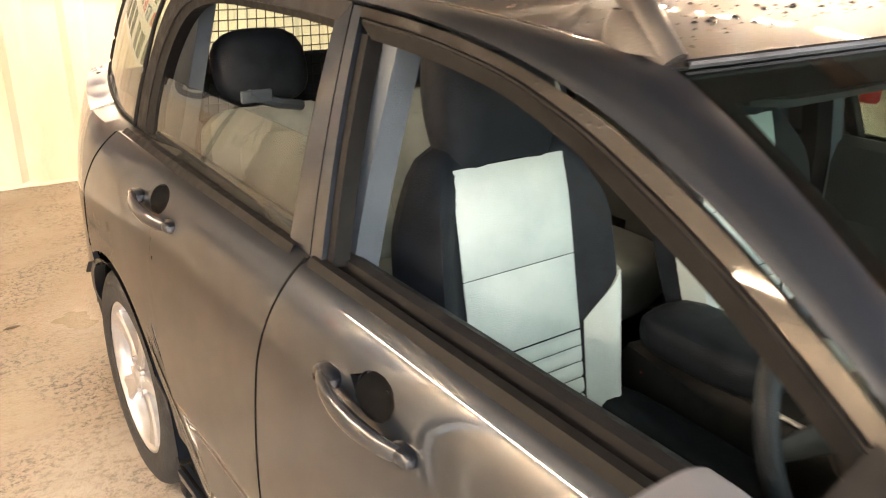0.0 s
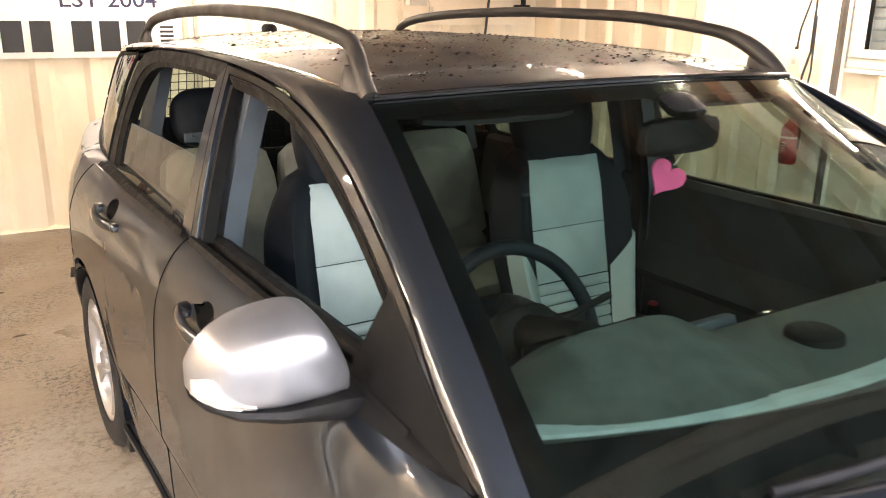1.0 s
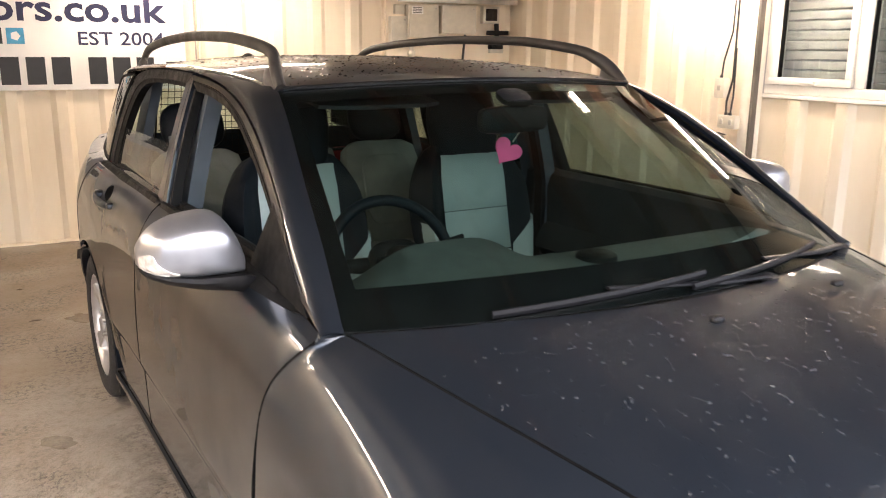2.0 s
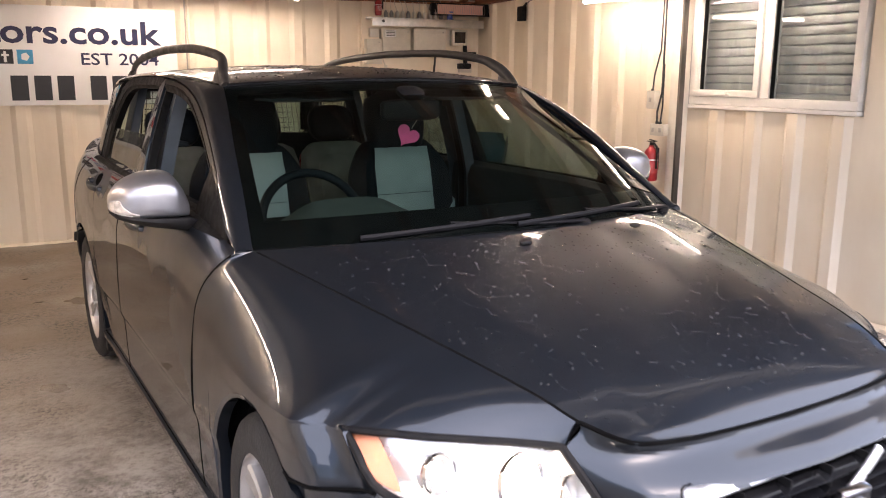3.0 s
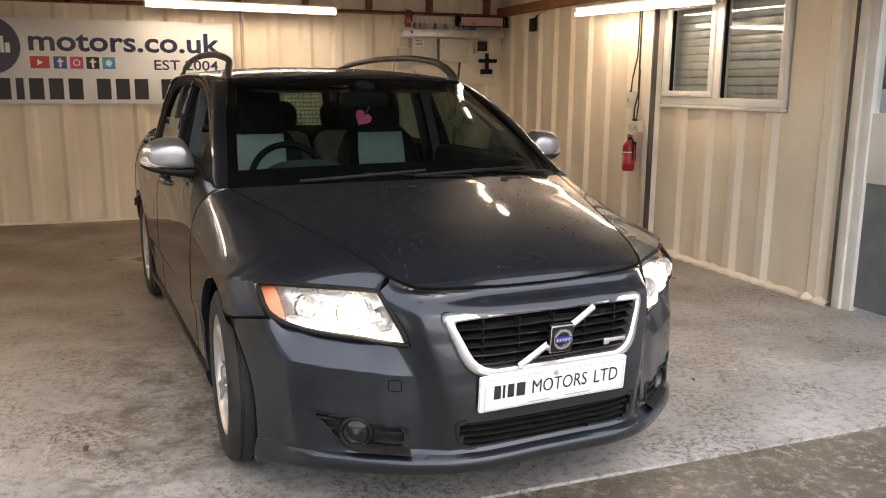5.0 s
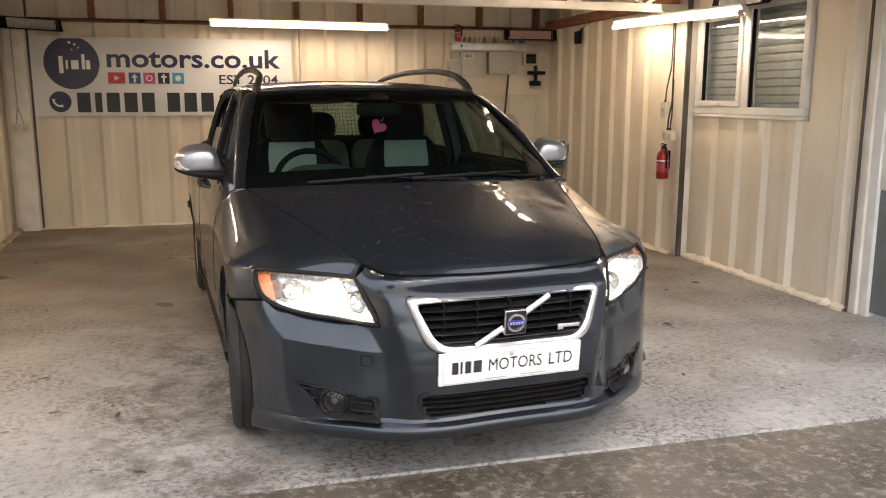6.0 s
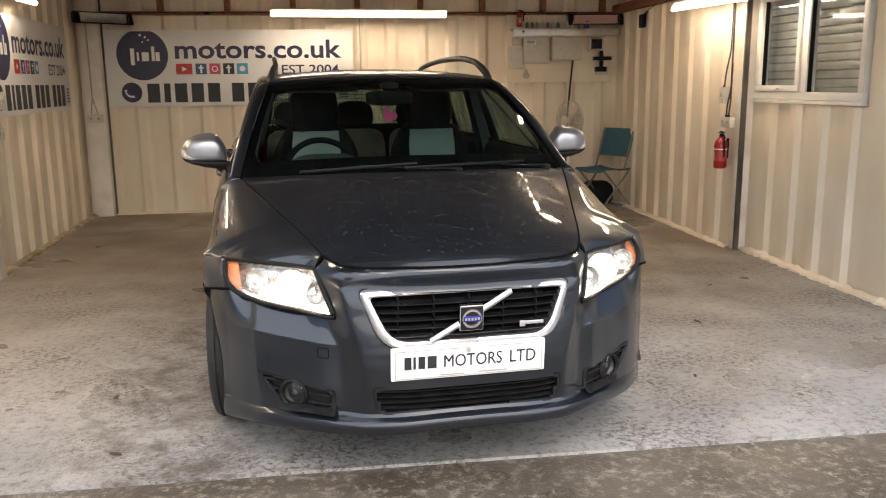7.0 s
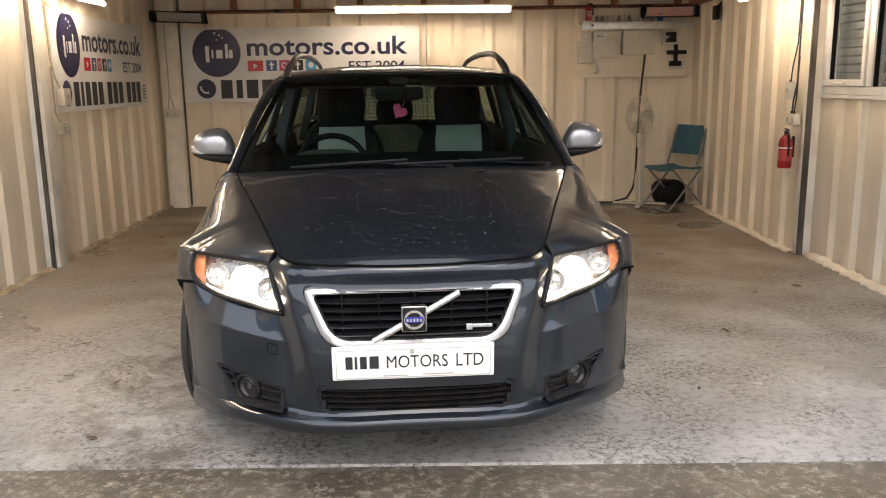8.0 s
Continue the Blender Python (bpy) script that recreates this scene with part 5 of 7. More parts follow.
gap_x, gap_s, gap_z = pchip([(0, 0), (0.86, 0.405), (0.93, 0.441), (1, 0.467)]), pchip([(0, 0.162), (0.5, 0.164), (0.86, 0.179), (0.93, 0.213), (1, 0.272)]), pchip([(0, 0.741), (0.5, 0.747), (0.86, 0.763), (1, 0.783)])
door_lines = [[on_side(float(door_front(z)), z) for z in np.linspace(0.22, 0.945, 30)], [on_side(float(door_mid(z)), z) for z in np.linspace(0.22, 1.0, 30)], [on_side(float(door_rear(z)), z) for z in np.linspace(0.66, 1.0, 20)],
              [on_side(s, 0.2225) for s in np.linspace(1.45, 3.20, 20)], [(p[-1][0], p[-1][1], p[-1][2] - 0.0025) for p, s in zip(aft, aft_s) if s < 0.69]]
hood_line = [(-(float(hood_x(s)) + 0.004), s, float(hood_z(s)) - 0.0035) for s in np.linspace(0.272, 1.25, 30)]
seam_line = [(-0.467, 0.274, 0.781), (-0.482, 0.279, 0.761), (-0.499, 0.283, 0.738)]
for line in door_lines + [hood_line, seam_line]:
    both_sides("gap_shade", tube(line, 0.0026 if line is seam_line else 0.0046, 6), DARK)
place("gap_shade", tube([(math.copysign(float(gap_x(abs(a))), a), float(gap_s(abs(a))) + 0.004, float(gap_z(abs(a))) - 0.001) for a in np.linspace(-1, 1, 70)], 0.0046, 6), DARK, car)


# bumper
def inside(x, z, poly):
    n, hit = len(poly), False
    for i in range(n):
        (x0, z0), (x1, z1) = poly[i], poly[(i + 1) % n]
        if (z0 > z) != (z1 > z) and x < (x1 - x0) * (z - z0) / (z1 - z0) + x0:
            hit = not hit
    return hit


def rounded(points, r, n=6):
    """A closed outline with its corners rounded; r may be one per corner."""
    out, k = [], len(points)
    radii = list(r) if hasattr(r, "__len__") else [r] * k
    for i in range(k):
        p, a, b = (Vector(points[j % k]) for j in (i, i - 1, i + 1))
        da, db = (a - p), (b - p)
        rr = min(radii[i], da.length * 0.45, db.length * 0.45)
        pa, pb = p + da.normalized() * rr, p + db.normalized() * rr
        out += [tuple((1 - t) ** 2 * pa + 2 * t * (1 - t) * p + t * t * pb) for t in np.linspace(0, 1, n)]
    return out


GRILLE = rounded([(-0.352, 0.684), (0.352, 0.684), (0.285, 0.510), (-0.285, 0.510)], 0.05)
INTAKE = rounded([(-0.330, 0.358), (0.330, 0.358), (0.312, 0.272), (-0.312, 0.272)], 0.03)
FOG = rounded([(0.448, 0.335), (0.690, 0.370), (0.722, 0.366), (0.640, 0.262), (0.60, 0.248), (0.452, 0.252)], 0.02)
FOG_HOLE = [(0.585 + (a - 0.585) * 0.90, 0.305 + (b - 0.305) * 0.80) for a, b in FOG]


def drop_holes(geo, polys):
    faces = [f for f in geo[1] if not any(all(inside(geo[0][i][0], geo[0][i][2], p) for i in f) for p in polys)]
    return geo[0], faces


CHEEK_X = np.linspace(0.5, 0.892, 120)
CHEEK_S = cheek(CHEEK_X)


def bumper_half(sign_):
    xs = np.concatenate([np.linspace(0, 0.32, 24), np.linspace(0.325, 0.50, 40), np.linspace(0.51, 0.76, 36), np.linspace(0.768, 0.892, 26)])
    rows = []
    for z0 in np.concatenate([np.linspace(0.195, 0.275, 16), np.linspace(0.282, 0.49, 34), np.linspace(0.494, 0.530, 10), np.linspace(0.537, 0.60, 9)]):
        row = []
        for x in xs:
            top = float(LAMP_LOW(np.clip(x, 0.44, 0.79))) - 0.008 if x < 0.79 else 0.636 - 0.034 * (float(cheek(x)) - 0.447) / 0.233
            top = top if x > 0.44 else 0.582
            z = z0 if z0 < 0.49 else 0.49 + (z0 - 0.49) * (top - 0.49) / 0.11
            edge_s = FRONT_AXLE - math.sqrt(max(FRONT_ARCH ** 2 - (z - 0.315) ** 2, 0.0)) if abs(z - 0.315) < FRONT_ARCH else 0.7
            x_now = min(x, float(np.interp(edge_s - 0.004, CHEEK_S, CHEEK_X)))
            s = min(float(nose(x_now, z)), edge_s)
            w = float(half_width(max(s, 0.54), z))
            lip = 0.003 * (1 - smooth(0.225, 0.27, z))
            row.append((sign_ * (min(x_now, w) + lip * smooth(0.6, 0.8, x)), s, z - 0.062 * (x / 0.886) ** 1.6 * (1 - smooth(0.21, 0.44, z))))
        rows.append(row)
    return grid(rows)


snout_edge = pchip([(0, 0.441), (0.38, 0.4675), (0.77, 0.497), (1, 0.4675)])
snout_rows = []
for w in np.linspace(0, 1, 30):
    row = []
    for a in np.concatenate([np.linspace(-1, -0.7, 26), np.linspace(-0.68, 0.68, 44), np.linspace(0.7, 1, 26)]):
        q = abs(a)
        zt, st, xt = float(gap_z(q)), float(gap_s(q)), float(gap_x(q))
        z = 0.582 + (zt - 0.582) * w
        k = float(smooth(0.74, 1.0, w))
        x = (q * float(snout_edge(w))) * (1 - k) + xt * k
        s = float(nose(x, min(z, 0.75)))
        s = s * (1 - k) + st * k
        row.append((math.copysign(x, a), s, z))
    snout_rows.append(row)
mirror_fog = [(-a, b) for a, b in FOG_HOLE]
bumper_geo = drop_holes(join(bumper_half(1), bumper_half(-1), grid(snout_rows)), [GRILLE, INTAKE, FOG_HOLE, mirror_fog])
bumper = place("front_bumper", skirted(bumper_geo, 0.02, sideways_from=0.49), PAINT, car, angle=20)


def band(outline, inner, steps):
    """A frame that follows the nose: steps are (blend from outline to inner, how far it stands proud)."""
    rows = []
    for k, out in steps:
        rows.append([(a0 + (a1 - a0) * k, float(nose(a0 + (a1 - a0) * k, b0 + (b1 - b0) * k)) - out, b0 + (b1 - b0) * k) for (a0, b0), (a1, b1) in zip(outline, inner)])
    return grid(rows, close_v=True)


# grille
GRILLE_OUT = rounded([(-0.372, 0.694), (0.372, 0.694), (0.298, 0.500), (-0.298, 0.500)], (0.035, 0.035, 0.075, 0.075))
GRILLE_IN = rounded([(-0.336, 0.672), (0.336, 0.672), (0.268, 0.526), (-0.268, 0.526)], (0.022, 0.022, 0.06, 0.06))
grille = place("grille", band(GRILLE_OUT, GRILLE_IN, [(0, -0.004), (0.06, 0.010), (0.3, 0.016), (0.7, 0.016), (0.95, 0.010), (1, -0.03)]), MATT_CHROME, car, "matt chrome grille surround")
# Dark band on the skin paints in the shaded gap round the surround.
place("surround_shade", band([(a * 1.012, 0.597 + (b - 0.597) * 1.035) for a, b in GRILLE_OUT], GRILLE_OUT, [(0, 0.0006), (0.5, 0.0010), (1, -0.004)]), DARK, grille, "dark band for the shade in the gap round the grille")
for i in range(5):
    z = 0.538 + i * 0.0262
    w = 0.270 + (z - 0.526) / 0.146 * 0.062
    rows = []
    for x in np.linspace(-w, w, 30):
        s = float(nose(x, z))
        rows.append([(x, s - 0.002, z), (x, s - 0.004, z + 0.005), (x, s + 0.030, z + 0.013), (x, s + 0.030, z + 0.003)])
    place("slat", grid(rows, close_v=True), GLOSS_BLACK, grille, "gloss black grille slat")
for i in range(5):
    x = -0.24 + 0.12 * i
    s = float(nose(x, 0.6))
    place("rib", box(x - 0.002, x + 0.002, s + 0.012, s + 0.04, 0.530, 0.668), BLACK_TRIM, grille)
# Near-black sheet stands in for the shade behind the slats.
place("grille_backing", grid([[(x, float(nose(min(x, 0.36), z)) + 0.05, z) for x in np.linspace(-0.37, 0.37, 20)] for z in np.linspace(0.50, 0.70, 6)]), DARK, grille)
bar = []
for t in np.linspace(0, 1, 12):
    x, z = -0.140 + 0.285 * t, 0.524 + 0.150 * t
    bar.append((x, float(nose(x, z)) - 0.010, z))
place("diagonal_bar", tube(bar, 0.0108, 8, (1.0, 0.8), up=(0, 1, 0)), MATT_CHROME, grille)
BADGE = pose(-0.006, 0.016, 0.604, 6, 0, 0)
place("badge", box(-0.042, 0.042, -0.012, 0.012, -0.046, 0.046, 0.008), CHROME, grille, "square chrome badge", m=BADGE)
place("badge_field", box(-0.037, 0.037, -0.0140, -0.0100, -0.041, 0.041, 0.004), GLOSS_BLACK, grille, m=BADGE)
ring = [[(math.cos(a) * r, -d, math.sin(a) * r) for a in np.linspace(0, 2 * math.pi, 40, endpoint=False)] for r, d in ((0.033, 0.0138), (0.033, 0.018), (0.025, 0.018), (0.025, 0.0138))]
place("badge_ring", grid(ring, close_v=True), CHROME, grille, m=BADGE)
place("badge_bar", box(-0.030, 0.030, -0.0195, -0.0145, -0.010, 0.010, 0.002), BADGE_BLUE, grille, "blue bar across the badge", m=BADGE)
place("badge_marks", stroke_marks(-0.025, 0.025, -0.005, 0.005, [1, 1, 1, 1, 1], -0.0203, 0.5), MATT_CHROME, grille, m=BADGE)
place("emblem", join(box(0.165, 0.185, 0.022, 0.027, 0.556, 0.577, 0.002), box(0.185, 0.250, 0.024, 0.030, 0.563, 0.575, 0.002)), MATT_CHROME, grille, "small chrome emblem bar")

# lower intake
intake = place("lower_intake", band(rounded([(-0.343, 0.369), (0.343, 0.369), (0.322, 0.264), (-0.322, 0.264)], 0.035), rounded([(-0.325, 0.356), (0.325, 0.356), (0.306, 0.276), (-0.306, 0.276)], 0.026), [(0, -0.003), (0.1, 0.002), (0.6, 0.001), (1, -0.05)]), BLACK_TRIM, car, "black lower air intake")
for i in range(4):
    z = 0.280 + i * 0.0205
    rows = [[(x, float(nose(x, z)) + 0.012, z), (x, float(nose(x, z)) + 0.010, z + 0.006), (x, float(nose(x, z)) + 0.035, z + 0.011), (x, float(nose(x, z)) + 0.035, z + 0.003)] for x in np.linspace(-0.322, 0.322, 30)]
    place("slat", grid(rows, close_v=True), BLACK_TRIM, intake)
# Shade inside the intake, put in as a near-black sheet.
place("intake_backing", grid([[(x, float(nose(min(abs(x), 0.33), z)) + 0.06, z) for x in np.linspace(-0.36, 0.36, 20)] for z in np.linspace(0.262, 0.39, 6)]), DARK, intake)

# fog lamps, each in a black slotted bezel
for sg in (-1, 1):
    big = [(sg * a, b) for a, b in FOG]
    small = [(sg * (0.585 + (a - 0.585) * 0.87), 0.305 + (b - 0.305) * 0.74) for a, b in FOG]
    fog = place("fog_lamp", band(big, small, [(0, -0.003), (0.06, 0.0015), (0.25, 0.003), (0.7, 0.001), (1, -0.018)]), BLACK_TRIM, car, "fog lamp in a black slotted bezel")
    place("fog_backing", grid([[(sg * x, float(nose(x, max(z, 0.28))) + 0.019, z) for x in np.linspace(0.44, 0.72, 16)] for z in np.linspace(0.240, 0.375, 6)]), BLACK_TRIM, fog)
    for i in range(3):
        z = 0.272 + 0.030 * i
        for x0, x1 in ((0.468, 0.540), (0.640, 0.665 + 0.016 * i)):
            place("slat", grid([[(sg * x, float(nose(x, z)) + 0.016, z), (sg * x, float(nose(x, z)) + 0.002, z + 0.004), (sg * x, float(nose(x, z)) + 0.003, z + 0.010), (sg * x, float(nose(x, z)) + 0.018, z + 0.012)] for x in np.linspace(x0, x1, 6)]), BLACK_TRIM, fog)
    c = Vector((sg * 0.590, float(nose(0.590, 0.305)) + 0.004, 0.300))
    turn = Matrix.Translation(c) @ Matrix.Rotation(radians(sg * 26), 4, "Z") @ Matrix.Rotation(radians(90), 4, "X")
    place("bezel", lathe([(0.056, -0.03), (0.053, 0.006), (0.047, 0.010), (0.041, 0.004), (0.039, -0.02)], 32, turn), BLACK_TRIM, fog)
    place("reflector", lathe([(0.039, -0.004), (0.030, -0.022), (0.015, -0.032), (0.001, -0.034)], 28, turn), DULL_STEEL, fog, "dull fog lamp reflector")
    place("bulb_shield", lathe([(0.001, -0.006), (0.010, -0.008), (0.012, -0.02), (0.012, -0.03)], 16, turn), DULL_STEEL, fog)
    place("lens", lathe([(0.040, 0.0), (0.030, 0.005), (0.015, 0.008), (0.001, 0.009)], 28, turn), LENS, fog)
tow = rounded([(-0.468, 0.482), (-0.506, 0.482), (-0.506, 0.444), (-0.468, 0.444)], 0.008)
tow_in = [(-0.487 + (a + 0.487) * 0.86, 0.463 + (b - 0.463) * 0.86) for a, b in tow]
tow_cover = place("tow_cover", grid([[(x, float(nose(x, z)) - 0.0012, z) for x in np.linspace(-0.503, -0.471, 6)] for z in np.linspace(0.447, 0.479, 6)]), PAINT, car)
# Dark band draws the shaded gap round the cover.
place("gap_shade", band(tow, tow_in, [(0, 0.0004), (0.5, 0.0008), (1, 0.0004)]), DARK, tow_cover)

# number plate with its holder
number_plate = thing("show_plate", "white dealer show plate with black lettering on the bumper", "plate", m=CAR @ pose(-0.010, 0.026, 0.452, 5, 0, 0))
place("holder", box(-0.266, 0.266, -0.002, 0.012, -0.058, 0.058, 0.005), PLATE_WHITE, number_plate)
place("sheet", box(-0.257, 0.257, -0.006, 0.0, -0.0535, 0.0535, 0.002), PLATE_WHITE, number_plate)
yy = -0.0085
place("edge_line", join(slab(-0.253, 0.253, 0.048, 0.050, yy), slab(-0.253, 0.253, -0.050, -0.048, yy), slab(-0.253, -0.251, -0.050, 0.050, yy), slab(0.251, 0.253, -0.050, 0.050, yy)), CONDUIT, number_plate)
for x0, x1 in ((-0.222, -0.199), (-0.192, -0.184), (-0.175, -0.153), (-0.144, -0.114)):
    place("name_bar", slab(x0, x1, -0.016, 0.028, yy), INK, number_plate)
letters(number_plate, "MOTORS", 0.044, 0.200, (-0.088, yy, -0.016), INK)
letters(number_plate, "LTD", 0.044, 0.090, (0.140, yy, -0.016), INK)
for x0, x1, z0 in ((-0.10, -0.02, -0.045), (0.03, 0.13, -0.043)):
    place("small_print", slab(x0, x1, z0, z0 + 0.004, yy), CONDUIT, number_plate)
place("fixing_screw", tube([(-0.005, -0.010, 0.040), (-0.005, 0.0, 0.040)], 0.008, 10), CONDUIT, number_plate)


# headlamps
def lamp_grid(inset=0.0, back=0.0, n=34, k=14, u0=0.0, u1=1.0):
    rows = []
    for u in np.linspace(u0, u1, n):
        xb, xt = 0.444 + (0.812 - 0.444) * u, 0.500 + (0.815 - 0.500) * u
        row = []
        for v in np.linspace(0, 1, k):
            x = xb * (1 - v) + xt * v
            zl, zt = float(LAMP_LOW(x)) + inset, float(LAMP_TOP(x)) - inset
            row.append((-x, lamp_face(x, v) + back, zl * (1 - v) + zt * v))
        rows.append(row)
    return rows


def lamp_parts(sg):
    fix = (lambda g: g) if sg < 0 else flip_x
    lamp = place("headlamp", fix(grid(lamp_grid())), LENS, car, "lit headlamp under a clear lens")
    G = lamp_grid()
    rim = [p[0] for p in G] + list(G[-1])[1:] + [p[-1] for p in reversed(G)][1:] + list(reversed(G[0]))[1:]
    place("gasket", fix(tube(rim + rim[1:2], 0.0085, 8)), BLACK_TRIM, lamp, "black rubber gasket")
    back = np.array(lamp_grid(0.0, 0.0))
    back[..., 1] += 0.075
    back[..., 2] = 0.665 + (back[..., 2] - 0.665) * 0.95
    place("lamp_bowl", fix(grid(back)), SATIN_REFLECTOR, lamp, "bright lamp bowl")
    walls = [[tuple(p), (p[0], p[1] + 0.075, 0.665 + (p[2] - 0.665) * 0.95)] for p in rim]
    place("lamp_surround", fix(grid(walls, close_u=True)), SATIN_REFLECTOR, lamp)
    place("side_marker", fix(grid(np.array(lamp_grid(0.012, 0.020, 8, 8, 0.84, 0.97)))), AMBER, lamp, "amber turn lamp")
    for x, z, r, bulb in ((0.585, 0.668, 0.052, LAMP_ON), (0.705, 0.676, 0.036, SATIN_REFLECTOR), (0.505, 0.652, 0.036, SATIN_REFLECTOR)):
        c = Vector((-x, float(cheek(x)) + 0.084, z))
        turn = Matrix.Translation(c) @ Matrix.Rotation(radians(12), 4, "Z") @ Matrix.Rotation(radians(78), 4, "X")
        place("reflector", fix(lathe([(r, 0.034), (r * 0.98, 0.02), (r * 0.7, 0.0), (r * 0.3, -0.012), (0.001, -0.014)], 28, turn)), SATIN_REFLECTOR, lamp)
        place("reflector_ring", fix(lathe([(r * 1.0, 0.032), (r * 1.10, 0.038), (r * 1.12, 0.030)], 28, turn)), CHROME, lamp)
        place("bulb", fix(lathe([(0.001, 0.026), (r * 0.5, 0.022), (r * 0.85, 0.014), (r * 0.97, 0.006)], 20, turn)), bulb, lamp, "lit bulb" if bulb is LAMP_ON else "")
    base = np.array(lamp_grid(0.0, 0.022, 24, 3, 0.04, 0.80))
    base[:, :, 2] = base[:, :1, 2] + np.array([0.006, 0.014, 0.022])[None, :]
    base[:, 1:, 1] = base[:, :1, 1]
    # Reflector strip given the bulb's glow so that it looks lit.
    place("glowing_reflector_strip", fix(grid(base)), LAMP_ON, lamp, "lower reflector strip of the lamp, made to glow")
    return lamp


lamp_parts(-1)
lamp_parts(1)

# roof, windscreen and pillars
edge_pts = [(1.268, 0.765, 0.957), (1.45, 0.727, 1.080), (1.62, 0.695, 1.186), (1.80, 0.656, 1.288), (1.92, 0.630, 1.343), (2.01, 0.614, 1.374), (2.2, 0.614, 1.397), (2.5, 0.618, 1.413), (2.9, 0.618, 1.420), (3.3, 0.600, 1.413), (3.7, 0.578, 1.393), (4.05, 0.552, 1.362), (4.28, 0.532, 1.330)]
edge_x, edge_z = pchip([(a, b) for a, b, c in edge_pts]), pchip([(a, c) for a, b, c in edge_pts])
roof_mid = pchip([(1.90, 1.396), (2.1, 1.424), (2.4, 1.444), (2.8, 1.453), (3.3, 1.448), (3.8, 1.425), (4.28, 1.378)])
rows = []
for a in np.linspace(-1, 1, 41):
    row = []
    for b in np.linspace(0, 1, 50):
        s0 = 1.905 + 0.098 * a * a
        s = s0 + (4.28 - s0) * b
        x = a * (float(edge_x(s)) - 0.001)
        z = float(edge_z(s)) + (float(roof_mid(s)) - float(edge_z(s))) * (1 - abs(a) ** 2.3)
        row.append((x, s, z))
    rows.append(row)
place("roof", skirted(grid(rows), 0.012), PAINT_MUDDY, car)


def screen_point(a, b, push=0.0):
    """On the windscreen: a across from -1 to 1, b up from 0 to 1."""
    s0, z0, x0 = 1.062 + 0.208 * a * a, 0.984 - 0.026 * a * a, 0.762
    s1, z1, x1 = 1.898 + 0.098 * a * a, 1.395 - 0.022 * a * a, 0.611
    edge_s = s0 + (s1 - s0) * b
    bow = 0.030 * math.sin(math.pi * b) * (0.4 + 0.6 * (1 - a * a)) + push
    x = (x0 + (x1 - x0) * (b ** 1.12)) * a
    return (x, edge_s - bow * 0.45, z0 + (z1 - z0) * b + bow * 0.89)


windscreen = place("windscreen", grid([[screen_point(a, b) for b in np.linspace(0, 1, 26)] for a in np.linspace(-1, 1, 40)]), GLASS, car, "clear windscreen with a black printed border")
def frit_strip(fa, n=60):
    return grid([[screen_point(*fa(t, k), push=-0.004) for k in np.linspace(0, 1, 4)] for t in np.linspace(0, 1, n)])
place("frit_border", join(frit_strip(lambda t, k: (-1 + 2 * t, 0.0 + 0.13 * k)), frit_strip(lambda t, k: (-1 + 2 * t, 1 - 0.075 * k)),
      frit_strip(lambda t, k: (-1 + 0.055 * k, 0.13 + 0.795 * t)), frit_strip(lambda t, k: (1 - 0.055 * k, 0.13 + 0.795 * t))), GLOSS_BLACK, windscreen, "black border printed on the glass")
place("top_seal", tube([screen_point(a, 1.0, push=0.004) for a in np.linspace(-0.985, 0.985, 40)], 0.006, 8), GLOSS_BLACK, windscreen, "glossy rubber seal at the top of the windscreen")
place("mirror_base", moved(soft_box(0, 0, 0, 0.10, 0.03, 0.07, 4, 8, 14), Matrix.Translation((0.0, 1.80, 1.352)) @ Matrix.Rotation(radians(-62), 4, "X")), BLACK_TRIM, windscreen)

# near-black sheets for the shade under the panels, and the wheel housings
inner = []
for s in np.linspace(0.64, 4.36, 60):
    w = float(half_width(max(s, 0.6), 0.6)) - 0.045
    in_arch = min(abs(s - FRONT_AXLE), abs(s - REAR_AXLE)) < 0.375
    wl = 0.60 if in_arch else w
    top = min(float(belt(max(s, 1.25))) - 0.03, 0.93) if s > 1.25 else float(hood_z(s)) - 0.075
    inner.append([(-wl, s, 0.16), (-wl, s, 0.50), (-w, s, 0.70), (-w + 0.03, s, top - 0.06)])
under = grid(inner)
place("inner_body_shade", join(under, flip_x(under), grid([[(-0.83, s, 0.17), (0.83, s, 0.17)] for s in (1.28, 3.15)]), grid([[(-0.60, s, 0.17), (0.60, s, 0.17)] for s in (0.25, 1.28)]), grid([[(-0.60, s, 0.2), (0.60, s, 0.2)] for s in (3.15, 4.35)])), DARK, car)
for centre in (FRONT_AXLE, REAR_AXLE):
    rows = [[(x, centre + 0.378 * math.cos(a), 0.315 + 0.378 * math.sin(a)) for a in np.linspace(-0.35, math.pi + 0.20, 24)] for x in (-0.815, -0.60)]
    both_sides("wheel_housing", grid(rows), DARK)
    lip_rows = []
    for a in np.linspace(-0.25, math.pi + (0.06 if centre == FRONT_AXLE else 0.25), 40):
        radius = FRONT_ARCH if centre == FRONT_AXLE else ARCH
        s, z = centre + radius * math.cos(a), 0.315 + radius * math.sin(a)
        w = float(half_width(s, max(z, 0.2)))
        s2, z2 = centre + (radius - 0.012) * math.cos(a), 0.315 + (radius - 0.012) * math.sin(a)
        if centre == FRONT_AXLE and s < 0.64:
            w = min(w, float(np.interp(s, CHEEK_S, CHEEK_X)))
        lip_rows.append([(-w - 0.001, s, z), (-w + 0.004, s2, z2), (-w + 0.035, s2, z2)])
    both_sides("arch_lip", grid(lip_rows), PAINT)

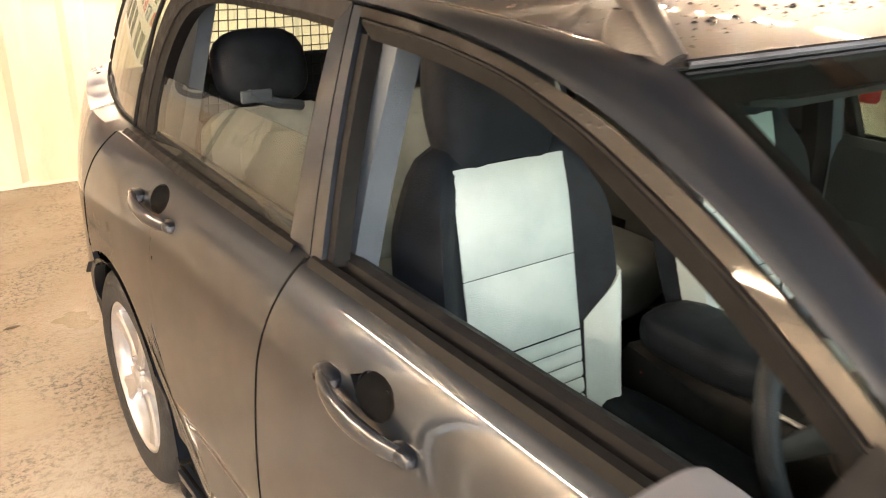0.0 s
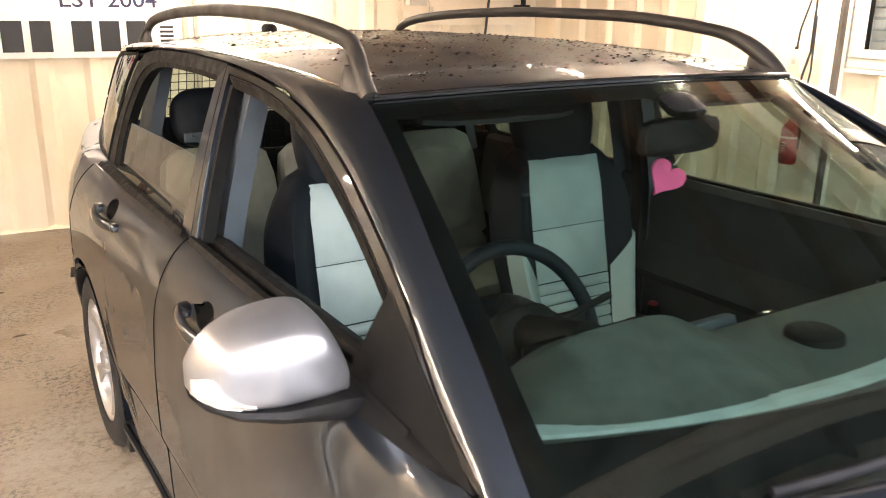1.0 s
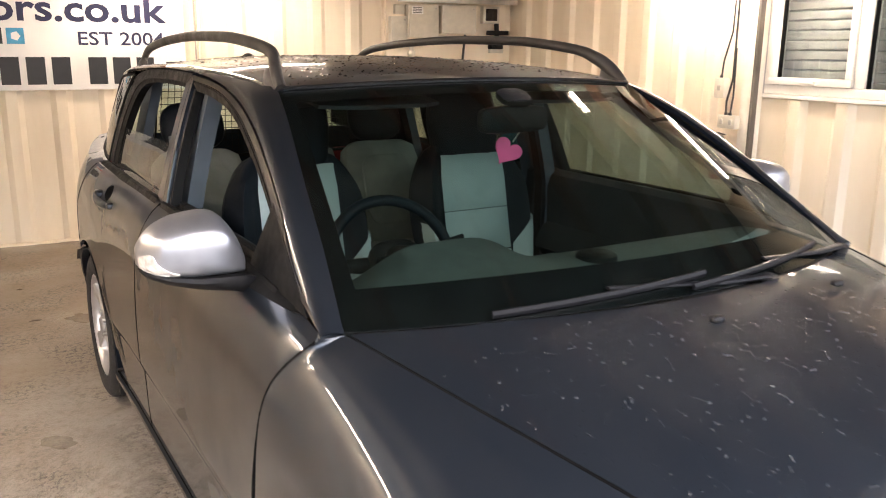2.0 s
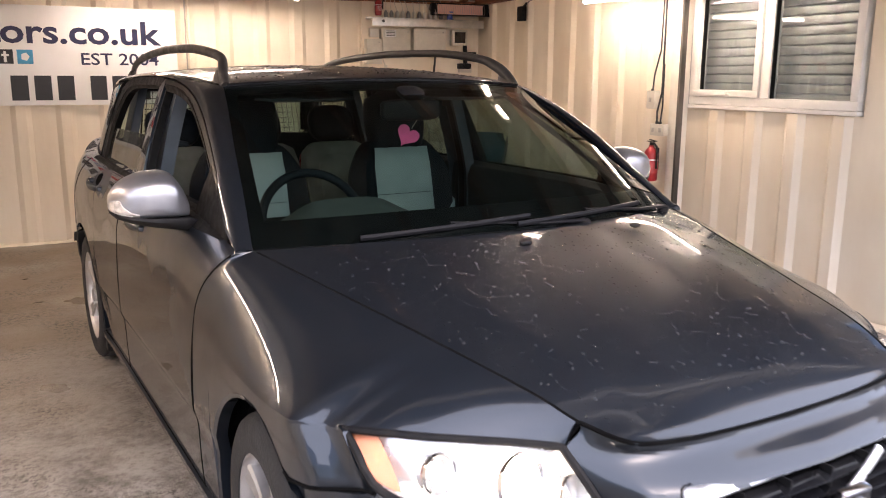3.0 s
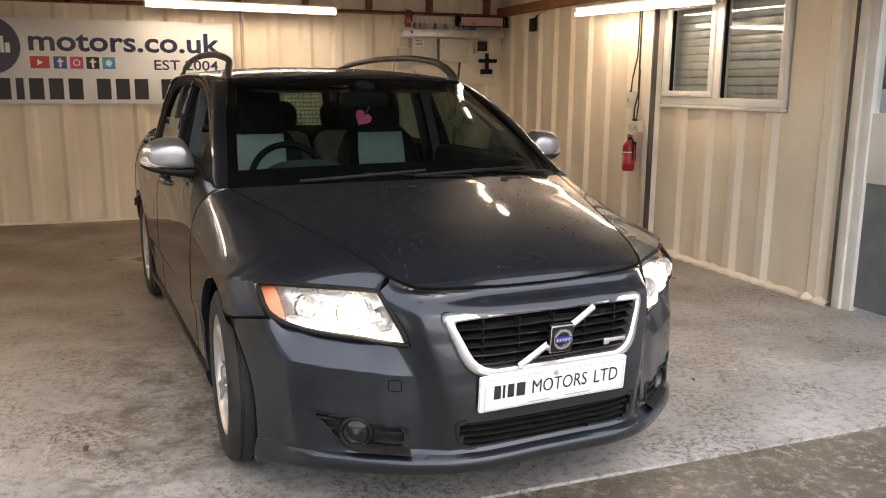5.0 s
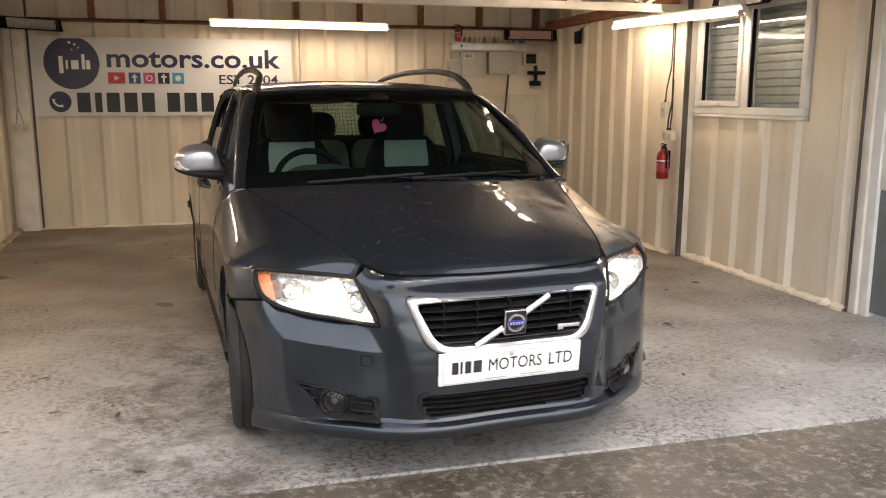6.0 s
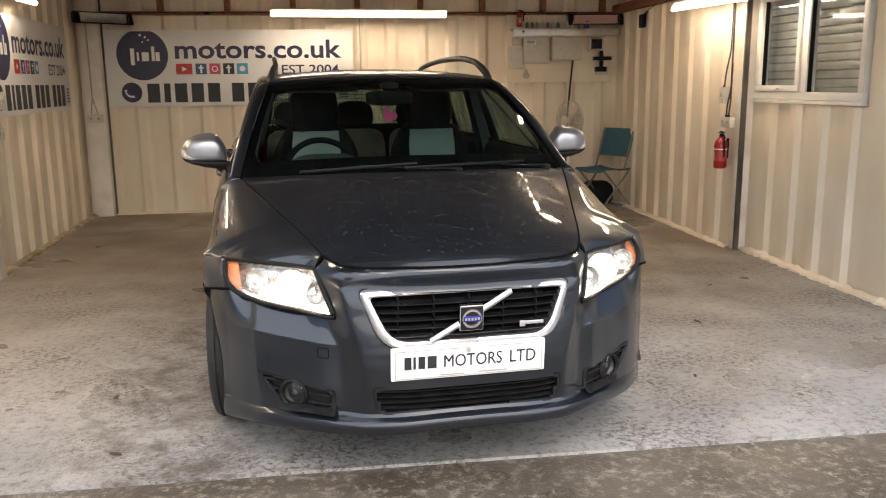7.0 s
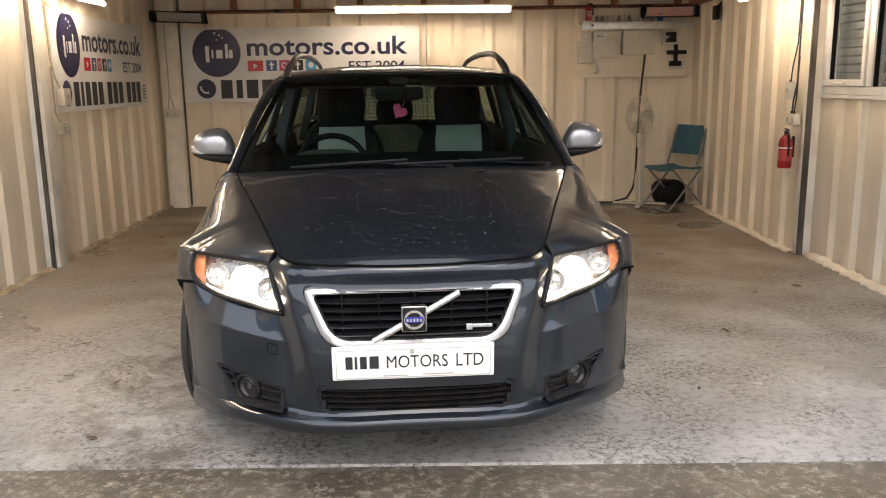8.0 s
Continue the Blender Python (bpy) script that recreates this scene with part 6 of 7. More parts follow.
# A-pillar and roof rail, from the screen's edge down to the door tops
door_top = pchip([(1.272, 0.953), (1.446, 1.043), (1.594, 1.146), (1.77, 1.238), (1.90, 1.292), (2.08, 1.345), (2.25, 1.376), (2.45, 1.395), (2.70, 1.404), (3.0, 1.406), (3.3, 1.400), (3.6, 1.388), (3.95, 1.362), (4.15, 1.325), (4.28, 1.27)])
edge_map = pchip([(1.272, 1.268), (1.446, 1.46), (1.594, 1.615), (1.77, 1.785), (1.90, 1.90), (2.08, 2.06), (2.25, 2.22), (2.7, 2.7), (4.28, 4.28)])
rows = []
for s in np.concatenate([np.linspace(1.272, 2.3, 50), np.linspace(2.33, 4.28, 50)]):
    e = float(edge_map(s))
    A = np.array((-float(edge_x(e)), e, float(edge_z(e))))
    zt = float(door_top(s))
    C = np.array((-float(half_width(s, zt)) - 0.003, s, zt))
    out = 0.5 * np.linalg.norm(C - A)
    B = 0.5 * (A + C) + out * 0.62 * np.array((-0.62, -0.10, 0.75)) / np.linalg.norm((0.62, 0.10, 0.75))
    rows.append([tuple((1 - t) ** 2 * A + 2 * t * (1 - t) * B + t * t * C) for t in np.linspace(0, 1, 12)])
both_sides("pillar_and_roof_side", skirted(grid(rows), 0.012), PAINT, "windscreen pillar and roof side in one pressing")

# door frames, seals, glass
dlo_top = pchip([(1.50, 1.035), (1.60, 1.095), (1.681, 1.145), (1.783, 1.190), (1.915, 1.243), (2.076, 1.300), (2.205, 1.336), (2.416, 1.363), (2.53, 1.366)])


def strip_on_side(curve_a, curve_b, n=60, k=4, out_a=0.0, out_b=0.0):
    """A strip of the side between two lines of (s, z)."""
    rows = []
    for t in np.linspace(0, 1, n):
        (s0, z0), (s1, z1) = curve_a(t), curve_b(t)
        row = []
        for u in np.linspace(0, 1, k):
            s, z = s0 + (s1 - s0) * u, z0 + (z1 - z0) * u
            row.append((-float(half_width(s, z)) - (out_a + (out_b - out_a) * u), s, z))
        rows.append(row)
    return grid(rows)


def path(points):
    """A polyline by length, t from 0 to 1, smoothed."""
    p = np.array(points, float)
    d = np.concatenate([[0], np.cumsum(np.hypot(*np.diff(p, axis=0).T))])
    fs, fz = pchip(list(zip(d / d[-1], p[:, 0]))), pchip(list(zip(d / d[-1], p[:, 1])))
    return lambda t: (float(fs(t)), float(fz(t)))


front_outer = path([(1.285, 0.962), (1.446, 1.037), (1.594, 1.139), (1.77, 1.231), (1.90, 1.286), (2.08, 1.339), (2.25, 1.370), (2.45, 1.389), (2.60, 1.396)])
front_inner = path([(1.33, 0.970), (1.47, 1.012), (1.615, 1.103), (1.783, 1.192), (1.915, 1.245), (2.076, 1.302), (2.23, 1.337), (2.42, 1.356), (2.575, 1.362)])
front_rim = path([(1.36, 0.972), (1.49, 1.005), (1.63, 1.092), (1.795, 1.178), (1.925, 1.231), (2.083, 1.287), (2.235, 1.321), (2.42, 1.340), (2.555, 1.346)])
for d, sg in zip(front_doors, (1, -1)):
    fix = (lambda g: g) if sg > 0 else flip_x
    mix = lambda k: lambda t: tuple((1 - k) * a + k * b for a, b in zip(front_outer(t), front_inner(t)))
    place("window_frame", fix(skirted(strip_on_side(mix(0.06), mix(0.50), 70, 5, 0.001, 0.003), 0.02)), FRAME_MUD, d, "dirty dark window frame")
    place("frame_groove", fix(skirted(strip_on_side(mix(0.50), mix(0.62), 70, 3, -0.008, -0.008), 0.02)), DARK, d)
    place("frame_lip", fix(skirted(strip_on_side(mix(0.62), mix(0.74), 70, 3, 0.0, -0.001), 0.02)), SEAL, d)
    place("window_seal", fix(skirted(strip_on_side(mix(0.75), front_rim, 70, 5, 0.001, -0.012), 0.025)), SEAL, d, "thick black rubber seal")
    rear_post = side_panel(lambda z: 2.510 + 0.22 * (z - 1.0), lambda z: pchip([(1.0, 2.549), (1.41, 2.628)])(z), lambda s: 0 * s + 1.004, lambda s: 0 * s + 1.394, 8, 16)
    place("window_post", fix(skirted(grid(rear_post), 0.02)), PAINT, d, "rear post of the window frame")
    rear_seal = side_panel(lambda z: 2.488 + 0.22 * (z - 1.0), lambda z: 2.509 + 0.22 * (z - 1.0), lambda s: 0 * s + 1.004, lambda s: 0 * s + 1.352, 4, 14, -0.010)
    place("post_seal", fix(skirted(grid(rear_seal), 0.03)), SEAL, d)
    tri = side_panel(lambda z: 1.345 + (z - 0.968) * 1.35, lambda z: 1.70 - (z - 0.968) * 0.35, lambda s: 0 * s + 0.972, lambda s: np.minimum(1.165, 0.980 + np.maximum(s - 1.36, 0) * 0.60), 14, 14, 0.003)
    place("mirror_triangle", fix(skirted(grid(tri), 0.02)), SEAL, d, "black mirror base panel")
    # waist strip and the inner door
    waist = [[(-float(half_width(s, float(belt(s)) - 0.004)) - 0.004, s, float(belt(s)) - 0.010), (-0.812, s, float(belt(s)) + 0.006), (-0.797, s, float(belt(s)) + 0.006), (-0.797, s, float(belt(s)) - 0.03)] for s in np.linspace(1.50, 2.535, 40)]
    place("waist_seal", fix(grid(waist)), SEAL, d, "black waist seal")
    card = [[(-0.772, s, float(belt(s)) - 0.02), (-0.768, s, float(belt(s)) + 0.004), (-0.750, s, float(belt(s)) + 0.006), (-0.72, s, float(belt(s)) - 0.012), (-0.70, s, float(belt(s)) - 0.06), (-0.705, s, 0.80), (-0.665, s, 0.74), (-0.66, s, 0.70), (-0.70, s, 0.66), (-0.71, s, 0.30)] for s in np.linspace(1.36, 2.53, 30)]
    # Passenger lining takes the lighter copy, as if lit behind the windscreen.
    place("door_card", fix(grid(card)), BLACK_TRIM if sg > 0 else DOOR_LINING, d, "inner door lining, lighter on the passenger side as if lit")

rear_outer = path([(2.628, 1.398), (2.85, 1.401), (3.1, 1.399), (3.3, 1.393), (3.46, 1.375), (3.545, 1.320), (3.585, 1.20), (3.60, 1.10), (3.595, 1.012)])
rear_inner = path([(2.660, 1.366), (2.85, 1.369), (3.1, 1.367), (3.27, 1.361), (3.40, 1.340), (3.478, 1.290), (3.520, 1.19), (3.530, 1.10), (3.520, 1.012)])
rear_rim = path([(2.680, 1.350), (2.85, 1.353), (3.1, 1.351), (3.26, 1.345), (3.38, 1.325), (3.45, 1.275), (3.490, 1.18), (3.50, 1.09), (3.485, 1.012)])
for d, sg in zip(rear_doors, (1, -1)):
    fix = (lambda g: g) if sg > 0 else flip_x
    place("window_frame", fix(skirted(strip_on_side(rear_outer, rear_inner, 60, 5, 0.001, 0.0), 0.02)), BLACK_TRIM, d, "black window frame")
    place("window_seal", fix(skirted(strip_on_side(rear_inner, rear_rim, 60, 3, -0.004, -0.012), 0.03)), SEAL, d)
    post = side_panel(lambda z: pchip([(1.0, 2.553), (1.41, 2.632)])(z), lambda z: pchip([(1.0, 2.632), (1.41, 2.676)])(z), lambda s: 0 * s + 1.004, lambda s: 0 * s + 1.397, 8, 16)
    place("window_post", fix(skirted(grid(post), 0.02)), PAINT, d, "front post of the window frame")
    waist = [[(-float(half_width(s, float(belt(s)) - 0.004)) - 0.004, s, float(belt(s)) - 0.010), (-0.812, s, float(belt(s)) + 0.006), (-0.797, s, float(belt(s)) + 0.006), (-0.797, s, float(belt(s)) - 0.03)] for s in np.linspace(2.60, 3.58, 40)]
    place("waist_seal", fix(grid(waist)), SEAL, d)
    card = [[(-0.772, s, float(belt(s)) - 0.02), (-0.75, s, float(belt(s)) + 0.006), (-0.72, s, float(belt(s)) - 0.012), (-0.70, s, 0.85), (-0.70, s, 0.30)] for s in np.linspace(2.62, 3.50, 20)]
    # Lighter lining copy again on the passenger side, as if lit.
    place("door_card", fix(grid(card)), BLACK_TRIM if sg > 0 else DOOR_LINING, d, "inner door lining, lighter on the passenger side as if lit")
    if sg > 0:
        top = lambda s: 1.170 + (np.asarray(s) - 2.66) * -0.02
        pane = side_panel(lambda z: 2.622 + 0.11 * (z - 1.0), lambda z: 3.515 + 0 * z, lambda s: 0 * s + 0.995, top, 14, 10, -0.016)
    else:
        pane = side_panel(lambda z: 2.632 + 0.11 * (z - 1.0), lambda z: 3.53 - 0.30 * np.maximum(z - 1.15, 0) ** 1.3 * 2, lambda s: 0 * s + 0.995, lambda s: 0 * s + 1.372, 20, 14, -0.016)
    place("side_glass", fix(skirted(grid(pane), 0.004)), DIRTY_GLASS if sg > 0 else GLASS, d, "half lowered dusty window" if sg > 0 else "closed window")
pane = side_panel(lambda z: 1.36 + (z - 0.97) * 1.6, lambda z: 2.50 + 0.22 * (z - 1.0), lambda s: 0 * s + 0.98, lambda s: np.minimum(dlo_top(np.clip(s, 1.5, 2.53)) + 0.01, 1.37), 30, 14, -0.014)
place("side_glass", flip_x(grid(pane)), GLASS, front_doors[1], "closed window")

# quarter glass behind the rear doors, and its body frame
qp = side_panel(lambda z: 3.612 - 0.45 * np.maximum(z - 1.24, 0) * np.clip((z - 1.24) / 0.14, 0, 1), lambda z: pchip([(1.0, 4.19), (1.10, 4.215), (1.20, 4.20), (1.30, 4.12), (1.38, 3.93)])(z), lambda s: belt(s) + 0.006, lambda s: np.minimum(door_top(s) - 0.022, 1.378), 26, 18, 0.001)
qg = both_sides("quarter_glass", skirted(grid(qp), 0.006), DIRTY_GLASS, "dusty fixed side glass")
for g in qg:
    fix = (lambda geo: geo) if g is qg[0] else flip_x
    rim = [tuple(p) for p in qp[0]] + [tuple(p) for p in qp[:, -1]][1:] + [tuple(p) for p in qp[-1][::-1]][1:] + [tuple(p) for p in qp[::-1, 0]][1:]
    place("glass_seal", fix(tube(rim, 0.006, 6)), SEAL, g)
dp = side_panel(lambda z: pchip([(1.0, 4.20), (1.10, 4.225), (1.20, 4.21), (1.30, 4.13), (1.38, 3.94)])(z), lambda z: 4.47 - 0.42 * (z - 1.03), lambda s: belt(s) + 0.001, lambda s: 0 * s + 1.36, 12, 18)
both_sides("rear_pillar", skirted(grid(dp), 0.014), PAINT)

# tail
tailgate = place("tailgate", join(
    grid([[(x * 0.70, 4.475 - 0.10 * x * x - 0.05 * v, 0.55 + 0.49 * v) for x in np.linspace(-1, 1, 16)] for v in np.linspace(0, 1, 6)]),
    grid([[(x * 0.56, 4.27 + 0.07 * (1 - x * x), 1.385 - 0.05 * x * x - 0.05 * v) for x in np.linspace(-1, 1, 16)] for v in (0, 1)])), PAINT, car)
place("rear_glass", grid([[(x * (0.66 - 0.10 * v), 4.43 - 0.10 * x * x - 0.13 * v, 1.04 + 0.30 * v) for x in np.linspace(-1, 1, 16)] for v in np.linspace(0, 1, 6)]), GLASS, tailgate)
place("rear_bumper", grid([[(x * 0.80, 4.53 - 0.16 * abs(x) ** 3, z) for x in np.linspace(-1, 1, 24)] for z in (0.20, 0.30, 0.52, 0.56)]), PAINT, car)
for sg in (-1, 1):
    place("tail_lamp", soft_box(sg * 0.62, 4.36, 0.80, 0.14, 0.10, 0.24, 4), CAP_RED, car, "red tail lamp")
# ---- wheels ----
def wheel(m):
    """An alloy wheel; its axle is x, its outer face is towards -x."""
    w = new("wheel", mesh_of("wheel", *tyre_geo, RUBBER))
    w.parent, w.matrix_basis = car, m
    w["label"] = "tyre and silver five-spoke alloy wheel"
    rim = place("rim", rim_geo, ALLOY, w, "silver alloy rim")
    for k in range(5):
        place("spoke", moved(spoke_geo, Matrix.Rotation(2 * math.pi * k / 5 + 0.3, 4, "X")), ALLOY, w)
        a = 2 * math.pi * (k + 0.5) / 5 + 0.3
        place("wheel_bolt", moved(tube([(-0.078, 0, 0), (-0.090, 0, 0)], 0.009, 8), Matrix.Rotation(a, 4, "X") @ Matrix.Translation((0, 0, 0.052))), GALV, w)
    place("hub_cap", lathe([(0.036, -0.075), (0.035, 0.088), (0.028, 0.094), (0.001, 0.096)], 24, Matrix.Rotation(radians(-90), 4, "Y")), ALLOY, w)
    place("brake_disc", lathe([(0.06, 0.0), (0.14, 0.0), (0.14, -0.02), (0.06, -0.02)], 32, Matrix.Rotation(radians(-90), 4, "Y")), DISC, w)
    return w


turn_x = Matrix.Rotation(radians(-90), 4, "Y")
tyre_profile = [(0.218, 0.085), (0.222, 0.098), (0.250, 0.104), (0.285, 0.102), (0.305, 0.092), (0.314, 0.078), (0.316, 0.070), (0.309, 0.068), (0.309, 0.060), (0.317, 0.058), (0.318, 0.025), (0.310, 0.024), (0.310, 0.016), (0.318, 0.015), (0.318, -0.015), (0.310, -0.016), (0.310, -0.024), (0.318, -0.025), (0.317, -0.06), (0.314, -0.078), (0.300, -0.098), (0.25, -0.102), (0.218, -0.09)]
tyre_geo = lathe(tyre_profile, 64, turn_x)
rim_geo = lathe([(0.195, -0.09), (0.196, 0.02), (0.200, 0.070), (0.205, 0.086), (0.213, 0.094), (0.220, 0.094), (0.222, 0.084), (0.214, 0.070), (0.210, -0.09)], 64, turn_x)
spoke_rows = []
for t in np.linspace(0, 1, 14):
    r = 0.030 + 0.172 * t
    half = 0.030 - 0.010 * math.sin(math.pi * min(1, t * 1.1)) + 0.010 * t ** 3
    face = 0.084 - 0.010 * math.sin(math.pi * t) + 0.004 * t
    spoke_rows.append([(-face + 0.030, -half, r), (-face + 0.006, -half, r), (-face, -half * 0.72, r), (-face + 0.004, 0, r), (-face, half * 0.72, r), (-face + 0.006, half, r), (-face + 0.030, half, r)])
spoke_geo = grid(spoke_rows, close_v=True)
for sg, s, steer in ((-1, FRONT_AXLE, -3), (1, FRONT_AXLE, -3), (-1, REAR_AXLE, 0), (1, REAR_AXLE, 0)):
    m = pose(sg * (0.790 if s < 2 else 0.796), s, 0.317, 0, 0, steer + (0 if sg < 0 else 180))
    wheel(m)
both_sides("mud_flap", box(-0.86, -0.62, 3.18 - 0.012, 3.18, 0.13, 0.24, 0.004), BLACK_TRIM)
both_sides("sill_end_cap", box(-0.885, -0.80, 3.19, 3.235, 0.12, 0.23, 0.006), BLACK_TRIM)

# ---- mirrors ----
def door_mirror(fix, parent):
    """A capped mirror: flat below, highest near the door with a cut corner there, on a black lower shell and foot."""
    top_z = pchip([(0, 1.052), (0.05, 1.082), (0.12, 1.108), (0.22, 1.130), (0.35, 1.136), (0.60, 1.130), (0.80, 1.113), (0.92, 1.090), (1, 1.062)])
    low_z = pchip([(0, 0.999), (0.5, 1.001), (0.85, 1.010), (1, 1.026)])
    depth = pchip([(0, 0.078), (0.2, 0.098), (0.5, 0.104), (0.8, 0.086), (0.94, 0.056), (1, 0.026)])

    def shell_point(u, a, out=0.0):
        low, h, d, back = float(low_z(u)), float(top_z(u) - low_z(u)), float(depth(u)), 1.704 + 0.012 * u
        f, v = math.cos(a), math.sin(a)
        z = low + h * 0.5 * (1 + math.copysign(abs(v) ** (0.80 if v > 0 else 0.40), v))
        return np.array((-0.836 - 0.216 * u, back - d * f ** (0.75 if v > 0 else 0.35) - out, z))

    rows = []
    for u, k in [(0.0, 0.02), (0.0, 0.60), (0.002, 0.93)] + [(u, 1.0) for u in np.linspace(0.02, 0.98, 28)] + [(0.992, 0.92), (0.998, 0.7), (1.0, 0.03)]:
        ring = [shell_point(u, a) for a in np.linspace(-math.pi / 2, math.pi / 2, 19)]
        x, back, low, h = -0.836 - 0.216 * u, 1.704 + 0.012 * u, float(low_z(u)), float(top_z(u) - low_z(u))
        ring += [np.array((x, back, low + h * 0.75)), np.array((x, back, low + h * 0.25))]
        c = np.mean(np.array(ring), axis=0)
        rows.append([tuple(c + (p - c) * k) for p in ring])
    shell = place("door_mirror", fix(grid(rows, close_v=True)), SILVER, parent, "silver capped door mirror", 50)
    face = [[(-0.836 - 0.216 * u, 1.707 + 0.012 * u, float(low_z(u)) + float(top_z(u) - low_z(u)) * (0.12 + 0.76 * k)) for u in np.linspace(0.08, 0.92, 10)] for k in np.linspace(0, 1, 6)]
    place("mirror_glass", fix(skirted(grid(face), -0.004, (-0.95, 1.68, 1.06))), CHROME, shell, "mirror glass")
    foot = []
    for x, z0, z1, s0, s1 in ((-1.050, 1.016, 1.028, 1.690, 1.712), (-1.035, 1.002, 1.020, 1.650, 1.714), (-1.0, 0.990, 1.010, 1.622, 1.712), (-0.94, 0.976, 1.003, 1.606, 1.710), (-0.88, 0.966, 1.001, 1.602, 1.708), (-0.838, 0.958, 0.999, 1.604, 1.706), (-0.815, 0.953, 0.990, 1.612, 1.702), (-0.79, 0.950, 0.990, 1.612, 1.700), (-0.765, 0.948, 0.998, 1.612, 1.700)):
        foot.append([(x, s0 + 0.004, z1), (x, s0, 0.35 * z0 + 0.65 * z1), (x, s0 + 0.022, z0), (x, s1 - 0.02, z0 + 0.002), (x, s1, 0.5 * (z0 + z1)), (x, s1, z1)])
    place("mirror_foot", fix(grid(foot, close_v=True)), BLACK_TRIM, shell, "black plastic lower shell and foot of the mirror", 60)
    lens = []
    for u in np.linspace(0.66, 0.985, 14):
        top = -0.62 + 0.72 * float(smooth(0.66, 0.95, u))
        lens.append([tuple(shell_point(u, a, 0.0022) + np.array((-0.002, 0, 0))) for a in np.linspace(-1.25, top, 7)])
    lens_part = place("indicator_lens", fix(skirted(grid(lens), 0.003, (-0.95, 1.70, 1.03))), MIRROR_LENS, shell, "clear indicator lens in the mirror")
    rib = [[tuple(shell_point(u, a, 0.0042) + np.array((-0.003, 0, 0))) for a in (-0.95, -0.80)] for u in np.linspace(0.74, 0.96, 8)]
    place("lens_rib", fix(skirted(grid(rib), 0.002, (-0.95, 1.70, 1.03))), GALV, lens_part)
    return shell


MIRROR_LENS = plain("frosted_clear_lens", (0.62, 0.58, 0.52), 0.12, 0.35, 0.3, scale=60)
door_mirror(lambda g: g, front_doors[0])
door_mirror(flip_x, front_doors[1])

# ---- door handles ----
def handle(fix, parent, s0, z0):
    w = lambda s, z: float(half_width(s, z))
    dish = []
    for r in np.linspace(1, 0.05, 7):
        dish.append([(-(w(s0 + 0.050 * r * math.cos(a), z0 + 0.033 * r * math.sin(a)) - 0.022 * (1 - r ** 2) - 0.001), s0 + 0.050 * r * math.cos(a), z0 + 0.033 * r * math.sin(a)) for a in np.linspace(0, 2 * math.pi, 28, endpoint=False)])
    # Shade in the recess is painted as near-black on the dish.
    place("handle_dish", fix(grid(dish, close_v=True)), DARK, parent, "dished recess behind the handle, blackened for its shade")
    pts, rad = [], []
    for t in np.linspace(0, 1, 15):
        s = s0 - 0.105 + 0.240 * t
        out = 0.002 + 0.030 * math.sin(math.pi * t) ** 0.6
        z = z0 - 0.024 + 0.014 * (t - 0.5)
        pts.append((-(w(s, z) + out), s, z))
        rad.append(0.009 + 0.007 * math.sin(math.pi * t) ** 0.5)
    place("door_handle", fix(tube(pts, rad, 12, (0.75, 1.15))), PAINT, parent, "grip of the door handle")
    e = (-(w(s0 + 0.115, z0 - 0.02) + 0.004), s0 + 0.112, z0 - 0.017)
    place("handle_end", fix(soft_box(*e, 0.036, 0.06, 0.030, 3, 8, 14)), PAINT, parent)
    place("key_hole", fix(soft_box(e[0] - 0.017, e[1] + 0.012, e[2] - 0.002, 0.006, 0.010, 0.010, 3, 6, 10)), BLACK_TRIM, parent)
    f = (-(w(s0 - 0.10, z0 - 0.03) + 0.004), s0 - 0.098, z0 - 0.031)
    place("handle_end", fix(soft_box(*f, 0.030, 0.050, 0.026, 3, 8, 14)), PAINT, parent)


for d, fix in zip(front_doors, (lambda g: g, flip_x)):
    handle(fix, d, 2.235, 0.918)
for d, fix in zip(rear_doors, (lambda g: g, flip_x)):
    handle(fix, d, 3.165, 0.945)

# ---- roof rails ----
rail_pts = [(2.015, 1.372), (2.035, 1.392), (2.07, 1.423), (2.115, 1.452), (2.18, 1.475), (2.32, 1.494), (2.6, 1.513), (3.0, 1.517), (3.4, 1.505), (3.7, 1.484), (3.85, 1.462), (3.93, 1.432), (3.975, 1.385)]
rz = pchip(rail_pts)
pts = []
for s in np.concatenate([np.linspace(2.015, 2.2, 16), np.linspace(2.23, 3.75, 24), np.linspace(3.78, 3.975, 10)]):
    pts.append((-(0.600 - 0.030 * smooth(2.02, 2.16, s) - 0.030 * smooth(2.4, 4.1, s)), s, float(rz(s))))
rad = [0.0185 + 0.006 * (1 - smooth(0.06, 0.22, p[1] - 2.0)) for p in pts]
rail = tube(pts, rad, 14, (0.72, 0.95))
RAIL = surface("satin_black_rail", (0.030, 0.027, 0.025), (0.055, 0.048, 0.042), 12, (0.35, 0.55), 0.3, 0.1, 300)
def foot(s, lean, x):
    rows = [[(-x + 0.024 * k * math.cos(a), s + lean * h + 0.058 * k * math.sin(a), 1.383 + 0.030 * h) for a in np.linspace(0, 2 * math.pi, 20, endpoint=False)] for h, k in ((0, 1), (0.5, 0.9), (1, 0.7), (1.5, 0.4))]
    return grid(rows, close_v=True)
for fix in (lambda g: g, flip_x):
    r = place("roof_rail", fix(rail), RAIL, car, "raised satin black roof rail")
    place("rail_foot", fix(foot(2.06, 0.02, 0.600)), RAIL, r)
    place("rail_foot", fix(foot(3.92, -0.02, 0.557)), RAIL, r)
place("aerial", soft_box(0.0, 4.10, 1.425, 0.05, 0.12, 0.05, 2.5, 8, 14), BLACK_TRIM, car)


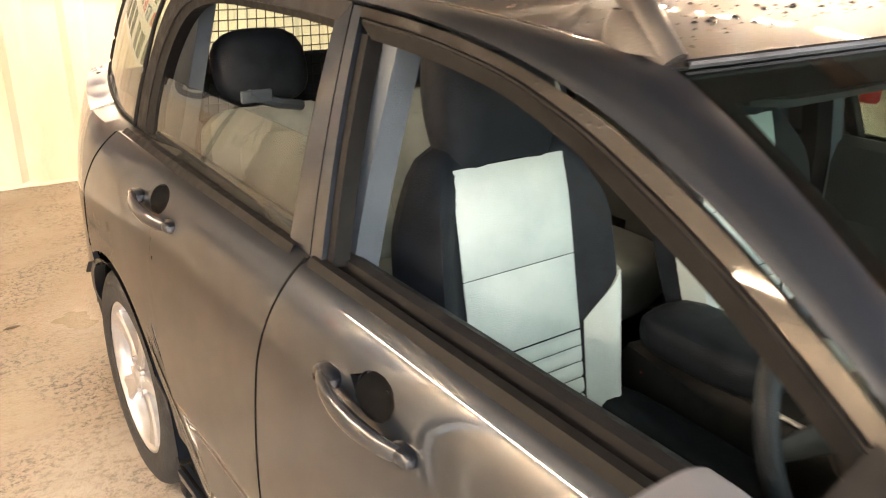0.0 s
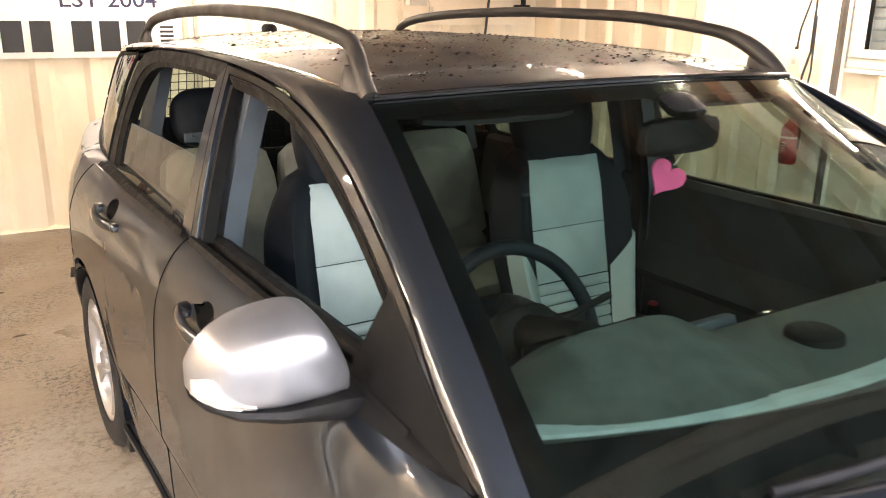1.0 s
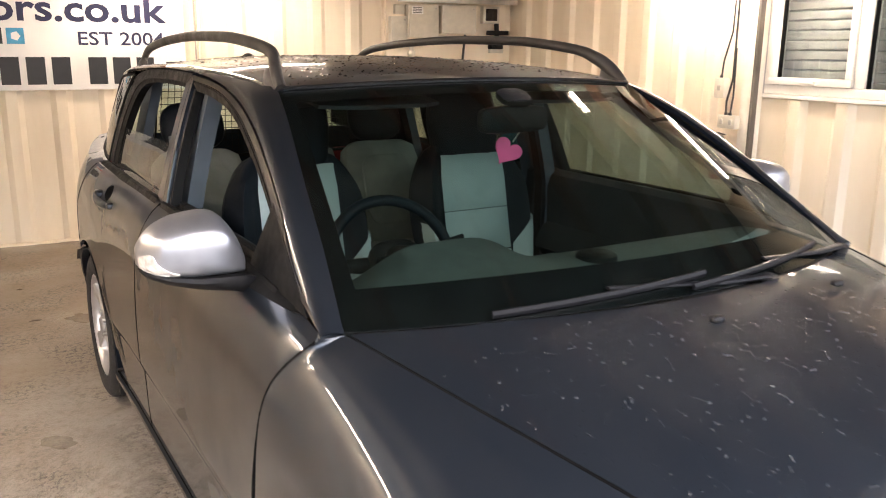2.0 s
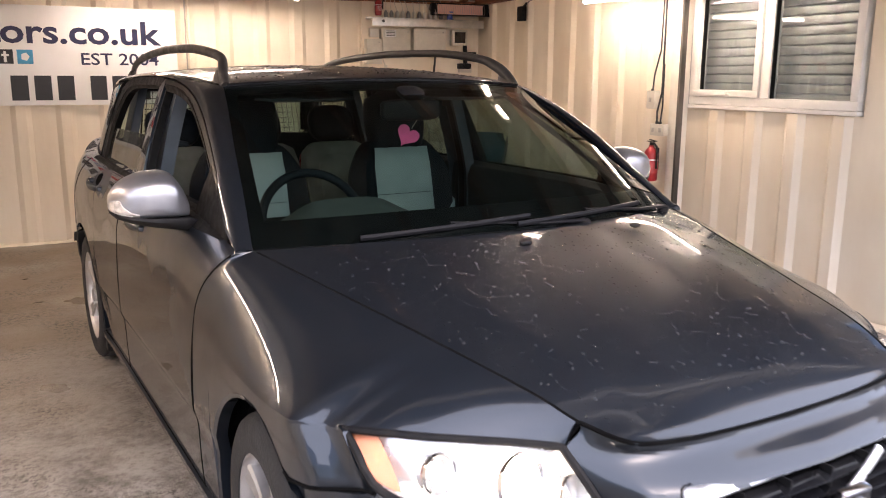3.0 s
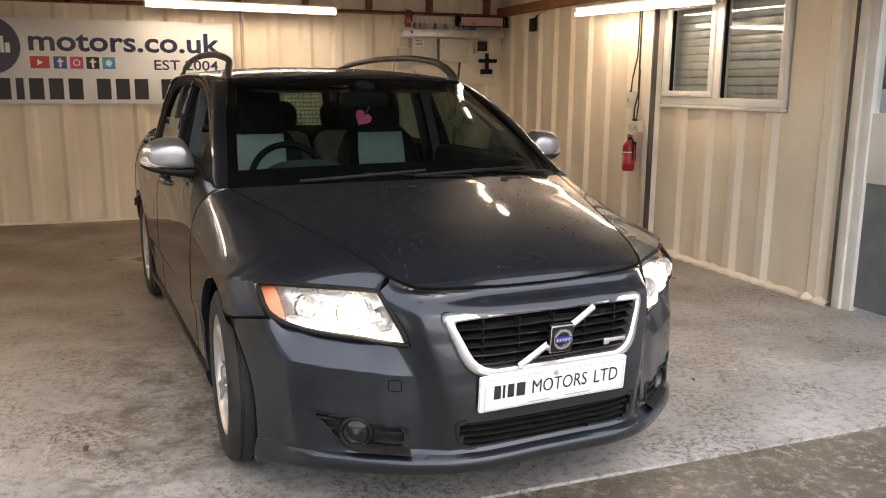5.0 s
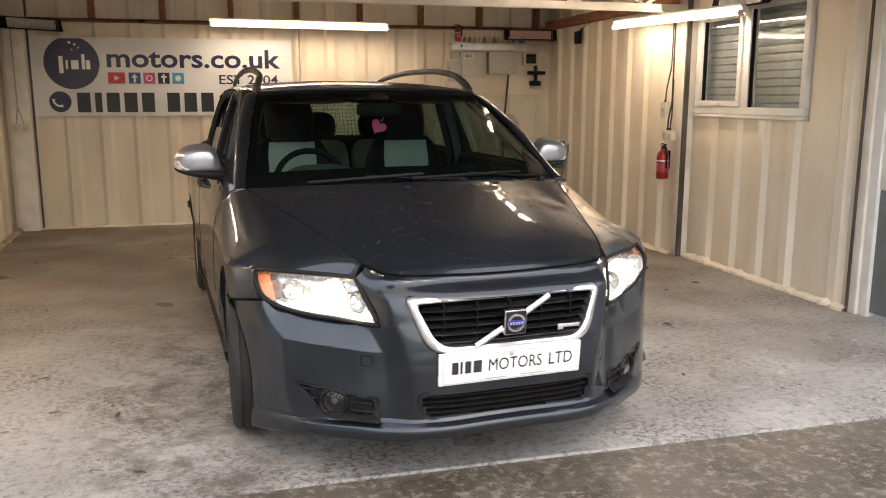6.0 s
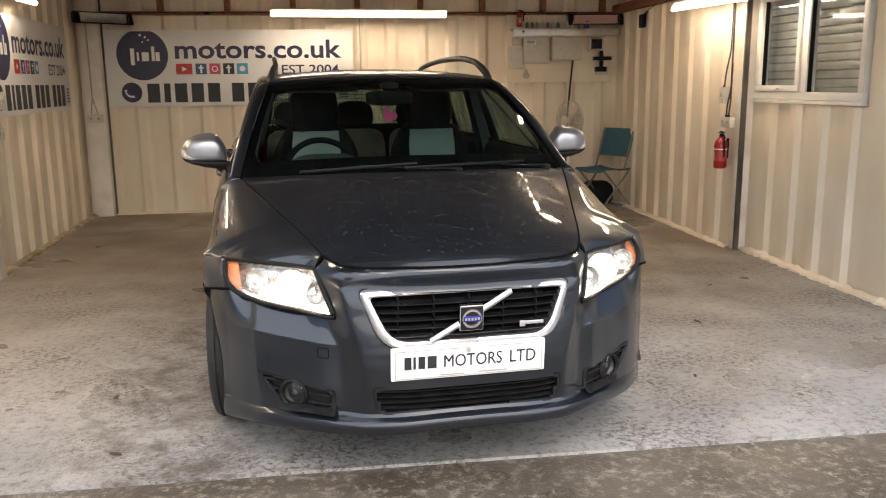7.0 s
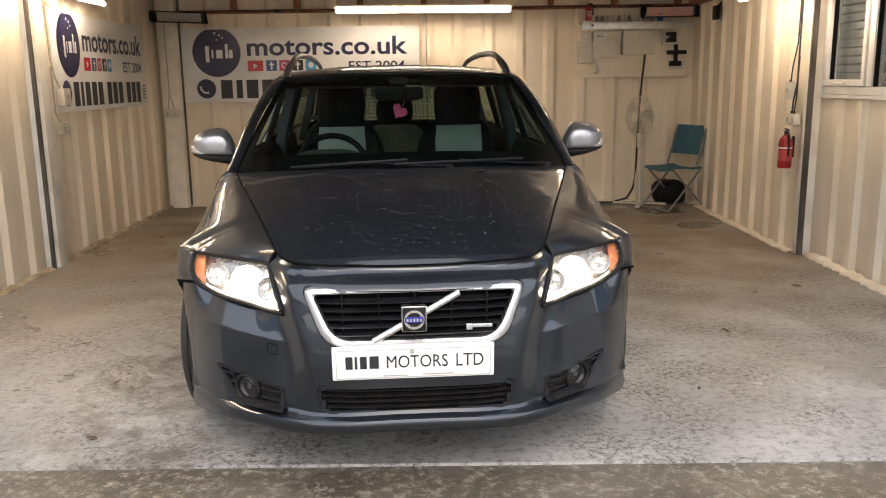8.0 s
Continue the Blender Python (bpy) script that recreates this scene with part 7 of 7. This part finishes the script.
# ---- wipers and scuttle ----
cowl = grid([[(x, 1.048 + 0.215 * (x / 0.757) ** 2 + d, 0.975 - 0.024 * (x / 0.757) ** 2 + h) for x in np.linspace(-0.74, 0.74, 40)] for d, h in ((-0.03, -0.03), (-0.002, -0.022), (0.018, -0.004), (0.05, 0.0))])
place("scuttle_panel", cowl, BLACK_TRIM, car, "black scuttle panel under the wipers")


def wiper(pivot, tip_a, tip_b):
    pv = Vector(pivot)
    arm = place("wiper", tube([pv, pv + Vector((0, -0.005, 0.025))], 0.018, 12), BLACK_TRIM, car, "black wiper")
    a, b = Vector(screen_point(*tip_a, push=0.014)), Vector(screen_point(*tip_b, push=0.014))
    mid = a.lerp(b, 0.5)
    place("wiper_arm", tube([pv + Vector((0, 0, 0.022)), pv.lerp(mid, 0.35) + Vector((0, -0.01, 0.012)), mid + Vector((0, -0.004, 0.006))], [0.011, 0.009, 0.006], 8, (1.3, 0.6)), WIPER, arm)
    place("wiper_blade", tube([Vector(screen_point(tip_a[0] + (tip_b[0] - tip_a[0]) * t, tip_a[1] + (tip_b[1] - tip_a[1]) * t, push=0.008)) for t in np.linspace(0, 1, 14)], 0.0060, 6, (0.8, 1.4)), WIPER, arm)
    return arm


wiper((0.20, 1.070, 0.965), (-0.66, 0.008), (0.02, 0.045))
wiper((0.66, 1.20, 0.955), (-0.06, 0.012), (0.72, 0.045))

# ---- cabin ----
# Floor sheets wear the same near-black, so the footwells stay shaded.
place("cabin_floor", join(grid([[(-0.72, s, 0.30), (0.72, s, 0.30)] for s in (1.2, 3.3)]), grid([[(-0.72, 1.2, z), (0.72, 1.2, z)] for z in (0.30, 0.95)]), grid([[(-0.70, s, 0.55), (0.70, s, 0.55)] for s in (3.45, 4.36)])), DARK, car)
dash_rows = []
for x in np.linspace(-0.735, 0.735, 50):
    hump = 0.075 * math.exp(-((x + 0.36) / 0.20) ** 4)
    front = 1.16 + 0.19 * (x / 0.757) ** 2
    dash_rows.append([(x, front, 0.925), (x, front + 0.12, 0.952), (x, 1.47, 0.965 + hump * 0.55), (x, 1.575, 0.955 + hump), (x, 1.64, 0.925 + hump * 0.9), (x, 1.665, 0.88 + hump * 0.5), (x, 1.655, 0.80), (x, 1.60, 0.72), (x, 1.56, 0.55)])
dash = place("dashboard", grid(dash_rows), DASH, car, "dark grey soft dashboard with an instrument hood")
place("dash_speaker", lathe([(0.001, 0.006), (0.045, 0.006), (0.052, 0.002), (0.054, -0.01)], 28, pose(0.03, 1.46, 0.972)), BLACK_TRIM, dash, "round grille on the dashboard")
place("instrument_cluster", box(-0.50, -0.22, 1.652, 1.662, 0.90, 0.985, 0.01), GLOSS_BLACK, dash)
place("centre_stack", moved(box(-0.11, 0.11, -0.02, 0.02, -0.22, 0.18, 0.015), Matrix.Translation((0.0, 1.665, 0.74)) @ Matrix.Rotation(radians(-14), 4, "X")), TRIM_GREY, dash, "silver grey centre panel")
for x in (-0.63, 0.63, -0.16, 0.16):
    place("air_vent", box(x - 0.045, x + 0.045, 1.655, 1.668, 0.85, 0.92, 0.012), GLOSS_BLACK, dash)
# Pale blue-grey puts the reflection along this strip into its colour.
place("demister_strip", grid([[(x, 1.18 + 0.19 * (x / 0.757) ** 2 + d, 0.961 + 0.004 * h) for x in np.linspace(-0.70, 0.70, 40)] for d, h in ((0.112, 0), (0.118, 1), (0.152, 1), (0.158, 0))]), DEMISTER, dash, "demister strip at the foot of the windscreen, pale as if reflecting")

console = place("centre_console", soft_box(0.0, 2.05, 0.48, 0.20, 0.95, 0.36, 8), BLACK_TRIM, car, "black centre console")
place("armrest", soft_box(0.0, 2.30, 0.70, 0.19, 0.34, 0.10, 4), LEATHER_BLACK, console, "black leather armrest")
place("console_tray", box(-0.075, 0.075, 1.72, 2.08, 0.652, 0.668, 0.006), GLOSS_BLACK, console)
for x in (-0.082, 0.082):
    place("console_rail", tube([(x, 1.70, 0.665), (x, 1.9, 0.672), (x, 2.12, 0.672)], 0.005, 8), MATT_CHROME, console)
place("gear_lever", join(tube([(0.0, 1.80, 0.66), (0.0, 1.79, 0.76)], 0.010, 10), soft_box(0.0, 1.79, 0.785, 0.045, 0.05, 0.07, 2.5, 8, 14)), LEATHER_BLACK, console)
place("cup_holder", lathe([(0.036, 0.02), (0.040, 0.022), (0.040, -0.05), (0.001, -0.05)], 24, pose(0.02, 1.98, 0.66)), MATT_CHROME, console)

wheel_m = Matrix.Translation((-0.362, 1.835, 0.904)) @ Matrix.Rotation(radians(-24), 4, "X")
ring_pts = [(0.187 * math.cos(a), 0, 0.187 * math.sin(a)) for a in np.linspace(0, 2 * math.pi, 49)]
steering = place("steering_wheel", moved(tube(ring_pts, 0.016, 12, caps=False, up=(0, 1, 0)), wheel_m), LEATHER_BLACK, car, "black leather steering wheel")
place("hub_pad", moved(soft_box(0, -0.02, -0.005, 0.16, 0.06, 0.15, 3), wheel_m), BLACK_TRIM, steering)
for a in (0.12, math.pi - 0.12, -math.pi / 2):
    place("wheel_spoke", moved(tube([(0.06 * math.cos(a), -0.012, 0.06 * math.sin(a)), (0.18 * math.cos(a), 0, 0.18 * math.sin(a))], [0.026, 0.014], 10, (1.0, 0.5), up=(0, 1, 0)), wheel_m), BLACK_TRIM, steering)
place("column", moved(tube([(0, -0.04, 0), (0, -0.20, -0.03)], 0.05, 14), wheel_m), BLACK_TRIM, steering)
place("stalk", moved(tube([(0.05, -0.06, 0.02), (0.20, -0.06, 0.05)], 0.008, 8), wheel_m), BLACK_TRIM, steering)


def sheet_over(rows, depth=0.006, mid=(0, 0, 0)):
    return skirted(grid(rows), depth, mid)


def front_seat(x0):
    """A leather seat with a pale middle and black bolsters; its own origin is at the seat's base."""
    seat = new("front_seat", mesh_of("front_seat", *soft_box(0, -0.02, 0.13, 0.50, 0.52, 0.20, 5), LEATHER_BLACK))
    seat.parent, seat.matrix_basis = car, pose(x0, 2.30, 0.30)
    seat["label"] = "black leather front seat with pale grey middle panels"
    tilt = Matrix.Translation((0, 0.21, 0.24)) @ Matrix.Rotation(radians(-17), 4, "X")
    width = pchip([(0.0, 0.225), (0.12, 0.245), (0.30, 0.265), (0.42, 0.255), (0.52, 0.215), (0.585, 0.165), (0.61, 0.11)])
    bolster = lambda u, z: 0.052 * smooth(0.52, 0.86, abs(u)) * (1 - smooth(0.40, 0.60, z))
    def shell(scale, dep, u0=-1.0, u1=1.0, z0=-0.07, z1=0.61, extra=0.0, n=26, k=24):
        rows = []
        for z in np.linspace(z0, z1, k):
            row = []
            for u in np.linspace(u0, u1, n):
                edge = 1 - smooth(0.86, 1.0, abs(u)) * 0.9
                top = math.sqrt(max(0.02, 1 - max(0, (z - 0.52) / 0.095) ** 2)) if z > 0.52 else 1
                y = -(dep + bolster(u, z)) * edge * top - extra + 0.018 * math.cos(z * 5)
                row.append((u * float(width(z)) * scale, y, z))
            rows.append(row)
        return rows
    front = shell(1, 0.055)
    back = [[(p[0], 0.055 * (1 - abs(p[0] / max(0.05, float(width(p[2])))) ** 4), p[2]) for p in r] for r in front]
    place("backrest", moved(join(grid(front), grid([r[::-1] for r in back]), grid([front[-1], back[-1]]), grid([[a[0], b[0]] for a, b in zip(front, back)]), grid([[a[-1], b[-1]] for a, b in zip(front, back)])), tilt), LEATHER_BLACK, seat, angle=60)
    def panel(z0, z1, puff, u=0.56):
        rows = shell(1, 0.055, -u, u, z0, z1, 0.004, 14, 12)
        for i, r in enumerate(rows):
            for j, p in enumerate(r):
                e = math.sin(math.pi * i / 11) ** 0.5 * math.sin(math.pi * j / 13) ** 0.4
                r[j] = (p[0] * (0.145 / (u * float(width(p[2])))), p[1] - puff * e, p[2])
        return moved(sheet_over(rows, 0.012, (0, 1, 0.3)), tilt)
    for z0, z1, puff in ((0.332, 0.548, 0.016), (0.165, 0.330, 0.016)):
        place("back_panel", panel(z0, z1, puff), LEATHER_PALE, seat, "pale grey leather panel")
    for i in range(6):
        place("back_pleat", panel(-0.048 + i * 0.0352, -0.0148 + i * 0.0352, 0.012), LEATHER_PALE, seat, "pale grey pleat")
    for sg in (-1, 1):
        rows = []
        for v in np.linspace(0, 1, 14):
            row = []
            for u in np.linspace(0.60, 0.95, 10):
                zz = -0.05 + v * (0.23 + 0.125 * (u - 0.60) / 0.35)
                w = float(width(zz))
                y = -(0.055 + bolster(u, zz)) * (1 - smooth(0.86, 1.0, u) * 0.9) + 0.018 * math.cos(zz * 5) - 0.006
                row.append((sg * u * w, y, zz))
            rows.append(row)
        place("side_panel", moved(sheet_over(rows, 0.008, (0, 1, 0.3)), tilt), LEATHER_PALE, seat, "pale grey bolster panel")
    rows = []
    for y in np.linspace(-0.27, 0.20, 16):
        row = []
        for x in np.linspace(-0.155, 0.155, 12):
            q = 0.012 * abs(math.sin((y + 0.27) * 26)) if y > -0.05 else 0.012
            row.append((x, y, 0.232 + q - 0.05 * smooth(-0.20, -0.29, y)))
        rows.append(row)
    place("seat_panel", sheet_over(rows, 0.012, (0, 0, 0)), LEATHER_PALE, seat, "pale grey seat panel")
    for sg in (-1, 1):
        place("seat_bolster", soft_box(sg * 0.205, -0.03, 0.225, 0.11, 0.50, 0.10, 3.5), LEATHER_BLACK, seat)
    hr = []
    for z in np.linspace(0.535, 0.825, 16):
        t = (z - 0.535) / 0.29
        w = 0.136 * (0.80 + 0.28 * math.sin(math.pi * min(1, t * 0.72 + 0.10))) * (1 - 0.55 * smooth(0.85, 1.0, t))
        d0 = 0.060 * (0.7 + 0.5 * math.sin(math.pi * t)) * (1 - 0.6 * smooth(0.85, 1.0, t))
        cy = -0.030 - 0.03 * t
        hr.append([(w * (abs(math.cos(a)) ** 0.6) * math.copysign(1, math.cos(a)), cy + d0 * (abs(math.sin(a)) ** 0.7) * math.copysign(1, math.sin(a)), z + 0.030 * math.exp(-(math.cos(a) * w / 0.05) ** 2) * (1 - t) - 0.012 * (1 - t)) for a in np.linspace(0, 2 * math.pi, 30, endpoint=False)])
    hv, hf = grid(hr, close_v=True)
    hf.append(tuple(range(len(hv) - 30, len(hv))))
    hf.append(tuple(reversed(range(30))))
    place("headrest", moved((hv, hf), tilt), LEATHER_BLACK, seat, "black leather headrest", angle=60)
    place("side_cover", box(-0.27, -0.245, -0.24, 0.22, 0.0, 0.14, 0.01), BLACK_TRIM, seat)
    place("belt_buckle", join(box(0.255, 0.275, 0.10, 0.13, 0.12, 0.30, 0.005)), BLACK_TRIM, seat)
    place("buckle_button", box(0.254, 0.276, 0.103, 0.127, 0.3005, 0.312, 0.003), CAP_RED, seat, "red buckle button")
    place("seat_frame", join(box(-0.22, -0.18, -0.25, 0.25, -0.001, 0.11), box(0.18, 0.22, -0.25, 0.25, -0.001, 0.11)), BLACK_TRIM, seat)
    return seat


front_seat(-0.342)
front_seat(0.378)

rear = place("rear_seat", soft_box(0, 3.12, 0.50, 1.30, 0.52, 0.20, 6), REAR_LEATHER, car, "grey leather rear bench with black headrests")
lean_back = Matrix.Translation((0, 3.36, 0.52)) @ Matrix.Rotation(radians(-20), 4, "X")
for x, w in ((-0.44, 0.40), (0.0, 0.42), (0.44, 0.40)):
    place("rear_backrest", moved(soft_box(x, 0, 0.27, w, 0.13, 0.56, 6), lean_back), REAR_LEATHER, rear)
    place("rear_headrest", moved(soft_box(x, -0.02, 0.655, 0.27, 0.11, 0.21, 3), lean_back), LEATHER_BLACK, rear, "black rear headrest")
    place("rear_pleat", moved(soft_box(x, -0.062, 0.30, w * 0.66, 0.03, 0.34, 5), lean_back), REAR_LEATHER, rear)

# pillars inside, belts, roof lining, guard
for fix in (lambda g: g, flip_x):
    post = [[(-0.745 + 0.105 * ((z - 0.95) / 0.42) ** 1.2 if z > 0.95 else -0.745, s, z) for s in np.linspace(2.52, 2.68, 6)] for z in np.linspace(0.35, 1.37, 14)]
    pl = place("pillar_trim", fix(skirted(grid(post), 0.05, (0, 2.6, 0.8))), TRIM_GREY, car, "grey plastic pillar lining")
    place("seat_belt", fix(grid([[(-0.715 + 0.105 * max(0, (z - 0.95) / 0.42) ** 1.2, 2.575 + d, z) for d in (0, 0.045)] for z in np.linspace(0.40, 1.30, 14)])), BLACK_TRIM, pl, "black seat belt")
    place("belt_guide", fix(box(-0.655, -0.625, 2.56, 2.64, 1.27, 1.33, 0.006)), BLACK_TRIM, pl)
    back_post = [[(-0.70 + 0.11 * ((z - 0.95) / 0.42), s, z) for s in np.linspace(3.53, 3.68, 4)] for z in np.linspace(0.95, 1.37, 8)]
    place("pillar_trim", fix(skirted(grid(back_post), 0.04, (0, 3.6, 0.8))), TRIM_GREY, car)
    inner_a = [[(-0.735 + 0.175 * t, 1.33 + 0.70 * t + d, 0.965 + 0.385 * t) for d in (0.0, 0.06)] for t in np.linspace(0, 1, 8)]
    place("pillar_trim", fix(grid(inner_a)), TRIM_GREY, car)
    load_side = grid([[(-0.66, s, z) for s in np.linspace(3.60, 4.36, 6)] for z in (0.55, 0.90, 1.0)])
    place("load_bay_trim", fix(load_side), BLACK_TRIM, car)
liner = [[(a * (0.60), s, 1.352 + 0.035 * (1 - a * a) - 0.03 * smooth(2.3, 1.95, s) - 0.05 * smooth(3.8, 4.3, s)) for a in np.linspace(-1, 1, 12)] for s in np.linspace(1.98, 4.28, 20)]
place("roof_lining", grid(liner), DOOR_LINING, car, "grey cloth roof lining")
for sg in (-1, 1):
    place("sun_visor", moved(soft_box(0, 0, 0, 0.38, 0.16, 0.02, 6, 8, 20), Matrix.Translation((sg * 0.33, 2.02, 1.338)) @ Matrix.Rotation(radians(8), 4, "X")), DOOR_LINING, car)
inner_mirror = place("interior_mirror", moved(soft_box(0, 0, 0, 0.25, 0.035, 0.075, 5), Matrix.Translation((0.0, 1.80, 1.292)) @ Matrix.Rotation(radians(6), 4, "Z")), BLACK_TRIM, car, "black interior mirror")
place("mirror_stem", tube([(0, 1.80, 1.32), (0, 1.795, 1.36)], 0.010, 8), BLACK_TRIM, inner_mirror)
guard = place("dog_guard", join(tube([(-0.60, 3.62, 1.0), (-0.55, 3.66, 1.33), (0.55, 3.66, 1.33), (0.60, 3.62, 1.0), (-0.60, 3.62, 1.0)], 0.008, 6)), BLACK_TRIM, car, "black wire dog guard behind the rear seat")
place("guard_wire", join(*[tube([(x, 3.62, 1.0), (x * 0.92, 3.66, 1.33)], 0.0016, 4) for x in np.linspace(-0.58, 0.58, 40)], *[tube([(-0.59 + 0.05 * t, 3.62 + 0.04 * t, 1.0 + 0.33 * t), (0.59 - 0.05 * t, 3.62 + 0.04 * t, 1.0 + 0.33 * t)], 0.0016, 4) for t in np.linspace(0.04, 0.96, 12)]), BLACK_TRIM, guard)
place("rear_belt_tongue", join(box(-0.60, -0.52, 3.31, 3.325, 1.10, 1.13, 0.004), tube([(-0.58, 3.32, 1.12), (-0.50, 3.33, 1.09), (-0.42, 3.36, 1.07)], 0.014, 8)), TRIM_GREY, car)

# pink heart that hangs from the mirror
heart = thing("air_freshener", "pink heart-shaped card hanging from the interior mirror", "air freshener", m=CAR @ pose(0.0, 1.825, 1.200, 0, 32, -22))
outline = []
for a in np.linspace(0, 2 * math.pi, 48, endpoint=False):
    outline.append((0.0026 * 16 * math.sin(a) ** 3, 0.0026 * (13 * math.cos(a) - 5 * math.cos(2 * a) - 2 * math.cos(3 * a) - math.cos(4 * a))))
place("card", prism(outline, 0.006, "y", -0.003), PINK, heart)
place("string", tube([(0, 0, 0.03), (0, -0.008, 0.085)], 0.0015, 5), WHITE_PLASTIC, heart)


# ---- rain drops and road dirt on the bonnet, roof and snout ----
def blobs(name, label, spots, material, flat, category):
    """Many small domes in one mesh: spots are (point, normal, radius), in the car's own frame."""
    rnd = np.random.RandomState(5)
    verts, faces = [], []
    for p, nrm, r in spots:
        nrm = Vector(nrm).normalized()
        a = nrm.orthogonal().normalized()
        b = nrm.cross(a)
        turn, long = rnd.uniform(0, 6.28), rnd.uniform(1.0, 1.5)
        base = len(verts)
        for k, up in ((1.0, -0.1), (0.72, 0.62), (0.30, 0.95)):
            for i in range(7):
                w = 2 * math.pi * i / 7
                d = r * k * (0.85 + 0.3 * rnd.rand() if k == 1.0 else 1.0)
                x, y = math.cos(w) * d * long, math.sin(w) * d
                x, y = x * math.cos(turn) - y * math.sin(turn), x * math.sin(turn) + y * math.cos(turn)
                verts.append(CAR @ (Vector(p) + a * x + b * y + nrm * up * r * flat))
        for q in (0, 7):
            faces += [(base + q + i, base + q + (i + 1) % 7, base + q + 7 + (i + 1) % 7, base + q + 7 + i) for i in range(7)]
        faces.append(tuple(base + 14 + i for i in range(7)))
    ob = new(name, mesh_of(name, verts, faces, material, 60))
    return tagged(ob, label, category, kind="stuff")


def normal_of(f, u, v, h=0.004):
    a, b, c = Vector(f(u, v)), Vector(f(u + h, v)), Vector(f(u, v + h))
    n = (b - a).cross(c - a)
    return n if n.z > 0 else -n


def on_bonnet(a, s):
    return (a * float(hood_x(s)), s, hood_surface(a, s))


def on_roof(a, s):
    return (a * (float(edge_x(s)) - 0.001), s, float(edge_z(s)) + (float(roof_mid(s)) - float(edge_z(s))) * (1 - abs(a) ** 2.3))


WATER = bpy.data.materials.new("rain_water")
WATER.use_nodes = True
water = WATER.node_tree.nodes["Principled BSDF"]
water.inputs["Base Color"].default_value = (0.028, 0.033, 0.040, 1)
water.inputs["Transmission Weight"].default_value, water.inputs["Roughness"].default_value, water.inputs["IOR"].default_value = 0.6, 0.04, 1.33
MUD = surface("dried_road_mud", (0.05, 0.034, 0.022), (0.11, 0.078, 0.052), 40, (0.6, 0.85), 0, 0.2, 400)
drop = np.random.RandomState(8)
spots = []
while len(spots) < 1300:
    a, s = drop.uniform(-0.97, 0.97), 0.22 + 0.85 * drop.rand()
    if noise.noise((a * 2.2, s * 3.0, 4.0)) + drop.uniform(-0.5, 0.5) > -0.1 and s < hood_rear(a * float(hood_x(s))) - 0.03:
        spots.append((on_bonnet(a, s), normal_of(on_bonnet, a, s), 0.0009 + 0.0030 * drop.rand() ** 3))
blobs("rain_drops", "clear rain drops beaded on the dark grey bonnet", spots, WATER, 0.75, "rain drops")
spots = []
while len(spots) < 1400:
    a, s = drop.uniform(-0.95, 0.95), 2.03 + 2.0 * drop.rand() ** 1.3
    spots.append((on_roof(a, s), normal_of(on_roof, a, s), 0.0014 + 0.0040 * drop.rand() ** 3))
blobs("rain_drops", "clear rain drops beaded on the muddy roof", spots, WATER, 0.75, "rain drops")
spots = []
while len(spots) < 2000:
    a, s = drop.uniform(-0.97, 0.97), 2.03 + 2.1 * drop.rand()
    if noise.noise((a * 3.0, s * 2.5, 9.0)) + drop.uniform(-0.4, 0.4) > 0:
        spots.append((on_roof(a, s), normal_of(on_roof, a, s), 0.0015 + 0.0045 * drop.rand() ** 2))
blobs("mud_specks", "brown specks of dried mud on the car roof", spots, MUD, 0.35, "mud")
